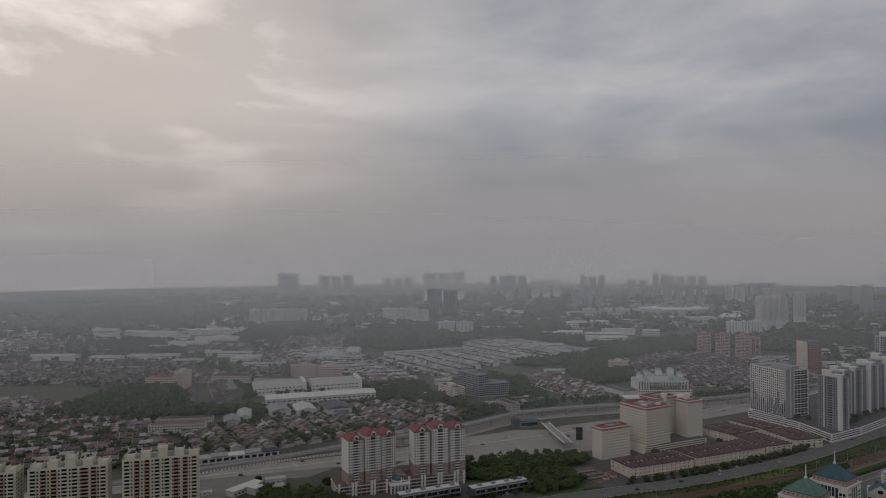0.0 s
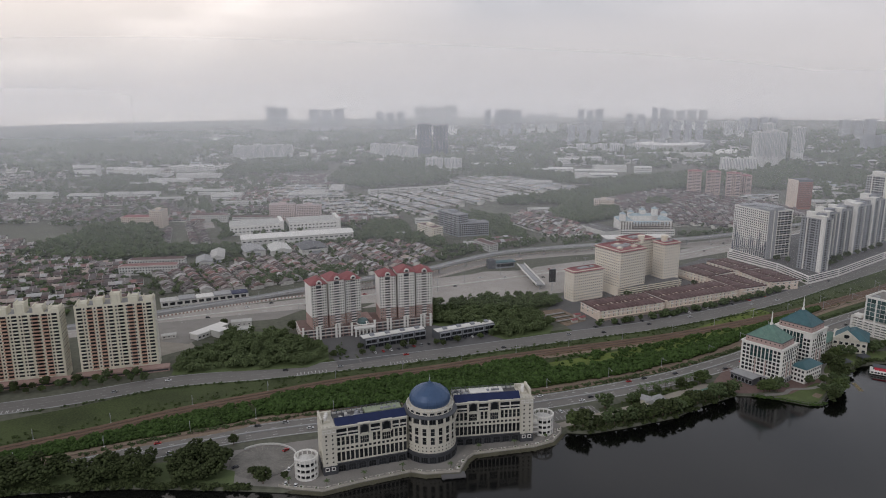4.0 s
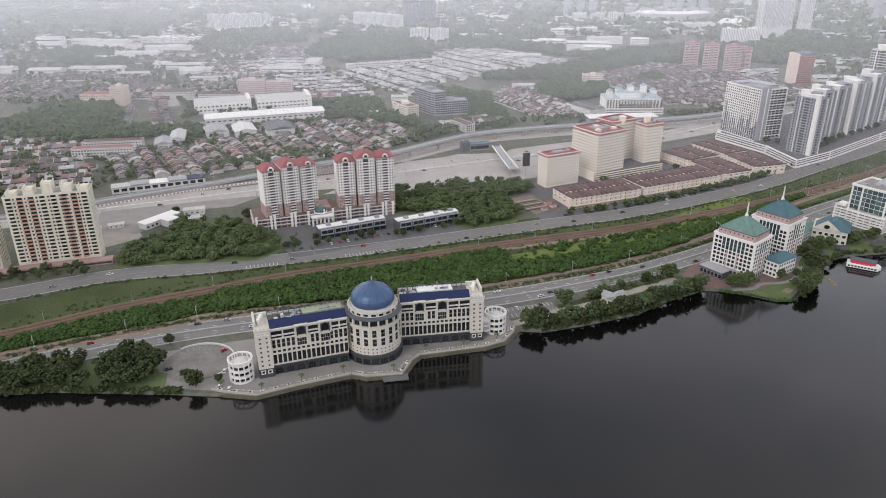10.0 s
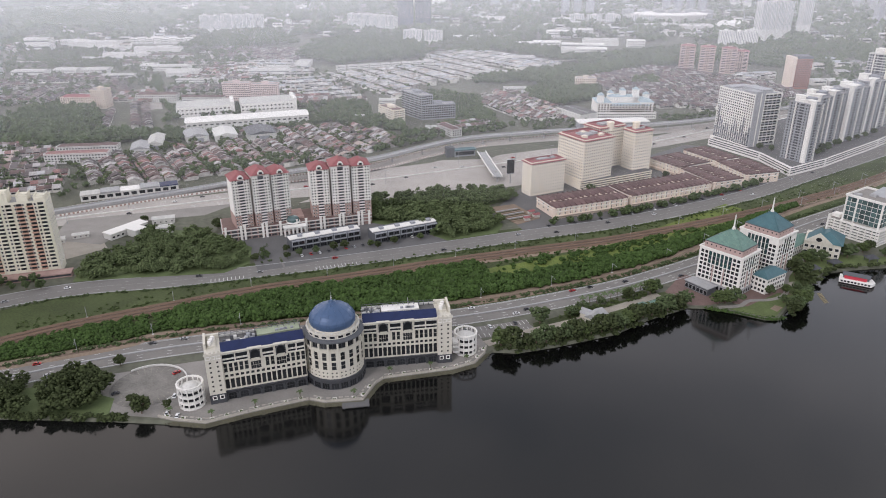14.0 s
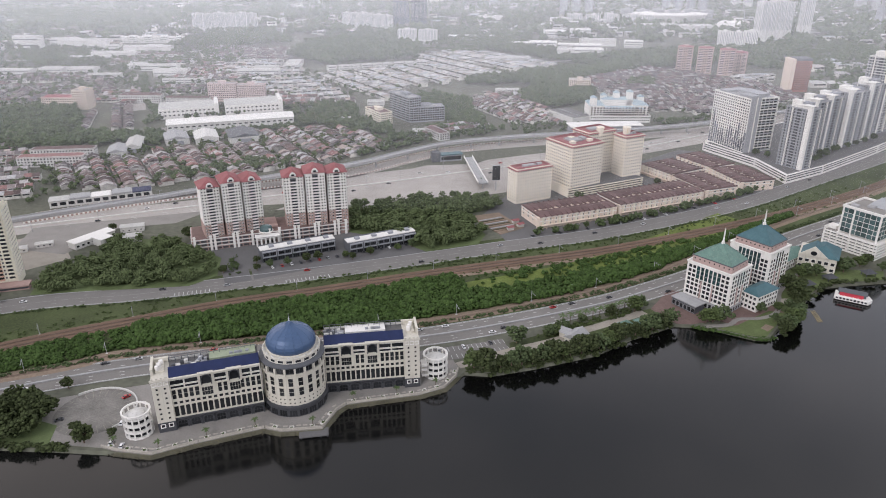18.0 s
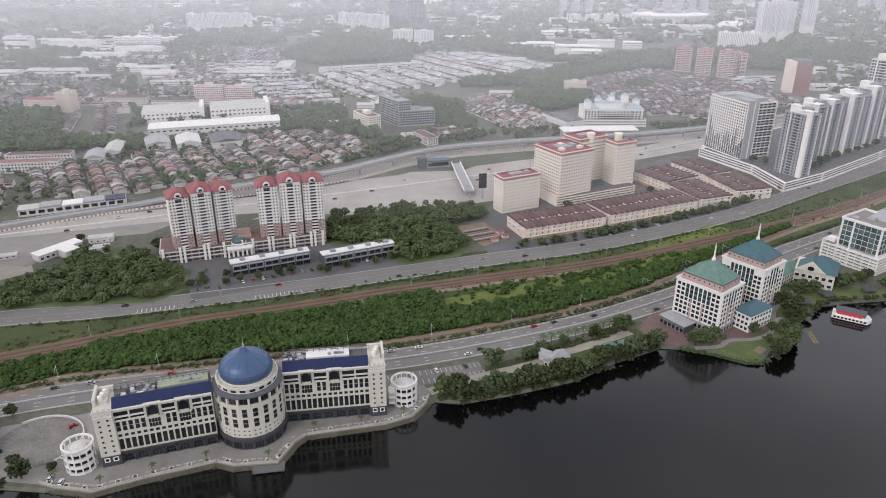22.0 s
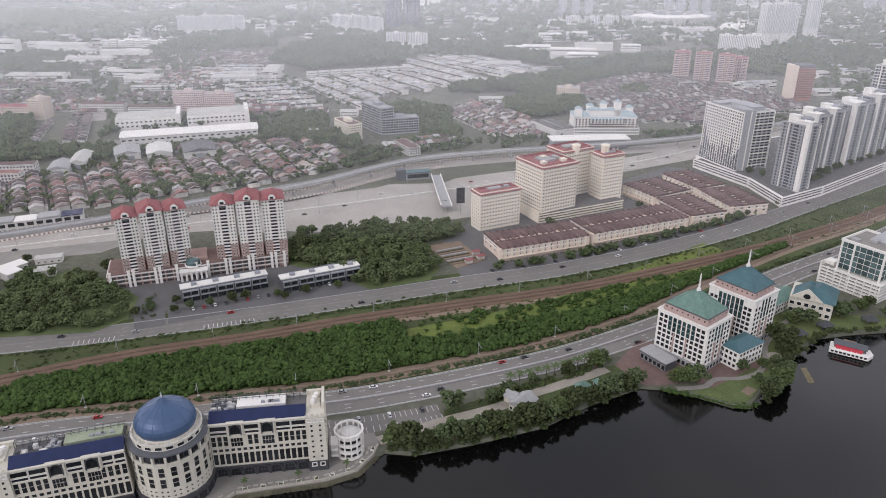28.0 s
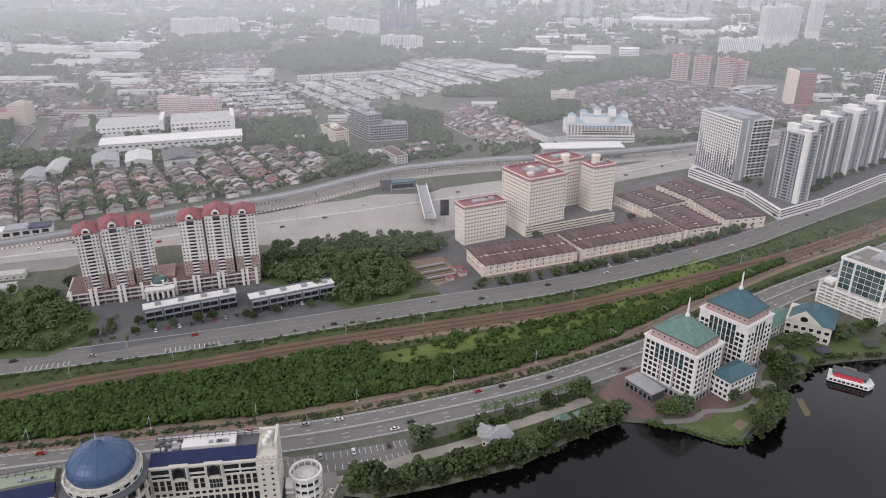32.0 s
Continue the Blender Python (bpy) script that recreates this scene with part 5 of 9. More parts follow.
def wing(x, y, rz, w, tower_at, features, membrane, name):
    """One wing: front foot at x, y; its end tower stands at the left (0) or right end (1)."""
    base = Matrix.Translation((-hotel.location.x, -hotel.location.y, 0)) @ pose(x, y, 0, 0, 0, rz)
    d = 16.5
    f0, f1 = (8.0, w) if tower_at == 0 else (0.0, w - 8.0)

    def p(name, bm, mats, label="", m=Matrix()):
        return part(name, bm, mats, hotel, label, base @ m)

    bm = bmesh.new()
    box(bm, f0, 0.9, -0.3, f1, d, 6.0)
    p("ground_floor_wall", bm, "dark", "dark granite ground floor")
    bm = bmesh.new()
    box(bm, f0, 0, 6.0, f1, d, 28.6)
    p("wall", bm, "cream")
    n = 7
    for k in range(n):
        u = f0 + (f1 - f0) * (k + 0.5) / n
        part("arch", ARCADE, None, hotel, "dark granite arch", base @ pose(u, 0.9, 0))
        part("shop_window", window_mesh(4.0, 3.6, "dark", "glass", 2, 1), None, hotel, m=base @ pose(u, 0.9, 0.3))
    bm = bmesh.new()
    box(bm, f0, -0.35, 5.6, f1, 0.9, 6.3)
    p("granite_ledge", bm, "dark")
    cols = 16
    us = [f0 + (f1 - f0) * (k + 0.5) / cols for k in range(cols)]
    for k, u in enumerate(us):
        feat = any(abs(u - f) < 3.3 for f in features)
        part("window", window_mesh(1.95, 5.6, "cream", "glass", 0, 0, 0.2, 0.08), None, hotel, m=base @ pose(u, 0, 7.4))
        part("window", window_mesh(1.6, 1.45, "cream", "glass"), None, hotel, m=base @ pose(u, 0, 14.2))
        if not feat:
            part("window", window_mesh(1.75, 5.0, "cream", "glass", 0, 1, 0.2, 0.1), None, hotel, m=base @ pose(u, 0, 17.2))
        if k:
            part("pilaster", PILASTER, None, hotel, m=base @ pose((u + us[k - 1]) / 2, 0, 7.2))
    for f in features:
        part("window", window_mesh(5.0, 4.4, "cream", "glass", 3, 1), None, hotel, m=base @ pose(f, 0, 16.6))
        bm = bmesh.new()
        box(bm, f - 3.3, -0.9, 21.8, f + 3.3, 0.6, 23.0)
        box(bm, f - 3.3, -0.9, 28.2, f + 3.3, 0.6, 28.9)
        box(bm, f - 3.6, -1.2, 28.9, f + 3.6, 1.0, 29.35)
        box(bm, f - 3.3, -0.9, 23.0, f - 2.6, 0.0, 28.2)
        box(bm, f + 2.6, -0.9, 23.0, f + 3.3, 0.0, 28.2)
        p("arched_bay", bm, "cream", "cream arched dormer bay")
        part("arch", FEATURE, None, hotel, "dark granite arch", base @ pose(f, -0.2, 22.9))
        bm = bmesh.new()
        box(bm, f - 2.6, -0.12, 23.0, f + 2.6, -0.02, 28.2)
        p("arch_glazing", bm, "glass")
    marks = sorted([f0] + [g for f in features for g in (f - 3.4, f + 3.4)] + [f1])
    for a, b in zip(marks[::2], marks[1::2]):
        n = max(1, round((b - a) / 5.5))
        for k in range(n):
            u0, u1 = a + (b - a) * k / n, a + (b - a) * (k + 1) / n
            part("strip_window", window_mesh(round(u1 - u0 - 0.7, 1), 2.2, "white", "glass"), None, hotel, m=base @ pose((u0 + u1) / 2, 0, 25.3))
            part("strip_window", window_mesh(round(u1 - u0 - 0.7, 1), 1.2, "white", "glass"), None, hotel, m=base @ pose((u0 + u1) / 2, 0, 23.2))
    bm = bmesh.new()
    box(bm, f0, -0.5, 27.9, f1, 0.0, 28.4)
    box(bm, f0, -0.9, 28.4, f1, d, 29.1)
    box(bm, f0, -0.35, 22.3, f1, 0.0, 22.7)
    p("cornice", bm, "cream")
    bm = bmesh.new()
    vs = [bm.verts.new(q) for q in ((f0, 0.2, 29.1), (f1, 0.2, 29.1), (f1, 5.0, 32.0), (f0, 5.0, 32.0), (f0, 5.5, 32.0), (f1, 5.5, 32.0), (f1, 5.5, 29.1), (f0, 5.5, 29.1))]
    for q in ((0, 1, 2, 3), (3, 2, 5, 4), (4, 5, 6, 7), (0, 3, 4, 7), (1, 6, 5, 2)):
        bm.faces.new([vs[i] for i in q])
    p("roof", bm, "blue_roof", "navy sloping tiled roof")
    bm = bmesh.new()
    a, b = (f0 + 19, f1 - 1) if tower_at == 0 else (f0 + 11, f1 - 9)
    box(bm, a, 8.0, 29.1, b, 15.4, 31.4)
    p("roof_hall", bm, membrane, "flat-roofed rooftop hall")
    bm = bmesh.new()
    box(bm, f0, d - 0.5, 29.1, f1, d, 30.4)
    p("parapet", bm, "offwhite")
    rnd = random.Random(int(w * 10))
    lo, hi = (f0 + 2, a - 1) if tower_at == 0 else (f0 + 1, a - 1)
    for k in range(20):
        u, v = rnd.uniform(lo, hi), rnd.uniform(6.6, 13.0)
        bm = bmesh.new()
        sx, sy, sz = rnd.uniform(0.5, 1.6), rnd.uniform(0.5, 1.2), rnd.uniform(0.7, 2.2)
        box(bm, u - sx, v - sy, 29.1, u + sx, v + sy, 29.1 + sz)
        box(bm, u - sx * 0.7, v - sy * 0.7, 29.1 + sz, u + sx * 0.7, v + sy * 0.7, 29.35 + sz)
        p("roof_unit", bm, ("mid_grey", "offwhite", "dark_grey", "steel")[k % 4])
    for k in range(5):
        u = rnd.uniform(a + 2, b - 3)
        bm = bmesh.new()
        box(bm, u - 0.8, 9.2, 31.4, u + 0.8, 10.4, 32.3)
        p("hall_vent", bm, "mid_grey")
    bm = bmesh.new()
    box(bm, f0, 5.5, 29.1, f1, d - 0.5, 29.25)
    p("roof_deck", bm, "asphalt", "dark stained flat roof deck")
    for k in range(14):
        u = f0 + (f1 - f0) * k / 14
        bm = bmesh.new()
        box(bm, u, d - 1.3, 29.2, u + 0.2, d - 1.1, 32.2)
        box(bm, u, d - 3.4, 32.0, u + 0.2, d - 1.1, 32.2)
        box(bm, u, d - 3.4, 29.2, u + 0.2, d - 3.2, 32.0)
        p("rack_frame", bm, "dark_grey", "dark steel rooftop frame")
    for v in (d - 3.3, d - 1.2):
        bm = bmesh.new()
        box(bm, f0, v - 0.1, 32.2, f1, v + 0.1, 32.4)
        p("rack_beam", bm, "dark_grey")
    # end tower
    t0 = 0.0 if tower_at == 0 else w - 8.0
    bm = bmesh.new()
    box(bm, t0, -1.0, 5.6, t0 + 8, d, 29.2)
    p("tower_wall", bm, "cream")
    bm = bmesh.new()
    box(bm, t0 - 0.1, -1.1, -0.3, t0 + 8.1, d, 5.6)
    p("tower_base", bm, "dark", "dark granite tower base")
    small = window_mesh(0.95, 1.05, "cream", "glass")
    for z in (7.4, 10.2, 13.0, 15.8, 18.6, 21.4, 24.0):
        for u in (2.2, 5.8):
            part("window", small, None, hotel, m=base @ pose(t0 + u, -1.0, z))
        face = (t0, -90) if tower_at == 0 else (t0 + 8, 90)
        for v in (2, 5.5, 9, 12.5):
            part("window", small, None, hotel, m=base @ pose(face[0], v, z, 0, 0, face[1]))
    for u in (2.2, 5.8):
        part("window", window_mesh(1.5, 1.5, "white", "glass", 0, 0, 0.16, 0.4), None, hotel, m=base @ pose(t0 + u, -1.1, 3.0))
    bm = bmesh.new()
    for u in (0.3, 2.9, 5.5):
        box(bm, t0 + u, -1.3, 26.3, t0 + u + 2.2, -0.95, 26.6)
        box(bm, t0 + u, -1.3, 28.0, t0 + u + 2.2, -0.95, 28.3)
        box(bm, t0 + u, -1.3, 26.6, t0 + u + 0.3, -0.95, 28.0)
        box(bm, t0 + u + 1.9, -1.3, 26.6, t0 + u + 2.2, -0.95, 28.0)
    p("frieze", bm, "white", "white moulded frieze")
    bm = bmesh.new()
    box(bm, t0 - 0.4, -1.4, 28.8, t0 + 8.4, -0.6, 29.9)
    for k in range(4):
        box(bm, t0 + 0.2 + 2.1 * k, -1.2, 29.9, t0 + 1.3 + 2.1 * k, -0.8, 30.8)
    p("tower_parapet", bm, "cream")
    s0, s1 = (t0, t0 + 1.2) if tower_at == 0 else (t0 + 6.8, t0 + 8)
    bm = bmesh.new()
    box(bm, s0, 4.5, 29.2, s1, d + 0.3, 32.6)
    box(bm, t0, d - 1.2, 29.2, t0 + 8, d + 0.3, 31.6)
    box(bm, t0 + 2, 6, 29.2, t0 + 6, d - 1.2, 30.4)
    p("screen_wall", bm, "cream", "tall pale rooftop screen wall")
    for k in range(3):
        bm = bmesh.new()
        lathe(bm, [(0.01, 30.4), (1.0, 30.4), (1.1, 31.2), (1.0, 32.4), (0.01, 32.8)], 14, t0 + 3.0 + 0.8 * k, 7.2 + 2.5 * k)
        p("water_tank", bm, "white", "white rooftop water tank")


wing(-94.6, 346.6, 21.0, 50.0, 0, (24.5, 37.5), "grass_roof", "west")
wing(-19.8, 381.8, 11.2, 49.0, 1, (11.0, 24.4), "white", "east")

# the drum and its dome
NS = 20
R0 = 15.6


def ring(name, profile, mats, n=NS, label=""):
    bm = bmesh.new()
    lathe(bm, profile, n)
    return part(name, bm, mats, hotel, label)


ring("drum_base", [(R0 + 0.5, -0.3), (R0 + 0.5, 4.6), (R0 + 1.0, 4.8), (R0 + 1.0, 6.2), (R0, 6.4)], "dark", label="dark granite drum base")
ring("drum_wall", [(R0, 6.2), (R0, 23.8), (R0 + 0.7, 23.9), (R0 + 0.7, 24.6), (R0, 24.7)], "cream")
ring("drum_gallery", [(R0 - 0.4, 24.6), (R0 - 0.4, 28.2), (R0 + 0.9, 28.3), (R0 + 0.9, 28.9), (R0 - 2.0, 29.6)], "dark_grey", label="dark glazed upper gallery")
ring("drum_crown", [(R0 - 1.7, 29.0), (R0 - 1.7, 31.8), (R0 - 1.2, 31.9), (R0 - 1.2, 32.6), (R0 - 2.0, 32.7), (R0 - 2.0, 32.2), (12.0, 32.2), (11.6, 33.2)], "cream")
for k in range(NS):
    a = 2 * math.pi * (k + 0.5) / NS
    c, s, rz = math.cos(a), math.sin(a), math.degrees(a) + 90
    r = R0 * math.cos(math.pi / NS)
    if s > 0.75:
        continue
    for z in (7.6, 9.8):
        for e in (-1.1, 1.1):
            part("window", window_mesh(0.8, 0.75, "cream", "glass"), None, hotel, m=pose(r * c - e * s, r * s + e * c, z, 0, 0, rz))
    for z in (12.2, 17.8):
        part("window", window_mesh(2.3, 4.5, "cream", "glass", 0, 1, 0.2, 0.1), None, hotel, m=pose(r * c, r * s, z, 0, 0, rz))
    part("window", window_mesh(3.6, 3.1, "dark_grey", "glass", 1), None, hotel, m=pose((r - 0.4) * c, (r - 0.4) * s, 24.9, 0, 0, rz))
    part("window", window_mesh(2.7, 1.4, "white", "glass", 0), None, hotel, m=pose((R0 - 1.7) * math.cos(math.pi / NS) * c, (R0 - 1.7) * math.cos(math.pi / NS) * s, 30.0, 0, 0, rz))
    bm = bmesh.new()
    box(bm, -0.45, -0.9, 24.4, 0.45, 0.3, 28.3)
    part("gallery_pier", bm, "cream", hotel, m=pose((R0 - 0.1) * math.cos(a + math.pi / NS), (R0 - 0.1) * math.sin(a + math.pi / NS), 0, 0, 0, math.degrees(a + math.pi / NS) + 90))
    part("entrance_window", window_mesh(3.8, 3.4, "dark", "glass", 2), None, hotel, m=pose((r + 0.5) * c, (r + 0.5) * s, 0.6, 0, 0, rz))
    bm = bmesh.new()
    box(bm, -0.55, -0.2, 32.6, 0.55, 0.2, 33.4)
    part("merlon", bm, "offwhite", hotel, m=pose((R0 - 1.85) * c, (R0 - 1.85) * s, 0, 0, 0, rz))
DOME = [(11.7, 33.0), (12.2, 34.2), (12.35, 35.6), (12.1, 37.0), (11.4, 38.5), (10.2, 40.0), (8.6, 41.3), (6.6, 42.4), (4.5, 43.2), (2.8, 43.8), (1.6, 44.5), (0.8, 45.4), (0.3, 46.3), (0.02, 46.4)]
ring("dome", DOME, "dome", 64, "blue ribbed metal dome")
for k in range(16):
    a = 2 * math.pi * k / 16
    bm = bmesh.new()
    pts = [(r - 0.03, z) for r, z in DOME[:12]]
    for (r0, z0), (r1, z1) in zip(pts, pts[1:]):
        q = [bm.verts.new(v) for v in ((r0, -0.09, z0), (r0 + 0.14, -0.05, z0 + 0.05), (r0 + 0.14, 0.05, z0 + 0.05), (r0, 0.09, z0), (r1, -0.09, z1), (r1 + 0.14, -0.05, z1 + 0.05), (r1 + 0.14, 0.05, z1 + 0.05), (r1, 0.09, z1))]
        for f in ((0, 1, 5, 4), (1, 2, 6, 5), (2, 3, 7, 6)):
            bm.faces.new([q[i] for i in f])
    part("dome_rib", bm, "dome", hotel, m=pose(0, 0, 0, 0, 0, math.degrees(a)))
bm = bmesh.new()
lathe(bm, [(0.45, 46.0), (0.2, 46.6), (0.5, 47.1), (0.15, 47.6), (0.35, 48.0), (0.08, 48.4), (0.05, 50.5)], 10)
part("finial", bm, "steel", hotel, "slim metal finial")


# round pavilions at both ends
def pavilion(x, y, rz, label):
    b = thing("pavilion", x, y, rz, 0, label, "pavilion", "round end pavilions")
    n, r = 14, 6.4
    bm = bmesh.new()
    lathe(bm, [(r - 0.7, -0.3), (r - 0.7, 10.4)], n)
    part("glazing", bm, "glass", b)
    for z in (0.0, 3.6, 7.2):
        bm = bmesh.new()
        lathe(bm, [(r - 0.9, z - 0.3), (r + 0.2, z - 0.3), (r + 0.2, z + 1.2), (r - 0.9, z + 1.2)], n)
        part("balcony_band", bm, "white", b)
    for k in range(n):
        a = 2 * math.pi * k / n
        bm = bmesh.new()
        box(bm, -0.28, -0.28, -0.3, 0.28, 0.28, 12.6)
        part("column", bm, "white", b, m=pose(r * math.cos(a), r * math.sin(a), 0, 0, 0, math.degrees(a)))
    bm = bmesh.new()
    lathe(bm, [(0.01, 10.2), (r - 0.5, 10.2), (r - 0.5, 10.5), (4.2, 10.6), (3.6, 11.6), (1.8, 12.3), (0.01, 12.5)], 28)
    part("roof", bm, "offwhite", b, "low pale roof dome")
    bm = bmesh.new()
    lathe(bm, [(r - 0.3, 12.5), (r + 0.5, 12.5), (r + 0.5, 13.3), (r - 0.3, 13.3), (r - 0.3, 12.5)], n)
    part("ring_beam", bm, "white", b, "white open ring beam")
    return b


pavilion(-104.2, 346.2, 20, "round white three-storey pavilion with an open ring beam")
pavilion(36.0, 402.8, 5, "round white three-storey pavilion with an open ring beam")
link = thing("link_bridge", 29.0, 396.5, 11, 0, "white balconied link between the tower and pavilion", "building link")
for z in (3.4, 6.8, 9.6):
    bm = bmesh.new()
    box(bm, -0.2, -1.5, z - 0.3, 3.0, 4, z + 0.8)
    part("deck", bm, "white", link)

# promenade along the water
PROM = [(-150, 336), (-118, 334), (-108.9, 331.6), (-91.8, 329.9), (-72.9, 339.5), (-44.8, 351.4), (-36, 349.2), (-16.4, 352.4), (-11.8, 367.3), (-8, 372.4), (28.8, 382.5), (41.7, 389.4), (47.8, 400.4), (49, 408),
        (44, 420), (20, 426), (-60, 404), (-120, 385), (-158, 372), (-163, 352)]
bm = bmesh.new()
prism(bm, PROM, -1.0, 0.12)
prom = solid("promenade", bm, "paving", "pale paved promenade round the domed building", "pavement", kind="structure")
edge = [Vector((*q, 0)) for q in PROM[1:14]]
slot = 0
for a, b in zip(edge, edge[1:]):
    t = (b - a).normalized()
    n = Vector((-t.y, t.x, 0))
    rz = math.degrees(math.atan2(t.y, t.x))
    L = (b - a).length
    bm = bmesh.new()
    box(bm, 0.15, 0.5, 0.1, L - 0.15, 0.95, 1.15)
    box(bm, 0.1, 0.4, 1.15, L - 0.1, 1.05, 1.3)
    part("balustrade", bm, "stone", prom, "low pale balustrade wall", pose(a.x, a.y, 0, 0, 0, rz))
    for k in range(int(L / 7)):
        q = a + t * (k + 0.5) * L / int(L / 7) + n * 1.9
        pl = thing("planter", q.x, q.y, rz, 0.12, "square pale concrete planter with low green shrubs", "planter", "promenade planters")
        bm = bmesh.new()
        for x0, y0, x1, y1 in ((-1.1, -1.1, 1.1, -0.8), (-1.1, 0.8, 1.1, 1.1), (-1.1, -0.8, -0.8, 0.8), (0.8, -0.8, 1.1, 0.8)):
            box(bm, x0, y0, 0, x1, y1, 0.9)
        part("box", bm, "white", pl)
        rng = np.random.default_rng(slot)
        v, f = clumps(rng, rng.uniform((-0.7, -0.7, 0.6), (0.7, 0.7, 0.95), (8, 3)), rng.uniform(0.25, 0.45, 8))
        part("shrub", np_mesh(["leaf"], v, f), None, pl)
        if slot % 3 == 0:
            q2 = q + n * 2.2
            palm_tree(q2.x, q2.y, 0.75, z=0.1)
        slot += 1
bm = bmesh.new()
for a, b in zip(edge, edge[1:]):
    t = (b - a).normalized()
    n = Vector((-t.y, t.x, 0))
    for j in range(int((b - a).length / 3.2)):
        p0 = a + t * (3.2 * j + 0.5) + n * 3.6
        q = [p0, p0 + t * 2.2, p0 + t * 2.2 + n * 1.1, p0 + n * 1.1]
        prism(bm, [(v.x, v.y) for v in q], 0.1, 0.16)
tagged(part("paving_band", bm, "stone", prom, "pale stone paving slabs"), kind="stuff")
jet = thing("jetty", -19.5, 351.5, 12, 0, "low grey concrete jetty over the water", "jetty")
bm = bmesh.new()
box(bm, -8, -4.2, -0.9, 6, 2.0, -0.35)
part("deck", bm, "asphalt", jet)
for u in (-7, -2.3, 2.3, 5.4):
    bm = bmesh.new()
    lathe(bm, [(0.01, -2.5), (0.25, -2.5), (0.25, 0.1), (0.01, 0.1)], 8, u, -3.9)
    part("pile", bm, "dark_grey", jet)
# sloping mossy bank and its stones
bm = bmesh.new()
for a, b in zip(edge, edge[1:]):
    t = (b - a).normalized()
    n = Vector((t.y, -t.x, 0))
    top, foot = Vector((0, 0, 0.05)), n * 2.6 + Vector((0, 0, -2.4))
    bm.faces.new([bm.verts.new(q) for q in (a + top, a + foot - t * 0.8, b + foot + t * 0.8, b + top)])
solid("stone_bank", bm, "bank", "sloping mossy stone bank under the promenade", "bank", kind="structure")
rng = np.random.default_rng(5)
pts = []
for a, b in zip(edge, edge[1:]):
    k = int((b - a).length * 2)
    u = rng.uniform(0, 1, (k, 1))
    p0 = np.array(a[:2]) * (1 - u) + np.array(b[:2]) * u
    t = np.array((b - a).normalized()[:2])
    pts.append(np.concatenate([p0 + np.array([t[1], -t[0]]) * rng.uniform(0.0, 2.2, (k, 1)), rng.uniform(-1.8, -0.5, (k, 1))], 1))
pts = np.concatenate(pts)
v, f = clumps(rng, pts, rng.uniform(0.25, 0.6, len(pts)), 0.2, 0.5)
tagged(new("bank_stones", np_mesh(["bank"], v, f)), "grey rubble stones of the lake bank", "stones", kind="stuff")

# forecourt with parking bays
bm = bmesh.new()
lathe(bm, [(0.01, 0.2), (19.5, 0.2)], 40, -134, 361)
court = solid("forecourt", bm, "yard", "worn pale forecourt with faint painted parking bays", "car park", kind="structure")
bm = bmesh.new()
for k in range(30):
    a = radians(12 * k)
    c, s = math.cos(a), math.sin(a)
    vs = [(-134 + r * c - e * s, 361 + r * s + e * c, 0.23) for r, e in ((13.5, -0.1), (19, -0.1), (19, 0.1), (13.5, 0.1))]
    bm.faces.new([bm.verts.new(q) for q in vs])
tagged(part("bay_line", bm, "sand", court, "faded bay paint"), kind="stuff")
bm = bmesh.new()
lathe(bm, [(19.6, 0.1), (19.6, 1.2), (20.2, 1.2), (20.2, 0.1)], 36, -134, 361, a0=radians(-40), a1=radians(140))
part("low_wall", bm, "offwhite", court, "low pale curved wall")
# east parking strip
strip = smooth_line([(12, 414), (40, 423), (60, 429), (76, 435)], 2.8)
bm = bmesh.new()
ribbon(bm, strip, -7, 7, 0.15)
east = solid("parking_strip", bm, "road", "grey parking strip beside the road", "car park", kind="structure")
bm = bmesh.new()
for line_d in (-6.5, 1.8):
    for p0, p1 in zip(offset_line(strip, line_d), offset_line(strip, line_d + 4.6)):
        t = (p1 - p0).normalized()
        n = Vector((-t.y, t.x, 0)) * 0.12
        bm.faces.new([bm.verts.new((q.x, q.y, 0.18)) for q in (p0 - n, p1 - n, p1 + n, p0 + n)])
tagged(part("bay_line", bm, "line", east, "white bay paint"), kind="stuff")


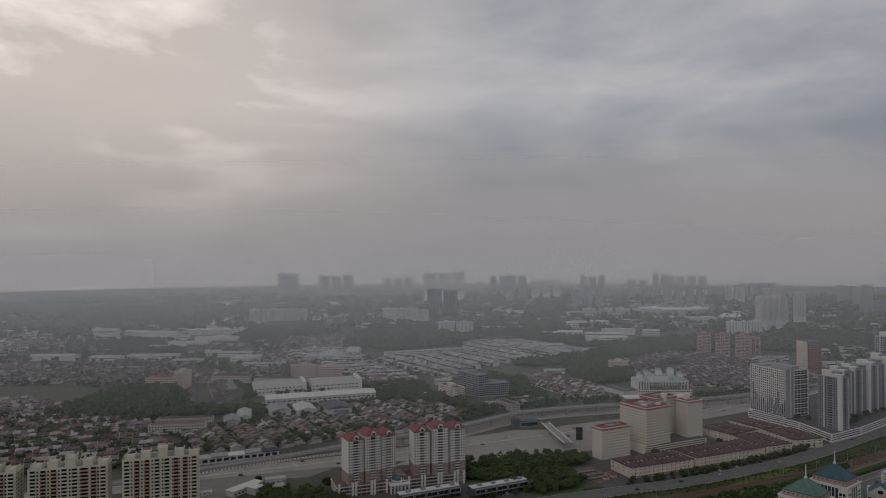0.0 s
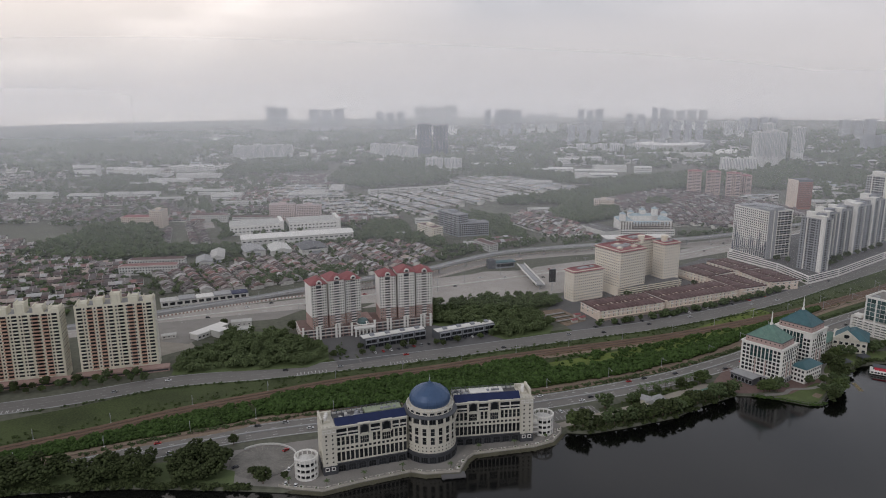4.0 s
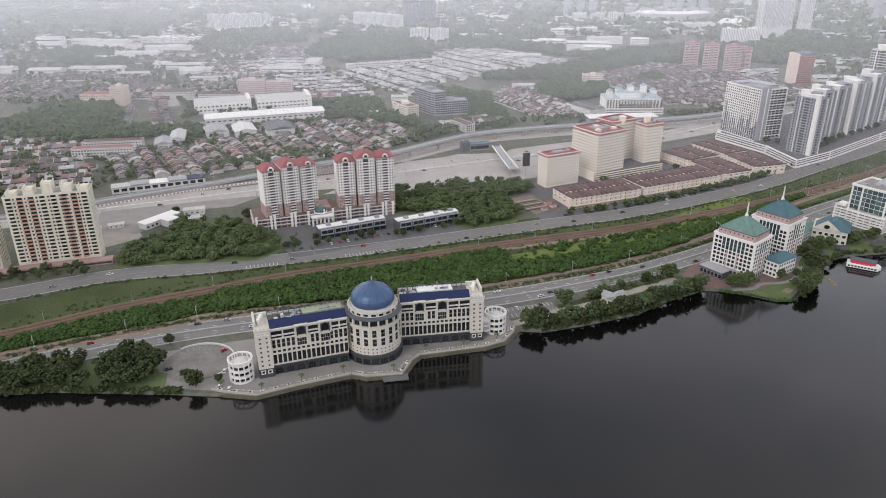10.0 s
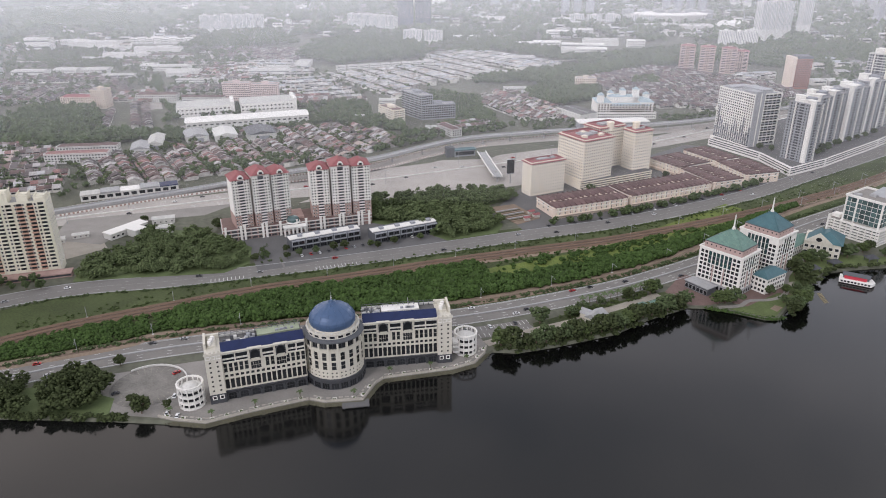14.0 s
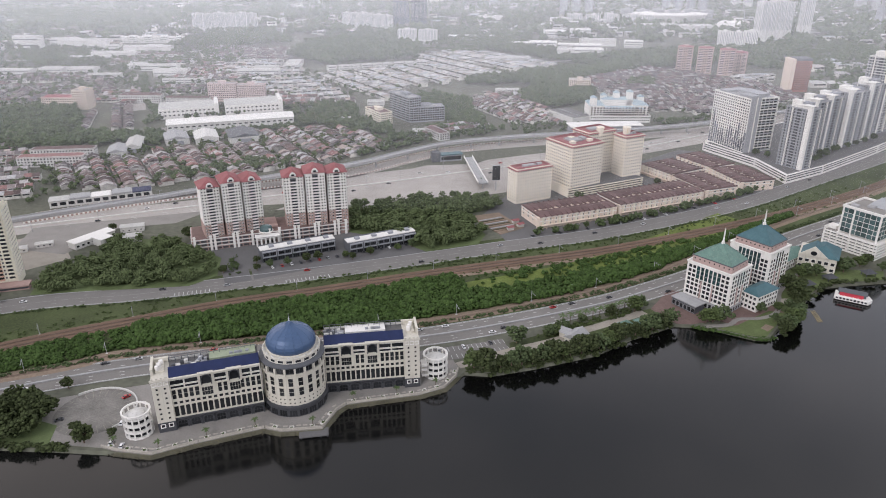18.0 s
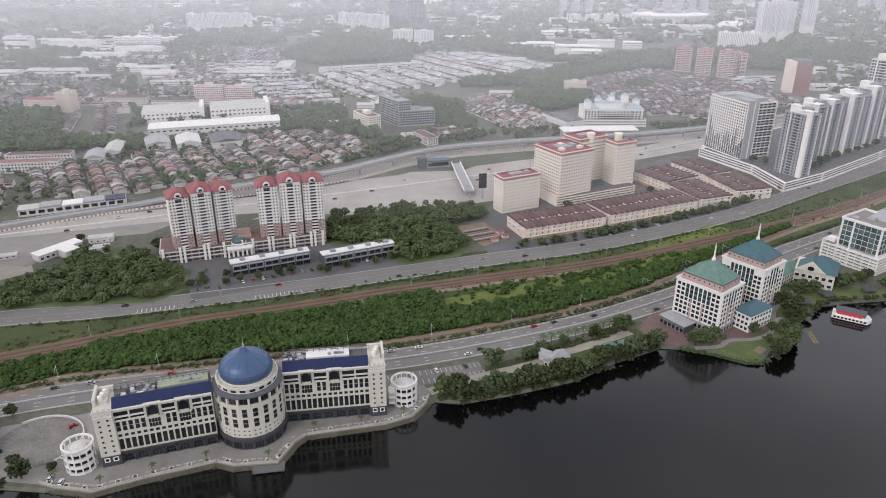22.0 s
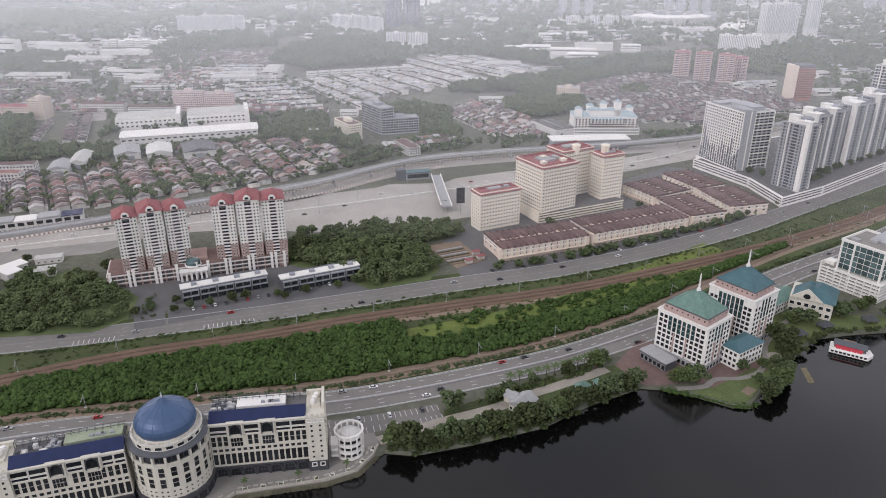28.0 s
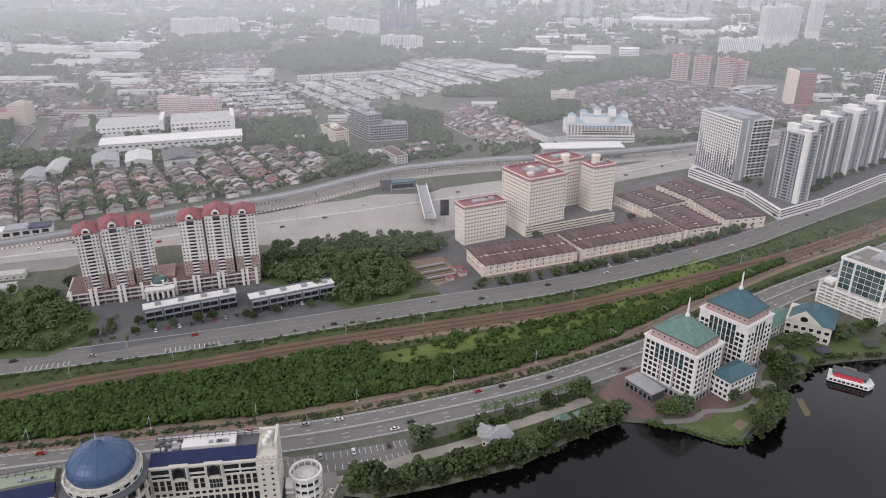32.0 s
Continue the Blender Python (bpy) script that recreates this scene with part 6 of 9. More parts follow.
# ---------------------------------------------------------------- green-roofed offices by the lake
def office(cx, cy, rz, w, d, h, roof, label):
    b = thing("office_block", cx, cy, rz, 0, label, "office building", "green-roofed offices")
    x0, x1, y0, y1 = -w / 2, w / 2, -d / 2, d / 2
    bm = bmesh.new()
    box(bm, x0, y0, 4.5, x1, y1, h)
    part("wall", bm, "white", b)
    bm = bmesh.new()
    box(bm, x0 - 0.3, y0 - 0.3, -0.3, x1 + 0.3, y1 + 0.3, 4.6)
    part("plinth", bm, "grey", b, "grey stone plinth")
    bm = bmesh.new()
    box(bm, x0 - 0.5, y0 - 0.5, h, x1 + 0.5, y0 + 0.5, h + 0.8)
    box(bm, x0 - 0.5, y1 - 0.5, h, x1 + 0.5, y1 + 0.5, h + 0.8)
    box(bm, x0 - 0.5, y0 + 0.5, h, x0 + 0.5, y1 - 0.5, h + 0.8)
    box(bm, x1 - 0.5, y0 + 0.5, h, x1 + 0.5, y1 - 0.5, h + 0.8)
    part("parapet", bm, "white", b)
    bm = bmesh.new()
    box(bm, x0 + 2.0, y0 + 2.0, h - 0.2, x1 - 2.0, y1 - 2.0, h + 4.3)
    attic = part("attic", bm, "pink", b, "recessed pink attic storey")
    nx, ny = 10, 7
    for face, n, L, m0 in (("f", nx, w, pose(x0, y0, 0)), ("r", ny, d, pose(x1, y0, 0, 0, 0, 90)), ("l", ny, d, pose(x0, y1, 0, 0, 0, -90))):
        for k, u in enumerate(spread(n, L, 1.0)):
            mid = 1 < k < n - 2
            for fl in range(7):
                z = 6.0 + fl * 3.05
                if mid and fl > 3:
                    continue
                part("window", window_mesh(2.1, 2.1, "white", "glass"), None, b, m=m0 @ pose(u, 0, z))
            if mid:
                part("tall_window", window_mesh(2.2, h - 19.0, "white", "teal_glass", 0, 2), None, b, "tall teal-glazed window", m0 @ pose(u, 0, 17.8))
            part("window", window_mesh(1.8, 2.6, "grey", "glass"), None, b, m=m0 @ pose(u, -0.3, 0.7))
        for k in range(n - 2):
            part("attic_window", window_mesh(0.9, 1.0, "pink", "glass"), None, attic, m=m0 @ pose(2.0 + (L - 4.0) * (k + 0.5) / (n - 2), 2.0, h + 2.2))
        for k in range(n + 1):
            bm = bmesh.new()
            box(bm, 1 + (L - 2) * k / n - 0.22, -0.35, 4.6, 1 + (L - 2) * k / n + 0.22, 0.02, h)
            part("rib", bm, "white", b, m=m0)
        for u in (L * 0.36, L * 0.64 - 0.7):
            bm = bmesh.new()
            box(bm, u, -0.6, 5.0, u + 0.7, 0.02, 17)
            part("pink_pier", bm, "pink", b, "dusty pink pier", m0)
    bm = bmesh.new()
    e = 2.3
    vs = [bm.verts.new(q) for q in ((x0 + e, y0 + e, h + 4.7), (x1 - e, y0 + e, h + 4.7), (x1 - e, y1 - e, h + 4.7), (x0 + e, y1 - e, h + 4.7), (-0.9, -0.9, h + 14.0), (0.9, -0.9, h + 14.0), (0.9, 0.9, h + 14.0), (-0.9, 0.9, h + 14.0))]
    for q in ((3, 2, 1, 0), (0, 1, 5, 4), (1, 2, 6, 5), (2, 3, 7, 6), (3, 0, 4, 7), (4, 5, 6, 7)):
        bm.faces.new([vs[i] for i in q])
    pyramid = part("roof", bm, roof, b, "steep pyramid metal roof")
    bm = bmesh.new()
    box(bm, x0 + e - 0.5, y0 + e - 0.5, h + 4.2, x1 - e + 0.5, y1 - e + 0.5, h + 4.72)
    part("eave", bm, "dark_grey", b)
    for sx, sy in ((x0 + e, y0 + e), (x1 - e, y0 + e), (x1 - e, y1 - e), (x0 + e, y1 - e)):
        bm = bmesh.new()
        p0, p1 = Vector((sx, sy, h + 4.75)), Vector((0.9 * (1 if sx > 0 else -1), 0.9 * (1 if sy > 0 else -1), h + 14.1))
        t = (p1 - p0).to_track_quat("Z", "Y").to_matrix().to_4x4()
        vs = box(bm, -0.16, -0.16, 0, 0.16, 0.16, (p1 - p0).length)
        bmesh.ops.transform(bm, matrix=Matrix.Translation(p0) @ t, verts=vs)
        part("hip_rib", bm, roof, pyramid)
    bm = bmesh.new()
    lathe(bm, [(1.3, h + 13.2), (1.1, h + 14.8), (0.55, h + 16.0), (0.42, h + 22.0), (0.2, h + 24.4)], 10)
    part("spire", bm, "white", pyramid, "pale slim roof spire")
    return b


office(215.0, 496.0, -47.5, 31.0, 24.0, 27.8, "green_roof", "white office block with a green pyramid roof and spire")
office(250.0, 522.5, -49.5, 29.0, 25.0, 31.0, "teal_roof", "white office block with a teal pyramid roof and spire")
low_wing = thing("office_wing", 242.2, 492.4, -53.6, 0, "white low office wing with a teal hipped roof", "office building")
bm = bmesh.new()
box(bm, -6, -11, -0.3, 6, 11, 11.5)
part("wall", bm, "white", low_wing)
bm = bmesh.new()
hip(bm, -6.8, -11.8, 6.8, 11.8, 11.5, 15, 6)
part("roof", bm, "teal_roof", low_wing)
for rz, ox, oy, n, L in ((0, -6, -11, 4, 12), (90, 6, -11, 7, 22), (-90, -6, 11, 7, 22)):
    windows(low_wing, window_mesh(1.7, 1.8), spread(n, L, 0.6), [1.4, 4.8, 8.2], rz=rz, ox=ox, oy=oy)

annex = thing("entrance_annex", 196.0, 487.5, -53.6, 0, "dark low entrance annex with a flat roof", "building")
bm = bmesh.new()
box(bm, -9, -5, -0.3, 9, 4, 5.2)
part("wall", bm, "dark_grey", annex)
bm = bmesh.new()
box(bm, -9.6, -5.6, 5.2, 9.6, 4.4, 5.8)
part("roof", bm, "grey", annex)
windows(annex, window_mesh(2.2, 2.8, "grey"), spread(6, 18), [0.8], ox=-9, oy=-5)

clock = thing("gabled_office", 291.5, 552.5, -29, 0, "cream gabled lakeside office with a teal roof and round window", "office building")
clock.scale = (1.6, 1.4, 1.22)
bm = bmesh.new()
box(bm, 0, 0, -0.3, 15.5, 17, 9.5)
part("wall", bm, "cream", clock)
bm = bmesh.new()
hip(bm, 3, -0.8, 16.4, 18, 9.5, 15, 6.5)
gable(bm, 0.6, -0.7, 11.6, 12, 9.4, 14.6, along="y")
part("roof", bm, "teal_roof", clock)
bm = bmesh.new()
vs = [bm.verts.new(q) for q in ((0, -0.3, 9.4), (12.2, -0.3, 9.4), (6.1, -0.3, 15.6), (0, -1.0, 9.4), (12.2, -1.0, 9.4), (6.1, -1.0, 15.6))]
for q in ((3, 4, 5), (2, 1, 0), (0, 1, 4, 3), (1, 2, 5, 4), (2, 0, 3, 5)):
    bm.faces.new([vs[i] for i in q])
part("gable_wall", bm, "cream", clock)
bm = bmesh.new()
lathe(bm, [(0.01, 0), (1.3, 0), (1.3, 0.2), (0.01, 0.2)], 20)
part("round_window", bm, "glass", clock, m=pose(6.1, -1.0, 11.4, 90))
windows(clock, window_mesh(1.5, 1.8), spread(6, 15.5), [1.4, 5.2])
windows(clock, window_mesh(1.5, 1.8), spread(6, 17), [1.4, 5.2], rz=90, ox=15.5)
linkb = thing("office_link", 279.0, 544.0, 40, 0, "low pale office link with a green roof", "office building")
bm = bmesh.new()
box(bm, 0, 0, -0.3, 32, 12, 7.5)
part("wall", bm, "white", linkb)
bm = bmesh.new()
hip(bm, -0.6, -0.6, 32.6, 12.6, 7.5, 11.5, 5)
part("roof", bm, "green_roof", linkb)
windows(linkb, window_mesh(1.6, 1.8), spread(10, 32), [1.4, 4.6])

# glazed office with white decks
gl = thing("glazed_office", 337.8, 593.0, -54, 0, "white framed glazed office over open white parking decks", "office building")
GW, GD, GH = 29.0, 30.0, 33.5
bm = bmesh.new()
box(bm, 0, 0, 14, GW, GD, GH)
part("core", bm, "white", gl)
for m0, L in ((pose(0, 0, 0), GW), (pose(GW, 0, 0, 0, 0, 90), GD)):
    for k in range(5):
        for j in range(7):
            part("curtain_pane", window_mesh(round(L / 7 - 0.25, 2), 3.5, "white", "sea_glass", 0, 0, 0.12, 0.1), None, gl, m=m0 @ pose(L * (j + 0.5) / 7, 0, 14.2 + 3.86 * k))
bm = bmesh.new()
for u, v in ((0.6, -0.2), (9, -0.2), (GW - 0.6, -0.2), (GW + 0.2, GD - 0.6), (GW + 0.2, 14)):
    box(bm, u - 0.55, v - 0.55, 0, u + 0.55, v + 0.55, GH + 1.6)
part("column_frame", bm, "white", gl, "white column frame")
bm = bmesh.new()
for x0, y0, x1, y1 in ((-0.6, -0.8, GW + 0.8, 0.3), (-0.6, GD - 0.3, GW + 0.8, GD + 0.6), (-0.6, 0.3, 0.3, GD - 0.3), (GW - 0.3, 0.3, GW + 0.8, GD - 0.3)):
    box(bm, x0, y0, GH, x1, y1, GH + 1.7)
part("parapet", bm, "white", gl)
bm = bmesh.new()
box(bm, 0.3, 0.3, GH, GW - 0.3, GD - 0.3, GH + 0.2)
part("roof", bm, "paving", gl)
bm = bmesh.new()
hip(bm, 9, 17, 23, 29, GH + 0.2, GH + 7.0, 6)
part("roof_pyramid", bm, "steel", gl, "pale roof pyramid")
for k in range(6):
    bm = bmesh.new()
    box(bm, -9, -2.5, k * 2.35 - 0.1, GW + 2.5, GD + 2, k * 2.35 + 0.95)
    part("parking_deck", bm, "white", gl, "white parking deck")
bm = bmesh.new()
box(bm, -7, -0.6, 0, GW + 0.6, GD, 12)
part("deck_core", bm, "dark", gl)
for u in (-8.7, -4, 1, 6, 11, 16, 21, 26, GW + 2.2):
    bm = bmesh.new()
    box(bm, u - 0.35, -2.75, 0, u + 0.35, -2.5, 13.4)
    part("deck_post", bm, "white", gl)
bm = bmesh.new()
box(bm, -9.6, -3.0, 0, -9.0, 9, 15.5)
box(bm, -9.0, 2, 13, -3, 9, 15.5)
part("stair_tower", bm, "white", gl)
for k, v in enumerate((4, 12, 20)):
    bm = bmesh.new()
    box(bm, 3 + 8 * k, v, GH + 0.2, 8 + 8 * k, v + 4, GH + 1.9)
    part("roof_unit", bm, "grey", gl)
bm = bmesh.new()
box(bm, -8.6, -2.1, 12.66, -0.8, GD + 1.6, 12.8)
part("deck_top", bm, "paving", gl)

# moored house boat and its small rafts
boat = thing("house_boat", 309.0, 505.0, -29, -1.5, "moored white house boat with red panels and a grey roof", "boat")
bm = bmesh.new()
prism(bm, [(-10, -4.4), (9.5, -4.4), (11.5, 0), (9.5, 4.6), (-10, 4.6)], -0.5, 0.6)
part("hull", bm, "hull", boat, "dark hull")
bm = bmesh.new()
prism(bm, [(-10.3, -4.8), (9.8, -4.8), (11.9, 0), (9.8, 5.0), (-10.3, 5.0)], 0.6, 2.9)
deck_house = part("lower_deck", bm, "white", boat)
for k in range(9):
    bm = bmesh.new()
    box(bm, -9.2 + 2.1 * k, -4.86, 1.2, -7.8 + 2.1 * k, -4.78, 2.4)
    part("deck_window", bm, "glass", deck_house)
bm = bmesh.new()
box(bm, -8.6, -3.8, 2.9, 8.0, 4.4, 3.3)
part("upper_floor", bm, "white", boat)
bm = bmesh.new()
vs = [bm.verts.new(q) for q in ((-7.5, -3.6, 3.3), (6.5, -3.6, 3.3), (6.5, -1.6, 5.6), (-7.5, -1.6, 5.6))]
bm.faces.new(vs)
ex = bmesh.ops.extrude_face_region(bm, geom=bm.faces[:])
bmesh.ops.translate(bm, vec=(0, 0.25, 0), verts=[v for v in ex["geom"] if isinstance(v, bmesh.types.BMVert)])
red = part("awning", bm, "boat_red", boat, "sloping red side awning")
for k in range(6):
    bm = bmesh.new()
    box(bm, -7.4 + 2.7 * k, -3.75, 3.3, -7.2 + 2.7 * k, -3.6, 3.9)
    part("rail_post", bm, "white", boat)
bm = bmesh.new()
gable(bm, -8.4, -2.2, 8.2, 4.6, 5.4, 6.9, along="x", over=0.4)
box(bm, -8.2, -2.0, 3.3, 8.0, 4.4, 5.4)
part("roof", bm, "dark_grey", boat, "dark grey sheet roof")
bm = bmesh.new()
box(bm, -4, 5.0, 0.4, 3, 15.5, 0.8)
part("gangway", bm, "dirt", boat, "brown timber gangway")
raft = thing("raft", 275.6, 480.5, 84, -1.5, "narrow raft of yellow bamboo poles on the lake", "raft")
for j in range(4):
    bm = bmesh.new()
    lathe(bm, [(0.01, -7.6), (0.16, -7.6), (0.14, 7.4), (0.01, 7.4)], 7)
    part("pole", bm, "bamboo", raft, m=pose(0.3 * j, 1.35 - 0.9 * j, 0.08, 0, 90, 0))

# plaza and lawn beside the offices
bm = bmesh.new()
prism(bm, [(171, 483), (183, 464.5), (193, 464.5), (210, 470), (222, 462), (232, 470), (250, 476), (262, 488), (250, 500), (205, 505), (190, 512)], -0.8, 0.14)
solid("plaza", bm, "plaza", "red-brown paved plaza by the offices", "pavement", kind="structure")
bm = bmesh.new()
prism(bm, [(207, 459.5), (225, 451), (233, 451), (241, 461), (257, 481), (247, 484), (232, 473), (220, 464)], -0.8, 0.22)
solid("lawn", bm, "lawn", "worn green lakeside lawn", "grass", kind="structure")
bm = bmesh.new()
prism(bm, [(236, 457), (242, 463), (238, 466), (233, 461)], 0.0, 0.27)
solid("bare_patch", bm, "dirt", "bare sandy patch in the lawn", "soil", kind="structure")
bm = bmesh.new()
prism(bm, [(256, 480), (267, 491), (279, 505), (297, 523), (318, 529), (345, 534), (352, 548), (318, 551), (300, 560), (276, 540), (262, 512), (250, 496)], -0.6, 0.2)
solid("lakeside_lawn", bm, "lawn", "green lakeside lawn behind the boat", "grass", kind="structure")
for x, y, rz in ((286, 520.5, 20), (306, 531.5, 20), (337, 540, 10)):
    hut = thing("dark_shelter", x, y, rz, 0.2, "dark-roofed lakeside shelter on the lawn", "shelter", "dark lakeside shelters")
    bm = bmesh.new()
    for u, v in ((-3.4, -2.6), (3.4, -2.6), (3.4, 2.6), (-3.4, 2.6)):
        box(bm, u - 0.2, v - 0.2, -0.3, u + 0.2, v + 0.2, 2.8)
    part("post_frame", bm, "dark_grey", hut)
    bm = bmesh.new()
    hip(bm, -4.6, -3.8, 4.6, 3.8, 2.8, 5.2, 3.5)
    part("roof", bm, "dark", hut)
bm = bmesh.new()
prism(bm, [(53, 407), (66, 405.6), (92, 414.4), (127.6, 429.5), (152.2, 448.6), (181, 465.4), (183, 470), (172, 484), (128, 464), (100, 449), (78, 437), (78, 431), (50, 414)], -0.5, 0.13)
solid("shore_grass", bm, "grass", "rough grass below the lakeside trees", "grass", kind="structure")
path = smooth_line([(48, 411), (63, 419.4), (80, 428.6), (97.6, 436.8), (110, 443.6), (123.5, 453.2), (134, 459.2), (156, 472.4), (166, 479)], 4)
bm = bmesh.new()
ribbon(bm, path, -3.2, 3.2, 0.2, thick=0.4)
solid("lakeside_path", bm, "sand", "pale sandy lakeside path", "pavement", kind="structure")
walkway = smooth_line([(200, 462), (208, 463), (216, 465), (223.4, 471.8), (237, 473.5), (249, 480), (257.3, 493.6), (262.8, 509), (275, 526), (287, 539.3), (301, 548)], 3)
bm = bmesh.new()
ribbon(bm, walkway, -1.6, 1.6, 0.3, thick=0.5)
solid("garden_path", bm, "paving", "pale winding garden path", "pavement", kind="structure")
bm = bmesh.new()
lathe(bm, [(4.2, 0.0), (4.2, 0.7), (3.7, 0.7), (3.6, 0.4), (0.01, 0.4)], 20)
solid("round_planter", bm, "sand", "round pale garden planter by the path", "planter", m=pose(263.5, 496.5, 0.1))
kiosk = thing("lakeside_house", 110.5, 439.0, -38, 0, "small cream lakeside house with grey gabled roofs", "house")
bm = bmesh.new()
box(bm, 0, 0, -0.3, 9, 12, 4.2)
box(bm, -6, 4, -0.3, 0, 11, 3.4)
part("wall", bm, "cream", kiosk)
bm = bmesh.new()
gable(bm, 0, 0, 9, 12, 4.2, 7.4, along="y", over=0.7)
part("roof", bm, "grey", kiosk)
bm = bmesh.new()
gable(bm, -6.4, 4, 0, 11, 3.4, 5.8, along="x", over=0.5)
part("side_roof", bm, "grey", kiosk)
windows(kiosk, window_mesh(1.4, 1.6), spread(3, 9), [1.0])
for x, y, rz in ((150, 459, 32), (160, 463, 32), (170.2, 467.5, 30)):
    hut = thing("shelter", x, y, rz, 0, "small lakeside shelter with a grey-green roof", "shelter", "lakeside shelters")
    bm = bmesh.new()
    for u, v in ((-3, -2), (3, -2), (3, 2), (-3, 2)):
        box(bm, u - 0.15, v - 0.15, -0.2, u + 0.15, v + 0.15, 2.8)
    part("post_frame", bm, "offwhite", hut)
    bm = bmesh.new()
    hip(bm, -4, -3, 4, 3, 2.8, 4.6, 2.5)
    part("roof", bm, "green_roof", hut)


# ---------------------------------------------------------------- greenery along the lake and the railway
def near_distance(line, p):
    return min((q - p).length for q in line)


def belt(name, line, x0, x1, lo, hi, n, size, tall, mat, label, seed, per_tree=9, toward=None):
    """Scrub or hedge along a plan line; hi is metres, or a share of the way to another line."""
    rng = np.random.default_rng(seed)
    use = [i for i, p in enumerate(line[:-1]) if x0 <= p.x <= x1]
    cs = []
    while len(cs) < n:
        i = use[int(rng.integers(len(use)))]
        p, q = line[i], line[i + 1]
        t = (q - p).normalized()
        far = hi * near_distance(toward, p) if toward else hi
        c = p + (q - p) * float(rng.uniform()) + Vector((-t.y, t.x, 0)) * float(lo + (far - lo) * rng.uniform())
        cs.append((c.x, c.y))
    p = np.array(cs)
    r, h = rng.uniform(*size, n) / 2, rng.uniform(*tall, n)
    u = rng.normal(size=(n, per_tree, 3))
    u /= np.linalg.norm(u, axis=-1, keepdims=True)
    c = np.stack([p[:, None, 0] + u[..., 0] * r[:, None] * 0.8, p[:, None, 1] + u[..., 1] * r[:, None] * 0.8, h[:, None] * (0.55 + 0.35 * u[..., 2])], -1)
    v, f = clumps(rng, c.reshape(-1, 3), np.repeat(r, per_tree) * rng.uniform(0.26, 0.55, n * per_tree), lite=True)
    return tagged(new(name, np_mesh([mat], v, f)), label, "shrubs", kind="stuff")


belt("scrub", RAIL_S, -430, -150, 7, 0.80, 2300, (2.0, 5.0), (1.0, 3.0), "leaf_lush", "low dull scrub between the railway tracks", 20, 9, RAIL_N)
belt("scrub", RAIL_S, -150, 60, 7, 0.84, 2300, (2.6, 7.0), (1.8, 5.0), "leaf_lush", "dense green scrub between the railway tracks", 21, 15, RAIL_N)
belt("scrub", RAIL_S, 60, 330, 6, 0.44, 1300, (2.4, 7.0), (1.6, 4.8), "leaf_lush", "dense green scrub between the railway tracks", 22, 15, RAIL_N)
belt("scrub", RAIL_S, 60, 240, 22, 0.80, 170, (2.2, 5.0), (1.0, 3.0), "leaf_lush", "scattered bushes in the rough grass", 27, 12, RAIL_N)
belt("hedge", HIGHWAY, -430, 420, 12.0, 15.0, 900, (1.6, 3.2), (1.0, 2.6), "leaf_dark", "dark green hedge beside the lakeside road", 23, 7)
belt("hedge", ROAD_N, -330, 420, -14.0, -12.0, 640, (1.2, 2.4), (0.8, 1.6), "leaf_dark", "dark clipped hedge beside the town road", 24, 7)
belt("street_trees", ROAD_N, 95, 345, 13, 17.5, 70, (3.4, 6.0), (4.6, 7.4), "leaf_dark", "dark rounded street trees before the shop rows", 28, 22)
belt("weeds", RAIL_N, -330, 420, -12, -6, 420, (1.0, 2.6), (0.4, 1.2), "leaf", "low weeds beside the railway", 25, 6)
belt("weeds", RAIL_N, -330, 420, 7, 20, 500, (1.0, 3.0), (0.4, 1.4), "leaf", "low weeds beside the railway", 26, 6)
wood("shore_wood", [(-330, 318), (-201, 336), (-150, 337), (-150, 352), (-162, 366), (-190, 368), (-216, 352), (-340, 336)], 105, (8, 15), (7, 14), "leaf_shore", "dense olive-green lakeside trees", 31, 120, clump=0.14)
for poly in ([(-242, 485), (-200, 493), (-140, 503), (-126, 520), (-133, 550), (-178, 582), (-231, 586), (-231, 545), (-249, 512)], [(-55, 610), (-6, 591), (20, 569), (60, 586), (66, 606), (46, 648), (72, 668), (16, 679), (-46, 652)], [(-330, 314), (-204, 333.5), (-143, 334), (-147, 349), (-178, 359), (-216, 355), (-340, 333)]):
    bm = bmesh.new()
    prism(bm, poly, -0.5, 0.3)
    solid("undergrowth", bm, "leaf_wood", "dark undergrowth below the trees", "undergrowth", kind="structure")
wood("wood", [(-240, 487), (-200, 495), (-142, 505), (-130, 520), (-135, 548), (-178, 578), (-228, 582), (-228, 545), (-246, 512)], 260, (5, 9), (5, 10), "leaf_wood", "dense dark wood beside the town road", 32, 60, clump=0.185)
wood("wood", [(-56, 616), (-6, 594), (18, 572), (58, 588), (68, 606), (46, 646), (74, 664), (90, 676), (60, 690), (16, 686), (-50, 662)], 400, (5, 10), (6, 12), "leaf_wood", "dense green wood between the towers and shops", 33, 60, clump=0.185)
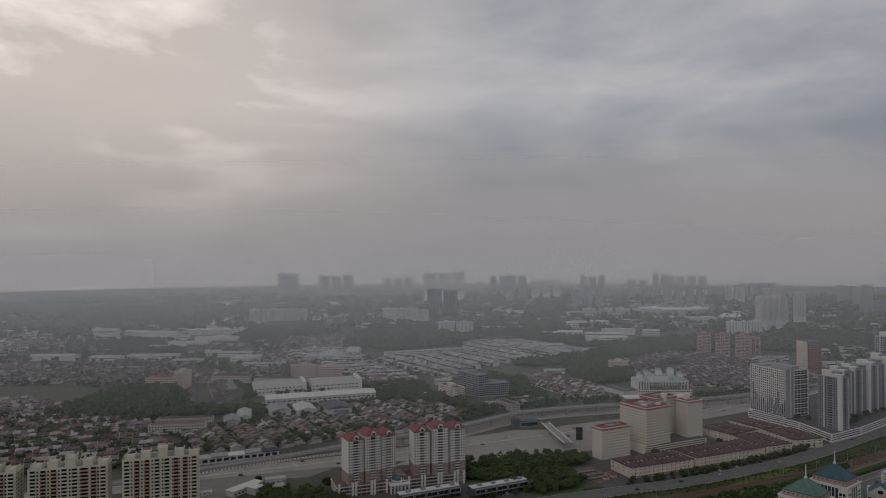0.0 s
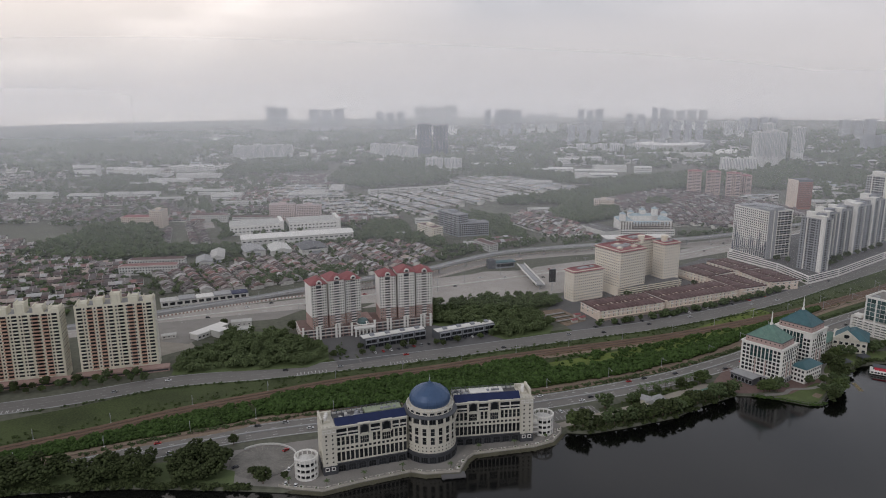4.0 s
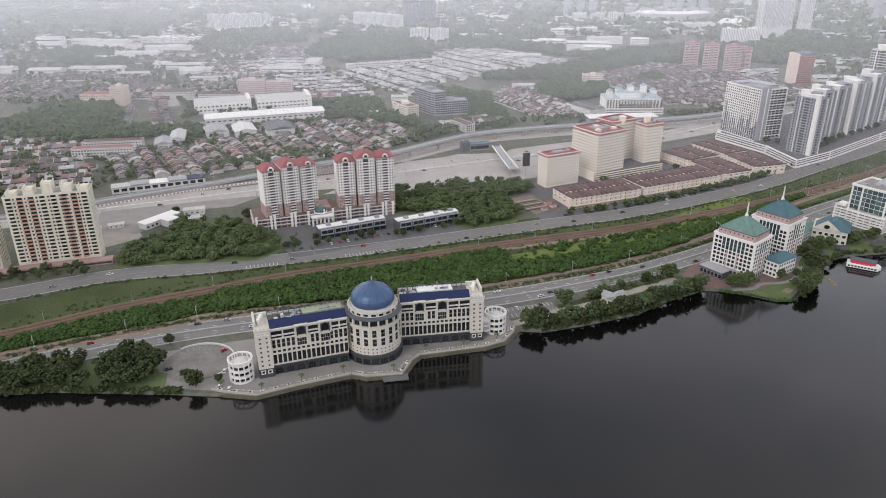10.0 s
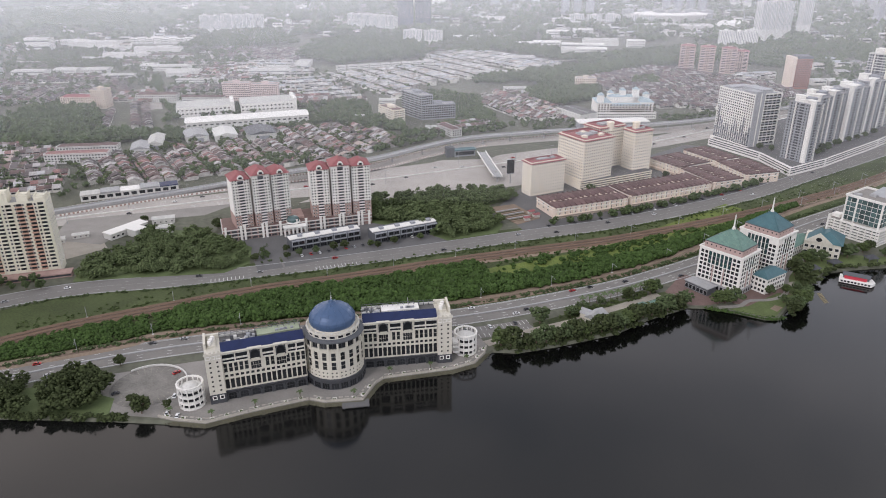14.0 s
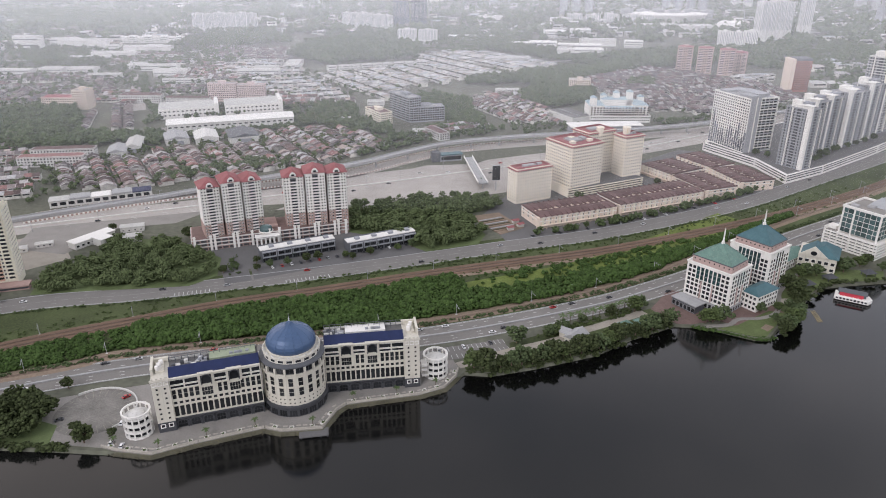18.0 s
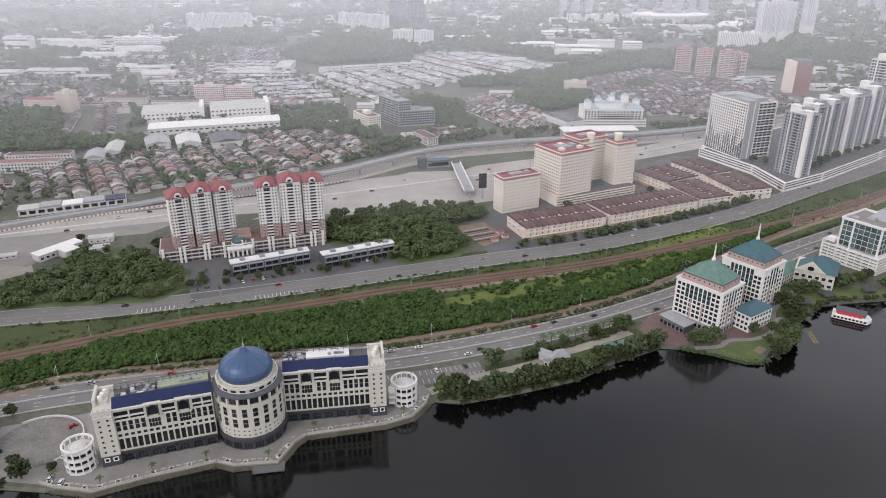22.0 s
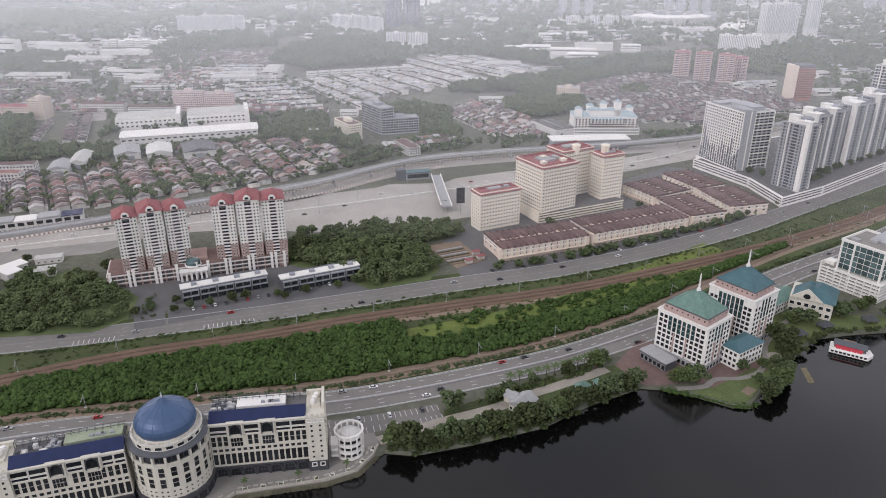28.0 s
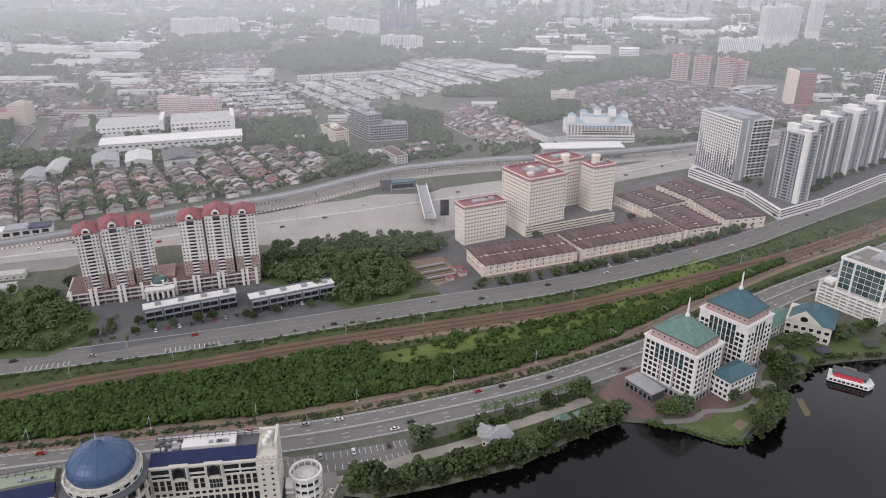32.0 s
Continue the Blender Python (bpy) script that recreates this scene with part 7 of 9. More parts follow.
SHORE_TREES = [(57, 408.5, 1.5), (62.5, 407, 1.45), (72, 409.5, 1.0), (78, 411, 1.1), (84, 413.5, 1.3), (90, 414.5, 1.25), (96, 417.5, 1.15), (102, 420, 1.2), (108, 422.5, 1.0), (112, 423.5, 1.15), (119, 427, 1.25), (125, 429.5, 1.4), (130, 432, 1.3), (136, 437, 1.2),
               (142, 441, 1.15), (148, 446, 1.1), (154, 448, 1.0), (161, 452, 1.25), (166, 456, 1.4), (173, 459.5, 1.35), (178, 463, 1.3), (82.2, 437, 1.45), (102, 445, 0.95), (106, 448, 0.8), (111, 452.5, 0.9), (124, 463, 0.75), (144, 472, 0.8), (160, 479, 1.2), (164, 482, 1.0),
               (206, 467.5, 1.35), (212, 468, 1.3), (201, 466, 1.2), (246, 456, 1.25), (250, 460, 1.2), (254, 464, 1.35), (259, 471, 1.2), (263, 477, 1.1), (245, 470, 0.7), (240, 481, 0.8), (252, 484, 0.7), (260, 487, 0.8), (268, 500, 0.9), (272, 507, 1.25), (270, 513, 1.2), (278, 514, 0.9), (282, 519, 0.9), (287, 536, 1.1), (292, 539, 1.2),
               (300, 538, 1.1), (322, 545, 1.25), (319, 551, 1.0), (326, 549, 1.0), (339, 556, 1.1), (346, 560, 1.0), (-127, 337, 1.0), (-131, 341, 0.8), (-116, 342, 0.6), (-135, 345, 0.7), (-158, 380, 0.8), (351, 548, 0.8), (362, 552, 1.1)]
for k, (x, y, s) in enumerate(SHORE_TREES):
    tree(x, y, s, "leafy green lakeside tree with an uneven crown", group="lakeside trees")
for k in range(12):
    p = smooth_line([(112, 462), (132, 470.5), (150, 480), (166, 492)], 5.0)[k]
    palm_tree(p.x, p.y, 1.15, "palms beside the lakeside road")
for k in range(26):
    i = int(len(ROAD_N) * (0.52 + 0.012 * k))
    q = offset_line(ROAD_N, 15)[min(i, len(ROAD_N) - 1)]
    if q.x < 420:
        tree(q.x, q.y, 0.62, "small rounded street tree before the shops", group="street trees")
for x, y in ((-92, 536), (-80, 540), (-68, 547), (-40, 556), (-34, 552), (-22, 562), (-2, 571), (8, 578), (-123, 525), (-100, 530), (-104, 542), (-60, 551)):
    tree(x, y, 0.7, "small street tree by the shop strip", group="street trees")
for k in range(24):
    tree(-420 + 6.6 * k, 428 + 2.35 * k + 2.0 * math.sin(k * 2.3), 0.5 + 0.15 * (k * 7 % 3), "small dark roadside tree before the apartment deck", group="street trees")
for k in range(15):
    tree(-392 + 9.6 * k, 433 + 3.0 * k + 2.5 * math.sin(k * 1.7), 0.55 + 0.12 * (k % 3), "small dark roadside tree before the apartment deck", group="street trees")
for x, y in tree_spots:
    tree(x, y, 0.8, "podium tree with a rounded crown", z=8.6, group="podium trees")
for x, y, s in ((-172, 588, 1.0), (-160, 575, 0.9), (-240, 600, 0.8), (66, 690, 0.9), (62, 736, 0.8), (152, 692, 0.9), (235, 742, 0.9), (-42, 620, 0.8)):
    tree(x, y, s)

wood("shore_shrubs", [(53, 404.5), (66, 402.2), (93, 411), (128.6, 425.5), (153.2, 444.5), (182, 461.5), (178, 469), (150, 453), (124, 436), (92, 419), (70, 411), (56, 410)], 130, (2.5, 5.5), (1.2, 3.6), "leaf_shore", "low shrubs overhanging the lake shore", 35, 16, ground=-1.0, clump=0.3)
wood("roadside_shrubs", [(92, 447), (104, 452), (130, 467), (158, 483), (164, 480), (136, 463), (112, 449), (98, 441)], 70, (2, 4), (1, 2.6), "leaf", "low shrubs between path and road", 36, 14, clump=0.3)
wood("shore_shrubs", [(243, 449), (259, 470), (271, 488), (281, 501), (299, 519), (318, 525.5), (345, 530.5), (345, 533), (318, 529), (297, 523), (276, 506), (262, 488), (250, 468), (240, 456)], 90, (2.5, 5), (1.5, 4), "leaf_shore", "low shrubs overhanging the lake shore", 37, 16, clump=0.3)

wood("bank_grass", [(191, 461.5), (209, 455.5), (226, 447.3), (236, 447.6), (240, 453), (233, 451.5), (225, 451.5), (209, 460), (192, 465)], 160, (1.0, 2.4), (0.6, 1.6), "leaf_lush", "long grass along the lake bank", 38, 10, ground=-1.2)
wood("bank_grass", [(-330, 313), (-204, 330.5), (-132, 331), (-132, 335), (-204, 336), (-330, 319)], 420, (1.6, 4), (1.0, 3.2), "leaf_shore", "shrubs along the lake bank", 39, 12, ground=-1.2)

# overhead line masts
MAST_LINE = offset_line(RAIL_N, 6.2)
bm = bmesh.new()
box(bm, -0.14, -0.14, -0.2, 0.14, 0.14, 7.6)
MAST_POST = mesh_of(bm, "steel")
bm = bmesh.new()
box(bm, -0.08, -5.4, 6.6, 0.08, 0, 6.75)
box(bm, -0.06, -3.6, 5.6, 0.06, -3.45, 6.6)
box(bm, -0.06, -2.0, 7.2, 0.06, 0, 7.3)
MAST_ARM = mesh_of(bm, "steel")
bm = bmesh.new()
box(bm, -0.6, -0.6, -0.3, 0.6, 0.6, 0.25)
MAST_FOOT = mesh_of(bm, "offwhite")


def masts(line, step, flip):
    run = step
    for a, b in zip(line, line[1:]):
        run += (b - a).length
        if run >= step and -330 < a.x < 480:
            run = 0.0
            t = thing("rail_mast", a.x, a.y, math.degrees(math.atan2((b - a).y, (b - a).x)) + flip, 0, "slim galvanised railway mast with a bracket arm", "mast", "railway masts")
            part("post", MAST_POST, None, t)
            part("arm", MAST_ARM, None, t)
            part("footing", MAST_FOOT, None, t)


masts(MAST_LINE, 46, 0)
masts(offset_line(RAIL_S, 4.6), 46, 0)

# brighter rough grass above the scrub
bm = bmesh.new()
run_line = [p for p in RAIL_S if 40 < p.x < 300]
ribbon(bm, run_line, 8, 46, 0.1)
solid("lush_grass", bm, "fresh_grass", "bright yellow-green rough grass by the railway", "grass", kind="structure")

# parking apron before the shop rows
bm = bmesh.new()
ribbon(bm, [p for p in ROAD_N if 85 < p.x < 350], 10.6, 32, 0.06)
solid("parking_apron", bm, "asphalt", "worn asphalt parking apron before the shop rows", "car park", kind="structure")
# painted hatches and bays on the town road
for line, a0, a1, d0, d1 in ((ROAD_N, -150, -122, -9, -4.5), (ROAD_N, -78, -50, -9, -4.5), (ROAD_N, -345, -318, -9, -5)):
    bm = bmesh.new()
    for p, q in zip(offset_line(line, d0), offset_line(line, d1)):
        if a0 <= p.x <= a1:
            for k in range(3):
                off = Vector((2.6 * k, 1.0 * k, 0))
                t = (q - p).normalized()
                n = Vector((-t.y, t.x, 0)) * 0.2
                bm.faces.new([bm.verts.new((v.x, v.y, 0.08)) for v in (p + off - n, q + off - n, q + off + n, p + off + n)])
    solid("bay_marking", bm, "line", "row of white painted bay lines", "road marking", kind="structure")
bm = bmesh.new()
prism(bm, [(-116, 507), (-137, 553), (-120, 560), (-99, 514)], -0.2, 0.1)
solid("forecourt_entry", bm, "asphalt", "worn paved entry to the towers", "pavement", kind="structure")
wood("entry_planting", [(-116, 518), (-127, 548), (-121, 551), (-110, 521)], 26, (2, 4), (1.5, 4.0), "leaf_dark", "planted strip in the towers' entry", 47, 16, clump=0.25)
bm = bmesh.new()
prism(bm, [(-98, 515), (-112, 548), (-98, 552), (-36, 582), (12, 604), (34, 584), (24, 570), (-40, 545)], -0.2, 0.08)
solid("shop_yard", bm, "asphalt", "grey car yard round the shop strips", "car park", kind="structure")


# ---------------------------------------------------------------- cars
def car_meshes():
    bm = bmesh.new()
    pr = [(-2.2, 0.35), (2.2, 0.35), (2.25, 0.7), (1.3, 0.95), (-1.9, 1.0), (-2.25, 0.75)]
    lo = [bm.verts.new((x, -0.86, z)) for x, z in pr]
    hi = [bm.verts.new((x, 0.86, z)) for x, z in pr]
    bm.faces.new(lo)
    bm.faces.new(hi[::-1])
    for k in range(6):
        j = (k + 1) % 6
        bm.faces.new((lo[j], lo[k], hi[k], hi[j]))
    body = bm
    bm = bmesh.new()
    vs = [bm.verts.new(p) for p in ((-1.7, -0.78, 0.97), (1.2, -0.78, 0.95), (1.2, 0.78, 0.95), (-1.7, 0.78, 0.97), (-1.2, -0.62, 1.46), (0.4, -0.62, 1.46), (0.4, 0.62, 1.46), (-1.2, 0.62, 1.46))]
    for q in ((4, 5, 6, 7), (0, 1, 5, 4), (1, 2, 6, 5), (2, 3, 7, 6), (3, 0, 4, 7)):
        bm.faces.new([vs[i] for i in q])
    cabin = mesh_of(bm, "glass")
    bm = bmesh.new()
    box(bm, -1.15, -0.6, 1.45, 0.35, 0.6, 1.5)
    return body, cabin, bm


body_bm, CABIN, top_bm = car_meshes()
CARS = {}
for tint in ("car_white", "car_dark", "car_red", "car_grey"):
    CARS[tint] = (mesh_of(body_bm.copy(), tint), mesh_of(top_bm.copy(), tint))
bm = bmesh.new()
bmesh.ops.create_cone(bm, cap_ends=True, segments=12, radius1=0.33, radius2=0.33, depth=0.22)
WHEEL = mesh_of(bm, "rubber")
NAMES = {"car_white": "white", "car_dark": "dark grey", "car_red": "red", "car_grey": "silver"}


def car(x, y, rz, tint, z=0.08, where="on the road"):
    c = thing("car", x, y, rz, z, f"{NAMES[tint]} saloon car {where}", "car", "cars")
    part("body", CARS[tint][0], None, c)
    part("cabin", CABIN, None, c, "dark glazed cabin")
    part("roof_panel", CARS[tint][1], None, c)
    for u, v in ((1.35, -0.8), (1.35, 0.8), (-1.35, -0.8), (-1.35, 0.8)):
        part("wheel", WHEEL, None, c, m=pose(u, v, 0.33, 90))
    return c


rc = random.Random(3)
TINTS = ("car_white", "car_white", "car_dark", "car_grey", "car_dark", "car_red")
for line, lanes, n, a0, a1 in ((HIGHWAY, (-7.8, -4.8, 4.8, 7.8), 34, -240, 420), (ROAD_N, (-6, -2.4, 2.6, 6.5), 14, -300, 420)):
    use = [i for i, p in enumerate(line[:-1]) if a0 < p.x < a1]
    for k in range(n):
        i = use[int((k + rc.random()) * len(use) / n)]
        d = rc.choice(lanes)
        p, t = offset_line(line, d)[i], (line[i + 1] - line[i]).normalized()
        car(p.x, p.y, math.degrees(math.atan2(t.y, t.x)), rc.choice(TINTS))
for k in range(9):
    a = radians(40 * k + 10)
    if k in (1, 5):
        car(-134 + 16.3 * math.cos(a), 361 + 16.3 * math.sin(a), 40 * k + 10, rc.choice(TINTS), 0.22, "parked in the forecourt")
for k in (3, 9, 14, 20):
    p = offset_line(strip, 4.2)[min(k, len(strip) - 1)]
    car(p.x, p.y, 110, rc.choice(TINTS), 0.17, "parked beside the road")
for x, y in ((-114, 337), (-108, 335), (-116, 352)):
    car(x, y, 100, "car_white", 0.14, "parked by the pavilion")
for k in range(16):
    u = 0.04 + 0.062 * k
    car(-94 + 100 * u, 533 + 50 * u, 118, rc.choice(TINTS), 0.1, "parked before the shops")
for k in range(16):
    p = offset_line(ROAD_N, 12.8)[int(len(ROAD_N) * (0.5 + 0.016 * k))]
    if p.x < 300:
        car(p.x, p.y, 120, rc.choice(TINTS), 0.05, "parked before the shop rows")

# ---------------------------------------------------------------- expressway, viaduct and toll plaza
EXPRESS = smooth_line([(-900, 330), (-600, 470), (-420, 560), (-312, 610), (-180, 668), (-110, 702), (-30, 738), (45, 775), (140, 820), (250, 880), (330, 935), (480, 1040), (700, 1200), (1100, 1500)], 12)
bm = bmesh.new()
prism(bm, [(-120, 655), (-66, 672), (-40, 670), (21, 695), (60, 700), (92, 716), (150, 772), (210, 812), (150, 838), (60, 806), (5, 798), (-60, 742)], 0.0, 0.045)
solid("toll_plaza", bm, "concrete_road", "wide pale concrete toll plaza", "road", kind="structure")
bm = bmesh.new()
prism(bm, [(40, 785), (150, 800), (240, 850), (330, 905), (345, 945), (262, 910), (200, 880), (128, 850), (70, 822)], 0.0, 0.05)
solid("concrete_apron", bm, "concrete_road", "pale concrete apron beside the expressway", "road", kind="structure")
bm = bmesh.new()
ribbon(bm, EXPRESS, -19, 19, 0.06)
ex = solid("expressway", bm, "concrete_road", "wide pale concrete expressway", "road", kind="structure")
bm = bmesh.new()
for d in (-14, -10.4, -6.8, 6.8, 10.4, 14):
    dashes(bm, EXPRESS, d, 0.09, 5, 9, 0.2)
tagged(part("lane_marking", bm, "line", ex, "white lane paint"), kind="stuff")
bm = bmesh.new()
ribbon(bm, EXPRESS, -0.7, 0.7, 1.0, thick=1.0)
part("median", bm, "offwhite", ex, "pale concrete median")
bm = bmesh.new()
prism(bm, [(-150, 664), (-68, 682), (12, 727), (70, 742), (100, 775), (60, 806), (0, 790), (-83, 752), (-160, 712)], -0.2, 0.1)
solid("toll_plaza", bm, "concrete_road", "broad pale concrete toll plaza", "road", kind="structure")
bm = bmesh.new()
prism(bm, [(-255, 552), (-240, 606), (-196, 620), (-176, 652), (-310, 604), (-300, 560)], -0.2, 0.09)
solid("service_yard", bm, "paving", "pale concrete service yard", "pavement", kind="structure")
bm = bmesh.new()
prism(bm, [(-330, 560), (-296, 590), (-277, 586), (-246, 545), (-272, 519), (-300, 515)], -0.2, 0.07)
solid("works_yard", bm, "sand", "bare sandy works yard beside the wood", "soil", kind="structure")
for x, y, rz, w, d, h in ((-300, 548, 25, 16, 7, 3.4), (-283, 562, 25, 12, 6, 3.0), (-296, 533, 40, 9, 5, 2.8), (-219, 574, 22, 13, 9, 5.2), (-232, 596, 20, 18, 8, 4.4)):
    hut = thing("site_hut", x, y, rz, 0, "low pale works hut with a sheet roof", "hut", "works huts")
    bm = bmesh.new()
    box(bm, 0, 0, -0.2, w, d, h)
    part("wall", bm, "offwhite", hut)
    bm = bmesh.new()
    gable(bm, 0, 0, w, d, h, h + 0.9, along="x", over=0.5)
    part("roof", bm, "pale_roof", hut)
    windows(hut, window_mesh(1.4, 1.0), spread(max(2, int(w / 4)), w), [1.2])
bm = bmesh.new()
prism(bm, [(52, 646), (78, 657), (98, 622), (78, 606)], -0.2, 0.35)
plot = solid("nursery_plot", bm, "dirt", "brown nursery plot between the wood and shops", "soil", kind="structure")
for k in range(9):
    bm = bmesh.new()
    box(bm, -11, -0.7, 0.3, 11, 0.7, 0.9)
    part("planting_bed", bm, ("grey", "bank", "dirt")[k % 3], plot, "long narrow planting bed", pose(70.5 + 1.55 * k, 640 - 2.9 * k, 0, 0, 0, 27))
for x, y, rz in ((90, 630, 25), (94, 622, 30), (85, 614, 25)):
    hut = thing("red_roof_hut", x, y, rz, 0.2, "small hut with a red roof by the nursery plot", "hut", "red-roofed huts")
    bm = bmesh.new()
    box(bm, 0, 0, -0.2, 5, 4, 2.6)
    part("wall", bm, "house_wall", hut)
    bm = bmesh.new()
    gable(bm, 0, 0, 5, 4, 2.6, 3.8, along="x", over=0.5)
    part("roof", bm, "red_roof", hut)
serv = thing("service_building", -250, 560, 60, 0, "low white service building with a flat roof", "building")
bm = bmesh.new()
box(bm, 0, 0, -0.2, 34, 10, 5)
box(bm, 14, -12, -0.2, 24, 0, 6)
part("wall", bm, "offwhite", serv)
bm = bmesh.new()
box(bm, -0.6, -0.6, 5, 34.6, 10.6, 5.5)
box(bm, 13.4, -12.6, 6, 24.6, 0.6, 6.5)
part("roof", bm, "white", serv)
windows(serv, window_mesh(2.2, 1.6), spread(8, 34), [1.6])

VIADUCT = smooth_line([(-420, 560), (-330, 622), (-235, 682), (-165, 716), (-110, 743), (-63, 774), (-17, 820), (33, 861), (114, 893), (161, 906), (268, 938), (353, 972), (480, 1045), (700, 1190)], 10)
bm = bmesh.new()
ribbon(bm, VIADUCT, -4.6, 4.6, 9.2, thick=1.4)
ribbon(bm, VIADUCT, -4.6, -4.2, 10.3, thick=1.1)
ribbon(bm, VIADUCT, 4.2, 4.6, 10.3, thick=1.1)
for v in bm.verts:                           # the line comes down to the ground towards the station
    f = min(1.0, max(0.0, (-110 - v.co.x) / 140))
    v.co.z -= 7.4 * f * f * (3 - 2 * f)
via = solid("viaduct", bm, "grey", "curving grey concrete rail viaduct on piers", "viaduct", kind="structure")
run = 0.0
for a, b in zip(VIADUCT, VIADUCT[1:]):
    run += (b - a).length
    if run > 34 and a.x > -120:
        run = 0.0
        bm = bmesh.new()
        lathe(bm, [(1.1, -0.3), (1.1, 6.2), (2.6, 7.5), (2.6, 7.7)], 10, a.x, a.y)
        part("pier", bm, "grey", via, "grey concrete pier")
for off, x0, x1, label in ((-11, -330, 60, "brown and white striped kerb wall"), (9.5, -330, 160, "brown and white striped kerb wall")):
    wl_ = thing("striped_barrier", 0, 0, 0, 0, label, "barrier", "striped barriers")
    for mat, k0 in (("white", 0), ("rose_brick", 1)):
        bm = bmesh.new()
        ln = [p for p in offset_line(VIADUCT, off) if x0 < p.x < x1]
        for i, (a, b) in enumerate(zip(ln, ln[1:])):
            t = (b - a) / 6
            for j in range(6):
                if (j + i * 6) % 2 == k0:
                    p, q = a + t * j, a + t * (j + 1)
                    n = Vector((-t.y, t.x, 0)).normalized() * 0.25
                    prism(bm, [((p - n).x, (p - n).y), ((q - n).x, (q - n).y), ((q + n).x, (q + n).y), ((p + n).x, (p + n).y)], -0.1, 1.5)
        tagged(part("barrier_block", bm, mat, wl_), kind="stuff")
bm = bmesh.new()
ribbon(bm, offset_line(VIADUCT, 0), -14, 13, 0.1)
solid("road_under_viaduct", bm, "concrete_road", "pale worn service road under the viaduct", "road", kind="structure")

stn = thing("station", -322, 650, 25.5, 0, "long low white station with a dark opening band", "station")
bm = bmesh.new()
box(bm, 0, 0, -0.3, 86, 13, 6.0)
part("wall", bm, "offwhite", stn)
for k in range(12):
    part("opening", window_mesh(5.0, 3.0, "white", "glass", 0), None, stn, m=pose(4 + 7.0 * k, 0, 1.8))
for k in range(5):
    bm = bmesh.new()
    box(bm, 17.4 * k - 0.4, -0.8, 6.0, 17.4 * k + 16.2, 13.6, 6.7 + 0.8 * (k % 2))
    part("roof", bm, ("pale_roof", "grey", "white", "grey", "blue_roof")[k], stn)

tb = thing("toll_office", 11, 809.5, 17, 0, "dark toll office with a teal canopy", "building")
bm = bmesh.new()
box(bm, 0, 0, -0.3, 9, 9, 10.5)
part("tower", bm, "dark_grey", tb)
bm = bmesh.new()
box(bm, 9, 0, -0.3, 33, 8, 7.0)
part("hall", bm, "mid_grey", tb)
bm = bmesh.new()
box(bm, 8.6, -1.5, 7.0, 34, 9, 7.9)
part("canopy", bm, "teal_roof", tb)
bm = bmesh.new()
box(bm, 10, -0.1, 1.5, 32, 0.02, 5.5)
part("glazing", bm, "glass", tb)
fb = thing("covered_footbridge", 49.5, 811, 0, 0, "white-edged covered footbridge over the plaza", "footbridge")
ln = [Vector((49.5, 811, 0)), Vector((57, 766, 0)), Vector((65, 720, 0))]
bm = bmesh.new()
ribbon(bm, ln, -4.4, 4.4, 6.2, thick=0.7)
part("deck", bm, "grey", fb, m=Matrix.Translation((-49.5, -811, 0)))
for d in (-4.9, 4.3):
    bm = bmesh.new()
    ribbon(bm, ln, d, d + 0.6, 8.0, thick=1.9)
    part("side_wall", bm, "white", fb, m=Matrix.Translation((-49.5, -811, 0)))
for x, y in ((50, 806), (53, 788), (57, 766), (61, 743), (64.4, 723)):
    bm = bmesh.new()
    lathe(bm, [(0.7, -0.2), (0.7, 5.6)], 10, x - 49.5, y - 811)
    part("pier", bm, "grey", fb)
bb = thing("billboard", 77, 718.5, 12, 0, "tall black double-sided billboard on a post", "billboard")
bm = bmesh.new()
lathe(bm, [(0.5, -0.3), (0.45, 12)], 10)
part("post", bm, "steel", bb)
bm = bmesh.new()
box(bm, -3.6, -0.6, 10.5, 3.6, 0.6, 24.5)
part("panel", bm, "black", bb)
bm = bmesh.new()
for z in (10.2, 24.5):
    box(bm, -3.8, -0.7, z, 3.8, 0.7, z + 0.3)
part("panel_frame", bm, "steel", bb)
for k in range(22):
    p = offset_line(EXPRESS, rc.choice((-14, -9, -5, 5, 9, 14)))[int(len(EXPRESS) * (0.3 + 0.014 * k))]
    car(p.x, p.y, 26, rc.choice(TINTS), 0.11, "on the expressway")
for k in range(12):
    p = offset_line(EXPRESS, (-16, 0, 16)[k % 3])[int(len(EXPRESS) * (0.28 + 0.02 * k))]
    lamp = thing("street_lamp", p.x, p.y, 0, 0, "tall galvanised expressway lamp with two arms", "street lamp", "expressway lamps")
    bm = bmesh.new()
    lathe(bm, [(0.22, -0.2), (0.1, 14)], 8)
    part("post", bm, "steel", lamp)
    bm = bmesh.new()
    box(bm, -2.4, -0.1, 13.8, 2.4, 0.1, 14.0)
    part("arm", bm, "steel", lamp)


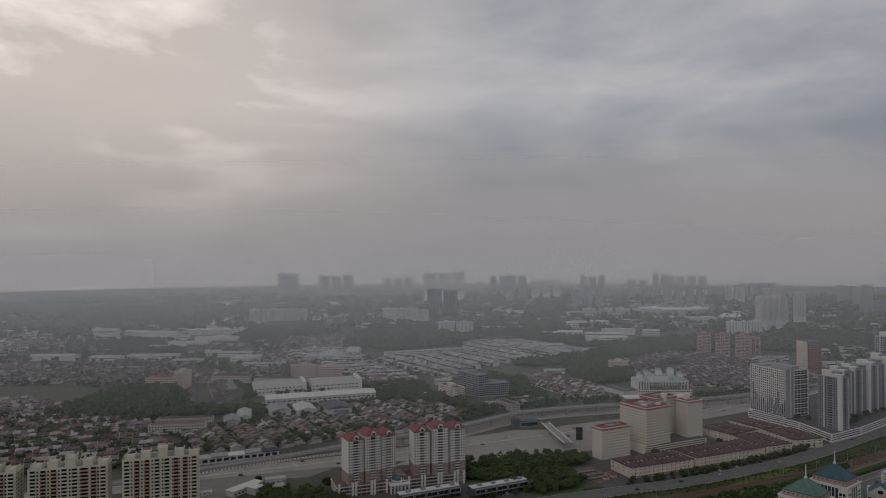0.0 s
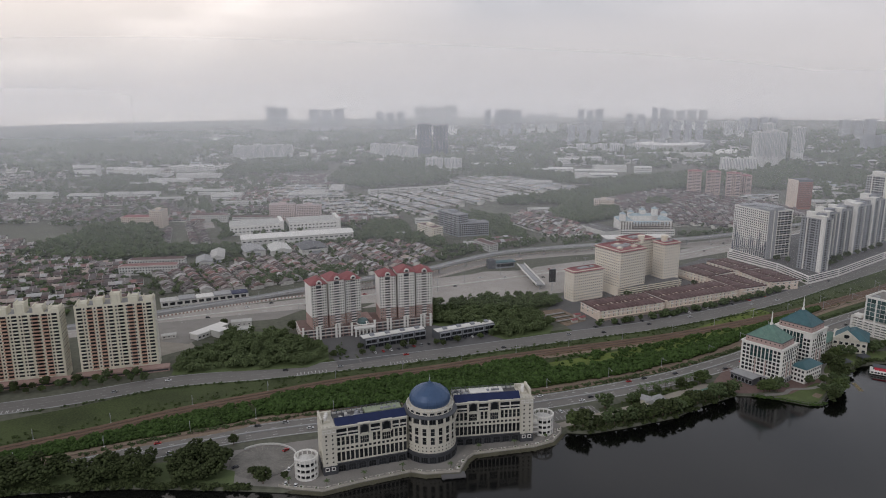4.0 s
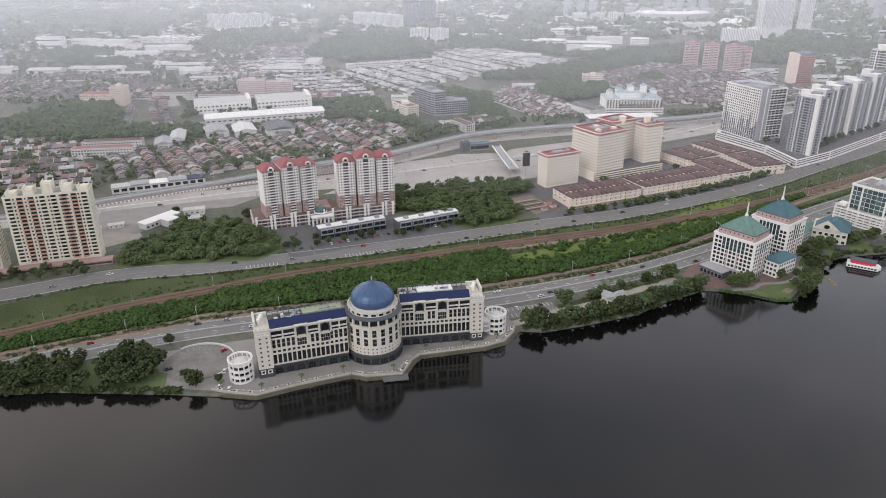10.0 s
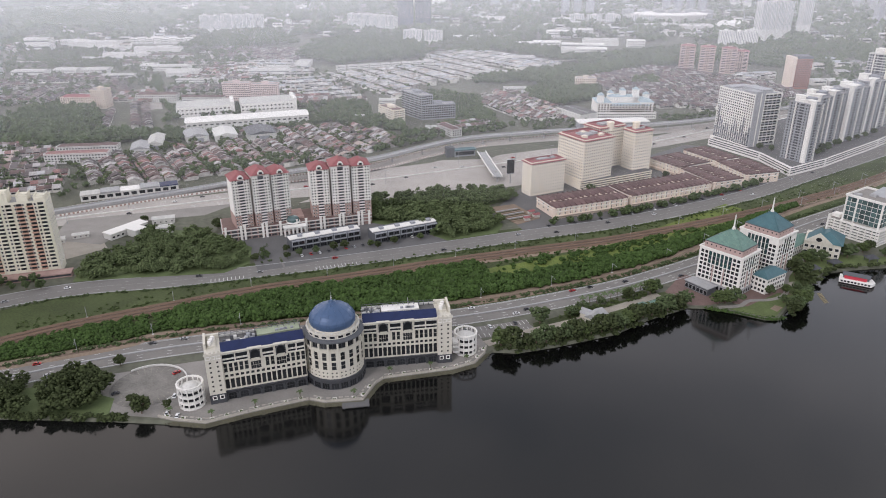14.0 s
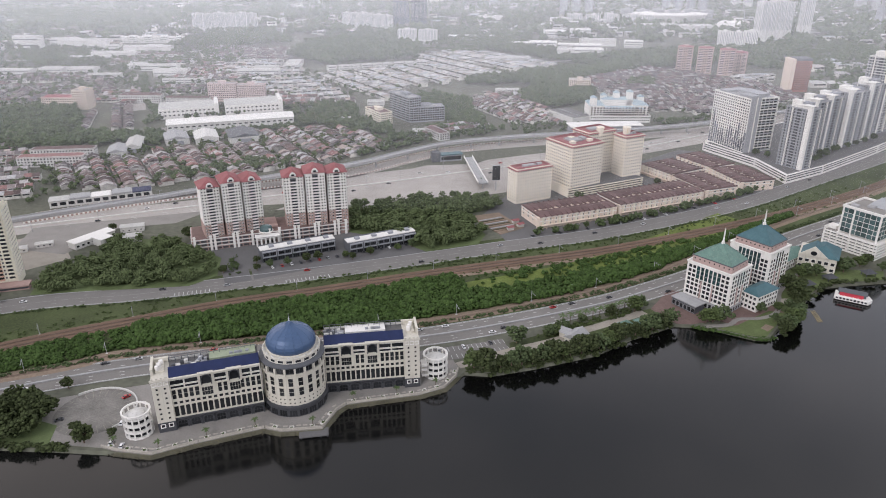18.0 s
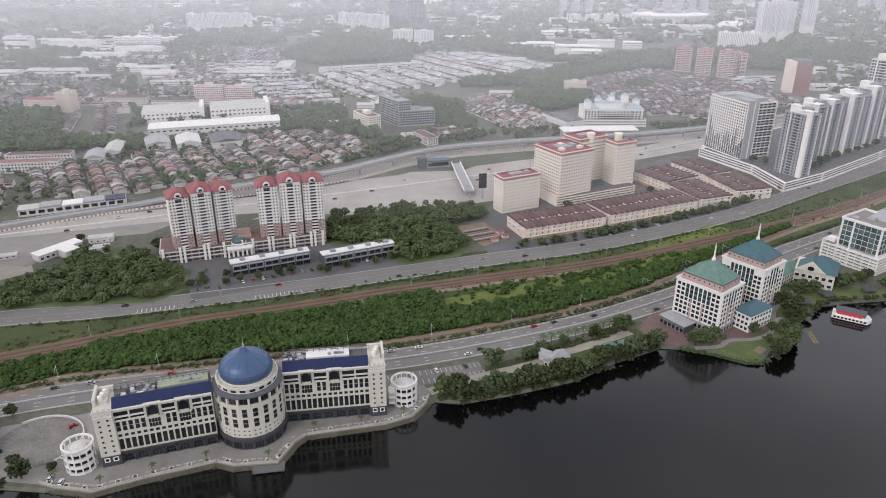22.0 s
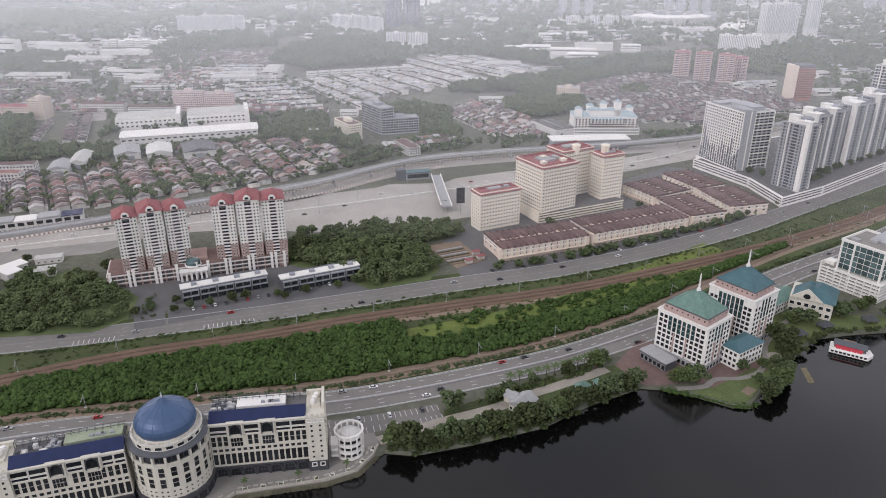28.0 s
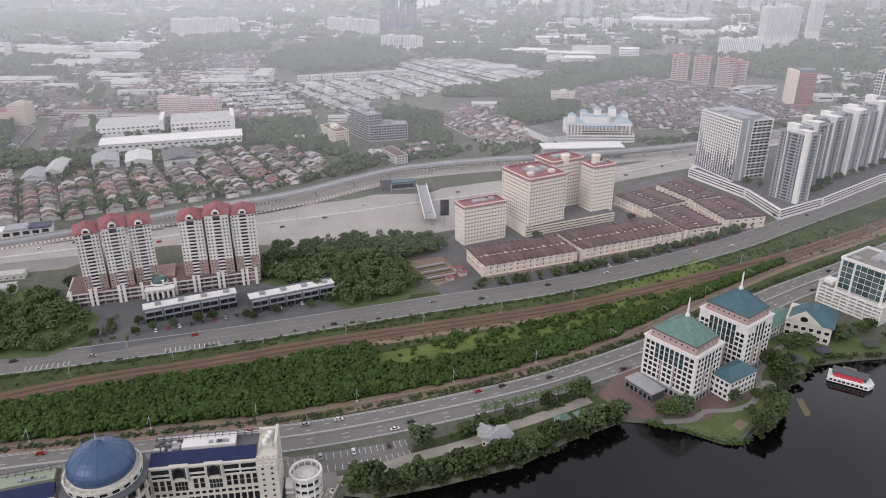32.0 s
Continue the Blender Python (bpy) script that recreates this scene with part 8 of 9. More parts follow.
# ---------------------------------------------------------------- houses
def house_meshes(w, d, h, rise, along):
    bm = bmesh.new()
    box(bm, 0, 0, -0.2, w, d, h)
    box(bm, 0.3, -3.0, -0.2, w - 0.3, 0, h * 0.5)
    wall = mesh_of(bm, "house_wall")
    bm = bmesh.new()
    gable(bm, 0, 0, w, d, h, h + rise, along=along, over=0.4)
    gable(bm, 0, -3.4, w, 0.4, h * 0.5, h * 0.5 + 0.9, along="x")
    roof = mesh_of(bm, "house_roof")
    bm = bmesh.new()
    prof = [(-0.2, h - 0.4), (-0.2, h + 0.45), (d / 2, h + rise + 0.5), (d + 0.2, h + 0.45), (d + 0.2, h - 0.4)]
    sides = [[bm.verts.new((x, y, z)) for y, z in prof] for x in (-0.16, 0.16)]
    bm.faces.new(sides[0])
    bm.faces.new(sides[1][::-1])
    for i in range(5):
        bm.faces.new((sides[0][i], sides[1][i], sides[1][(i + 1) % 5], sides[0][(i + 1) % 5]))
    fire = mesh_of(bm, "fire_wall")
    bm = bmesh.new()
    for u in (w * 0.28, w * 0.72):
        box(bm, u - 0.7, -0.06, h * 0.62, u + 0.7, 0.02, h * 0.62 + 1.2)
    box(bm, w * 0.2, -3.06, 0.4, w * 0.8, -2.96, 2.1)
    return wall, roof, mesh_of(bm, "glass"), fire


HOUSES = [house_meshes(7.0, 11.4, 4.6, 2.2, "x"), house_meshes(7.0, 11.0, 4.2, 2.6, "x"), house_meshes(7.4, 11.4, 4.8, 2.2, "x")]


def row_places(poly, rz, wide, deep, street, seed, skip=0.06):
    """Places of houses in back-to-back rows over a polygon."""
    rnd = random.Random(seed)
    c, s = math.cos(radians(rz)), math.sin(radians(rz))
    us = [x * c + y * s for x, y in poly]
    vs = [-x * s + y * c for x, y in poly]
    out, v, k = [], min(vs), 0
    while v < max(vs):
        u = min(us) + rnd.uniform(0, wide)
        while u < max(us):
            if rnd.random() > skip:
                out.append((u * c - v * s, u * s + v * c, rz + (180 if k % 2 else 0)))
            u += wide if rnd.random() > 0.09 else wide + 9
        k += 1
        v += street if k % 2 == 0 else deep * 2 + 1.0
    px, py = np.array([o[0] for o in out]), np.array([o[1] for o in out])
    keep = inside(poly, px, py)
    return [o for o, good in zip(out, keep) if good]


H1 = [(-345, 700), (-400, 770), (-350, 825), (-305, 895), (-150, 945), (-100, 950), (-40, 880), (-98, 806), (-122, 784), (-195, 752), (-268, 708)]
places = row_places(H1, -57, 7.0, 11.5, 9.0, 4)
SHEDS = [(-319, 852), (-333, 825), (-280, 872), (-256, 878), (-215, 886)]
places = [q for q in places if min(math.hypot(q[0] - a, q[1] - b) for a, b in SHEDS) > 26]
for k, (x, y, rz) in enumerate(places[:170]):
    wall, roof, glazing, fire = HOUSES[(k * 7 + k // 5) % 3]
    hs = thing("terrace_house", x, y, rz, 0, "small terrace house with a weathered tile roof", "house", "terrace houses")
    part("wall", wall, None, hs)
    part("roof", roof, None, hs)
    if k % 2:
        part("fire_wall", fire, None, hs)
    if y < 790:
        part("front_window", glazing, None, hs)


def house_stuff(name, places, roof, wall, label, seed, w=7.2, d=11.5, h=(4.2, 5.0), rise=2.3, fires=0.45, porch=True):
    """Rows of houses too far off to pick apart: walls, gabled roofs, white fire walls and porch roofs, one object."""
    rng = np.random.default_rng(seed)
    n = len(places)
    p = np.array(places)
    hh = rng.uniform(*h, n)
    ww, dd = w * np.ones(n) * 1.0, d * rng.uniform(0.96, 1.06, n)
    c, s = np.cos(np.radians(p[:, 2])), np.sin(np.radians(p[:, 2]))
    loc = np.array([(0, 0, -0.2), (1, 0, -0.2), (1, 1, -0.2), (0, 1, -0.2), (0, 0, 1), (1, 0, 1), (1, 1, 1), (0, 1, 1), (0, 0, 1), (1, 0, 1), (1, 1, 1), (0, 1, 1), (0, 0.5, 1.4), (1, 0.5, 1.4)], float)
    x, y = loc[None, :, 0] * ww[:, None], loc[None, :, 1] * dd[:, None]
    z = np.where(loc[None, :, 2] > 1.2, hh[:, None] + rise, np.where(loc[None, :, 2] > 0, hh[:, None], -0.2)) + 0.0
    y[:, 8:10] -= 0.6
    y[:, 10:12] += 0.6
    # a fire wall that stands up through the roof, and a porch roof before the front
    fw = np.where(rng.random(n) < fires, 0.5, 0.002)[:, None]
    fx = np.array([0, 0.3, 0.3, 0, 0.3, 0])[None] + np.zeros((n, 6))
    fy = np.array([-0.02, -0.02, 1.02, 1.02, 0.5, 0.5])[None] * dd[:, None]
    fz = np.where(np.arange(6)[None] < 4, hh[:, None] + 0.1, hh[:, None] + rise) + fw * 1.6 - 0.35
    px = np.array([0.06, 0.94, 0.94, 0.06, 0.06, 0.94])[None] * ww[:, None]
    py = np.array([-3.2, -3.2, 0, 0, -3.2, -3.2])[None] + np.zeros((n, 6))
    pz = np.array([2.7, 2.7, 3.3, 3.3, 2.2, 2.2])[None] + np.zeros((n, 6)) - (0 if porch else 8)
    gx = np.array([0.1, 0.9, 0.9, 0.1, 0.9, 0.1, 0.1, 0.9])[None] * ww[:, None]
    gy = np.where(np.arange(8)[None] < 4, -0.06, dd[:, None] + 0.06)
    gz = np.array([0.56, 0.56, 0.86, 0.86, 0.56, 0.56, 0.86, 0.86])[None] * hh[:, None]
    x, y, z = np.concatenate([x, fx, px, gx], 1), np.concatenate([y, fy, py, gy], 1), np.concatenate([z, fz, pz, gz], 1)
    v = np.stack([x * c[:, None] - y * s[:, None] + p[:, 0:1], x * s[:, None] + y * c[:, None] + p[:, 1:2], z], -1)
    q = np.array([(0, 1, 5, 4), (1, 2, 6, 5), (2, 3, 7, 6), (3, 0, 4, 7), (8, 9, 13, 12), (10, 11, 12, 13), (14, 15, 18, 19), (19, 18, 16, 17), (20, 21, 22, 23), (20, 24, 25, 21), (26, 27, 28, 29), (30, 31, 32, 33)])
    f = (q[None] + 34 * np.arange(n)[:, None, None]).reshape(-1, 4)
    return tagged(new(name, np_mesh([wall, roof, "fire_wall", "glass"], v.reshape(-1, 3), f, np.tile([0, 0, 0, 0, 1, 1, 2, 2, 1, 2, 3, 3], n))), label, "houses", kind="stuff")


rest = places[170:]
if rest:
    house_stuff("terrace_rows", rest, "row_roof", "house_wall", "rows of weathered tiled terrace houses", 41)
for k, (x, y, rz, w, d, roof, lab) in enumerate(((-338, 830, 17, 17, 44, "pale_roof", "white and blue steel-roofed shed"), (-346, 806, 20, 19, 32, "grey", "grey gabled shed"), (-303, 862, 28, 26, 38, "grey", "grey gabled hall"),
                                                 (-270, 868, 25, 26, 42, "offwhite", "pale gabled hall"), (-232, 876, 26, 34, 42, "dark_grey", "dark gabled hall"))):
    sh = thing("shed", x, y, rz, 0, lab + " among the houses", "shed", "large sheds")
    bm = bmesh.new()
    box(bm, 0, 0, -0.3, w, d, 7)
    part("wall", bm, "offwhite", sh)
    bm = bmesh.new()
    gable(bm, 0, 0, w, d, 7, 10.5, along="y", over=0.8)
    part("roof", bm, roof, sh)
    bm = bmesh.new()
    box(bm, w * 0.25, -0.12, 0, w * 0.75, 0.05, 4.5)
    part("shutter", bm, "mid_grey", sh)
wood("garden_trees", H1, 420, (3.5, 7.5), (4, 8), "leaf", "garden trees among the terrace houses", 42, 14)
wood("roadside_trees", [(-262, 716), (-196, 760), (-120, 792), (-130, 806), (-200, 800), (-262, 752)], 120, (5, 9), (5, 9), "leaf_dark", "dark roadside trees", 43, 16)

# white warehouses
wh = thing("warehouse", -329, 927.5, 20.2, 0, "long white warehouse with a pale sheet roof", "warehouse", "white warehouses")
bm = bmesh.new()
box(bm, 0, 0, -0.3, 157, 34, 9)
part("wall", bm, "offwhite", wh)
bm = bmesh.new()
gable(bm, 0, 0, 157, 34, 9, 11.5, along="x", over=1.2)
part("roof", bm, "white", wh)
windows(wh, window_mesh(4.0, 1.6, "offwhite"), spread(22, 157), [4.2])
bm = bmesh.new()
box(bm, -24, -2, -0.3, -0.5, 26, 0.4)
part("yard", bm, "paving", wh)
for x, y, w in ((-367, 993, 78), (-286, 1022, 78)):
    b = thing("warehouse", x, y, 20.5, 0, "white multi-bay factory with rows of windows", "warehouse", "white warehouses")
    bm = bmesh.new()
    box(bm, 0, 0, -0.3, w, 46, 14)
    box(bm, w - 5, -2, -0.3, w, 46, 18)
    part("wall", bm, "white", b)
    for k in range(3):
        bm = bmesh.new()
        gable(bm, 0.2, 15.3 * k, w - 5.2, 15.3 * k + 14.8, 14, 16, along="x")
        part("roof", bm, "pale_roof", b)
    windows(b, window_mesh(2.6, 1.8, "white"), spread(13, w - 5), [4.0, 9.0])
    windows(b, window_mesh(2.6, 1.8, "white"), spread(6, 46), [4.0, 9.0], rz=90, ox=w)

# middle-distance blocks
slab("apartment_block", -89.5, 1000, -55, 44, 17, 18, "beige", 14, 6, 6, "cream six-storey apartment block with a brown roof", roof="brown_roof", z0=1.5, ww=1.5, wh=1.3, joined=True, faces="flr")
slab("unfinished_block", -60, 1033, -54, 52, 18, 32, "mid_grey", 15, 10, 5, "dark grey unfinished apartment block with open floors", z0=1, ww=2.4, wh=1.9, joined=True, band=True, frame_mat="grey")
slab("unfinished_block", -28, 992, 18, 46, 18, 19, "mid_grey", 14, 6, 5, "dark grey unfinished apartment block with open floors", z0=1, ww=2.4, wh=1.9, joined=True, band=True, frame_mat="grey")
slab("walk_up_flats", -6, 931, -58, 38, 14, 8.5, "offwhite", 12, 3, 4, "low white flats with a brown roof", category="apartment block", roof="brown_roof", roof_h=3.0, z0=0.8, joined=True, plant=False)
mall = slab("stepped_hotel", 208, 1004, 2, 80, 44, 8, "white", 30, 2, 14, "stepped white hotel with pale blue roofs and turrets", category="hotel", z0=1, joined=True, plant=False, wh=1.6, faces="fl")
for x0, y0, x1, y1, h, rf in ((0, 6, 20, 42, 21, "grey"), (20, 26, 62, 42, 25, "grey"), (60, 8, 78, 42, 21, "grey"), (18, 4, 72, 20, 17, "dome")):
    bm = bmesh.new()
    box(bm, x0, y0, 8, x1, y1, h)
    part("wall", bm, "white", mall)
    bm = bmesh.new()
    hip(bm, x0 - 0.6, y0 - 0.6, x1 + 0.6, y1 + 0.6, h, h + 2.6, 6)
    part("roof", bm, "pale_blue", mall, "pale blue roof")
    n = int((x1 - x0) / 4)
    windows(mall, window_mesh(1.9, 2.0, "peach", "glass"), [x0 + q for q in spread(n, x1 - x0)], [z for z in (9.3, 12.2, 15, 18) if z < h - 2.5], y=y0)
for u, v, h in ((5, 10, 31), (24, 38, 29), (40, 34, 33), (57, 30, 35), (74, 38, 27)):
    bm = bmesh.new()
    box(bm, u - 4, v - 4, 18, u + 4, v + 4, h)
    part("tower", bm, "white", mall)
    bm = bmesh.new()
    hip(bm, u - 4.6, v - 4.6, u + 4.6, v + 4.6, h, h + 3.5, 4.6)
    part("turret_roof", bm, "pale_blue", mall)
cn = thing("station_canopy", 174, 930, 8, 0, "white flat station canopy over the tracks", "station")
bm = bmesh.new()
box(bm, 0, 0, 10.6, 92, 24, 11.6)
part("roof", bm, "white", cn)
bm = bmesh.new()
box(bm, 2, 2, -0.3, 90, 22, 9.8)
part("hall", bm, "mid_grey", cn)
slab("pink_flats", -342, 1114, 4, 42, 14, 26, "blush", 14, 8, 4, "blush pink slab of flats", category="apartment block", group="pink flats", z0=1.5, joined=True)
slab("pink_flats", -298, 1116, 4, 40, 14, 24, "blush", 14, 8, 4, "blush pink slab of flats", category="apartment block", group="pink flats", z0=1.5, joined=True)
slab("peach_flats", -560, 1050, 2, 60, 15, 16, "peach", 18, 5, 4, "peach flats with a red tiled roof", category="apartment block", roof="red_roof", roof_h=4, z0=1, joined=True, plant=False)
slab("peach_flats", -515, 1052, 2, 20, 24, 26, "peach", 6, 8, 5, "tall peach flats with a flat roof", category="apartment block", z0=1, joined=True)
slab("row_flats", -470, 1095, 3, 62, 16, 11, "offwhite", 18, 3, 4, "pale walk-up flats with a red roof", category="apartment block", roof="redrow_roof", roof_h=4, z0=1, joined=True, plant=False)
slab("shop_house_row", -425, 770, 10, 66, 13, 10, "offwhite", 20, 3, 3, "white shop houses with dark roof gables", category="shop building", group="white shop houses", roof="house_roof", roof_h=3, z0=0.8, joined=True, plant=False)
slab("shop_house_row", -428, 800, 10, 66, 13, 10, "offwhite", 20, 3, 3, "white shop houses with dark roof gables", category="shop building", group="white shop houses", roof="house_roof", roof_h=3, z0=0.8, joined=True, plant=False)
slab("cream_flats", 205, 1212, -6, 34, 16, 19, "peach", 10, 6, 5, "peach flats beside the wood", category="apartment block", z0=1, joined=True)
brick = slab("brick_tower", 560, 1228, 4, 26, 26, 47, "brick_red", 10, 13, 8, "brick-red tower with a dark crown", category="tower", z0=3, joined=True)
bm = bmesh.new()
box(bm, -5.5, -0.4, -0.3, -0.02, 26.4, 51)
part("stair_shaft", bm, "peach", brick, "blank beige stair shaft")
bm = bmesh.new()
box(bm, 2, 1, 47, 26.3, 25, 52)
part("crown", bm, "dark_grey", brick, "dark plant storey")
for x, y, h in ((426, 1418, 44), (458, 1402, 44), (490, 1380, 44), (520, 1404, 36)):
    slab("brown_flats", x, y, -18, 27, 22, h, "pink", 8, 14, 6, "dusty rose apartment tower with pale bands", category="apartment tower", group="rose towers", z0=2, joined=True, roof="red_roof", roof_h=4, bays=[(2, 9, "blush"), (18, 25, "blush")])


# ---------------------------------------------------------------- the town beyond
TOWN = ((("terrace_rows", "rows of weathered tiled terrace houses", "row_roof"), (7.2, 11.5, 9), ([(-900, 520), (-640, 570), (-470, 620), (-352, 682), (-405, 770), (-430, 762), (-440, 830), (-700, 960), (-1000, 900)], 22)),
        (("terrace_rows", "rows of red-brown terrace roofs", "redrow_roof"), (7.0, 9, 8), ([(-432, 907), (-413, 908), (-471, 1038), (-489, 1037)], 111)),
        (("terrace_rows", "rows of red-brown terrace roofs", "redrow_roof"), (7.0, 9, 8), ([(-406, 932), (-366, 938), (-440, 1075), (-469, 1068)], 115)),
        (("terrace_rows", "rows of red-brown terrace roofs", "redrow_roof"), (7.0, 11, 12), ([(-700, 1210), (-600, 1230), (-535, 1140), (-567, 1080), (-700, 1080)], 100)),
        (("terrace_rows", "rows of red-brown terrace roofs", "redrow_roof"), (7.0, 11, 8), ([(-549, 1170), (-508, 1172), (-561, 1290), (-598, 1288)], 112)),
        (("terrace_rows", "long rows of dark red terrace roofs", "redrow_roof"), (7.2, 11, 7), ([(-440, 1150), (-360, 1170), (-330, 1200), (-420, 1240), (-470, 1200)], 12)),
        (("terrace_rows", "rows of pink-brown distant terraces", "redrow_roof"), (7.5, 12, 10), ([(-470, 1515), (-420, 1517), (-400, 1620), (-489, 1712), (-540, 1707)], 8)),
        (("terrace_rows", "rows of pink-brown distant terraces", "redrow_roof"), (7.5, 12, 10), ([(-690, 1520), (-545, 1530), (-560, 1640), (-720, 1640)], 8)),
        (("white_roof_rows", "long rows of pale-roofed shop houses", "pale_roof"), (7.6, 13, 13), ([(-295, 1190), (-160, 1125), (-120, 1120), (-232, 1312), (-325, 1290)], 20)),
        (("white_roof_rows", "long rows of pale-roofed shop houses", "pale_roof"), (7.6, 13, 13), ([(-236, 1330), (-82, 1112), (-60, 1150), (-62, 1235), (-180, 1372), (-212, 1362)], -54)),
        (("white_roof_rows", "long rows of pale-roofed shop houses", "pale_roof"), (7.6, 14, 14), ([(-178, 1368), (-58, 1225), (10, 1280), (20, 1300), (-46, 1450), (-100, 1420)], -54)),
        (("white_roof_rows", "long rows of pale-roofed shop houses", "pale_roof"), (7.6, 13, 14), ([(-40, 1450), (25, 1290), (110, 1360), (30, 1500), (-14, 1640), (-60, 1560)], -54)),
        (("white_roof_rows", "long rows of pale-roofed works", "pale_roof"), (12, 22, 9), ([(-10, 1640), (40, 1480), (146, 1424), (232, 1452), (172, 1545), (100, 1645), (54, 1690)], -50)),
        (("terrace_rows", "dense brown and white terrace houses", "row_roof"), (7.0, 11, 7), ([(62, 1080), (96, 985), (176, 992), (160, 1050), (135, 1130), (133, 1180), (75, 1194), (50, 1130)], -62)),
        (("terrace_rows", "rows of brown-roofed terrace houses", "row_roof"), (7.2, 11.5, 8), ([(-30, 890), (40, 930), (92, 965), (60, 990), (20, 980)], 30)),
        (("terrace_rows", "dense field of red-brown terrace roofs", "redrow_roof"), (7.0, 11, 6), ([(232, 1318), (275, 1140), (297, 1085), (400, 1050), (480, 1120), (560, 1160), (540, 1270), (461, 1366), (429, 1425), (377, 1445)], 14)),
        (("terrace_rows", "rows of weathered tiled terrace houses", "redrow_roof"), (7.2, 11.5, 10), ([(-1000, 1080), (-720, 1080), (-720, 1240), (-1050, 1280)], 8)),
        (("terrace_rows", "rows of red-brown terrace roofs", "redrow_roof"), (7.4, 11, 10), ([(-400, 1530), (-310, 1480), (-365, 1690), (-470, 1690)], 8)),
        (("terrace_rows", "rows of pale and brown terrace roofs", "row_roof"), (7.4, 12, 12), ([(-640, 1440), (-480, 1455), (-530, 1520), (-690, 1515)], 6)),
        (("terrace_rows", "rows of red and brown terrace roofs", "redrow_roof"), (7.4, 12, 12), ([(-700, 1245), (-610, 1250), (-590, 1290), (-640, 1330), (-800, 1300)], 6)),
        (("white_roof_rows", "rows of pale works roofs", "pale_roof"), (11, 16, 12), ([(-345, 1300), (-250, 1345), (-330, 1490), (-425, 1485), (-400, 1380)], 8)),
        (("terrace_rows", "rows of brown-roofed terrace houses", "row_roof"), (7.4, 11, 9), ([(-175, 1075), (-100, 1090), (-120, 1115), (-300, 1180), (-330, 1130)], 10)),
        (("terrace_rows", "rows of brown-roofed terrace houses", "row_roof"), (7.4, 11, 9), ([(-585, 1090), (-480, 1100), (-440, 1060), (-470, 1180), (-540, 1180)], 6)),
        (("terrace_rows", "rows of weathered tiled terrace houses", "row_roof"), (7.2, 11.5, 12), ([(-480, 1290), (-400, 1270), (-330, 1310), (-400, 1460), (-470, 1480)], 8)))
for k, ((nm, lab, roof), (wide, deep, street), (poly, rz)) in enumerate(TOWN):
    tall_row = roof == "pale_roof"
    house_stuff(nm, row_places(poly, rz, wide, deep, street, 51 + k, 0.02 if tall_row else 0.05), roof, "house_wall", lab, 51 + k, wide, deep, (6.0, 6.6) if tall_row else (4.2, 4.9), 1.3 if tall_row else 2.2, 0.3 if tall_row else 0.45)
house_stuff("works_roofs", row_places([(500, 1290), (542, 1282), (580, 1372), (515, 1372)], 10, 14, 14, 6, 84, 0.1), "pale_roof", "house_wall", "white sheds beside the terraces", 84, 13, 13, (5, 7), 1.2, 0, False)
house_stuff("works_roofs", row_places([(600, 1060), (900, 1120), (1100, 1500), (700, 1560), (620, 1330)], 10, 30, 26, 34, 63, 0.45), "pale_roof", "house_wall", "scattered pale sheet roofs", 63, 26, 28, (5, 9), 1.6, 0, False)
house_stuff("distant_roofs", row_places([(-1500, 1700), (-800, 1690), (-560, 2000), (-300, 1930), (200, 1990), (1300, 1700), (2000, 2300), (1200, 3000), (-1500, 3000), (-2300, 2200)], 6, 34, 22, 60, 64, 0.6), "pale_roof", "house_wall", "scattered distant suburban roofs", 64, 26, 14, (6, 12), 2.0, 0, False)
house_stuff("distant_roofs", row_places([(-2300, 900), (-1000, 700), (-1000, 1650), (-1500, 1700), (-2300, 1800)], 6, 20, 18, 40, 65, 0.5), "row_roof", "house_wall", "scattered distant suburban roofs", 65, 14, 16, (5, 9), 2.0, 0, False)


# pale works and walk-up blocks in the middle distance
def works(x, y, rz, w, d, h, roof="pale_roof", label="pale flat-roofed works building", floors=2):
    b = thing("works_building", x, y, rz, 0, label, "building", "pale works buildings")
    bm = bmesh.new()
    box(bm, 0, 0, -0.3, w, d, h)
    part("wall", bm, "offwhite", b)
    bm = bmesh.new()
    gable(bm, 0, 0, w, d, h, h + 1.6, along="x", over=0.6)
    part("roof", bm, roof, b)
    bm = bmesh.new()
    for k in range(floors):
        box(bm, 1, -0.08, h * (k + 0.4) / floors, w - 1, 0.02, h * (k + 0.62) / floors)
    tagged(part("window_band", bm, "dark_grey", b), kind="stuff")
    return b


for x, y, w, d, h in ((-567, 1384, 68, 22, 10), (-514, 1318, 42, 22, 8), (-733, 1336, 42, 30, 10), (-682, 1338, 48, 30, 10), (-800, 1316, 60, 28, 10), (-623, 1300, 56, 16, 7), (-600, 1400, 24, 40, 8), (-764, 1500, 82, 14, 8), (-700, 1560, 26, 16, 9), (-760, 1640, 30, 18, 12), (-800, 1640, 30, 18, 12), (-668, 1645, 30, 18, 12), (-985, 1669, 55, 30, 26), (-930, 1720, 60, 24, 16),
                      (-473, 1257, 72, 12, 7), (-367, 1331, 74, 24, 11), (-345, 1365, 40, 22, 12), (-301, 1400, 26, 80, 9), (40, 1342, 80, 14, 8), (106, 1514, 60, 30, 9), (130, 1180, 30, 24, 6), (90, 1192, 36, 18, 6), (-120, 990, 26, 14, 5), (-100, 1090, 24, 16, 7), (-20, 925, 34, 18, 5), (620, 1150, 60, 30, 8), (570, 1110, 44, 24, 9)):
    works(x, y, (x * 7 + y) % 5 + 2, w, d, h)
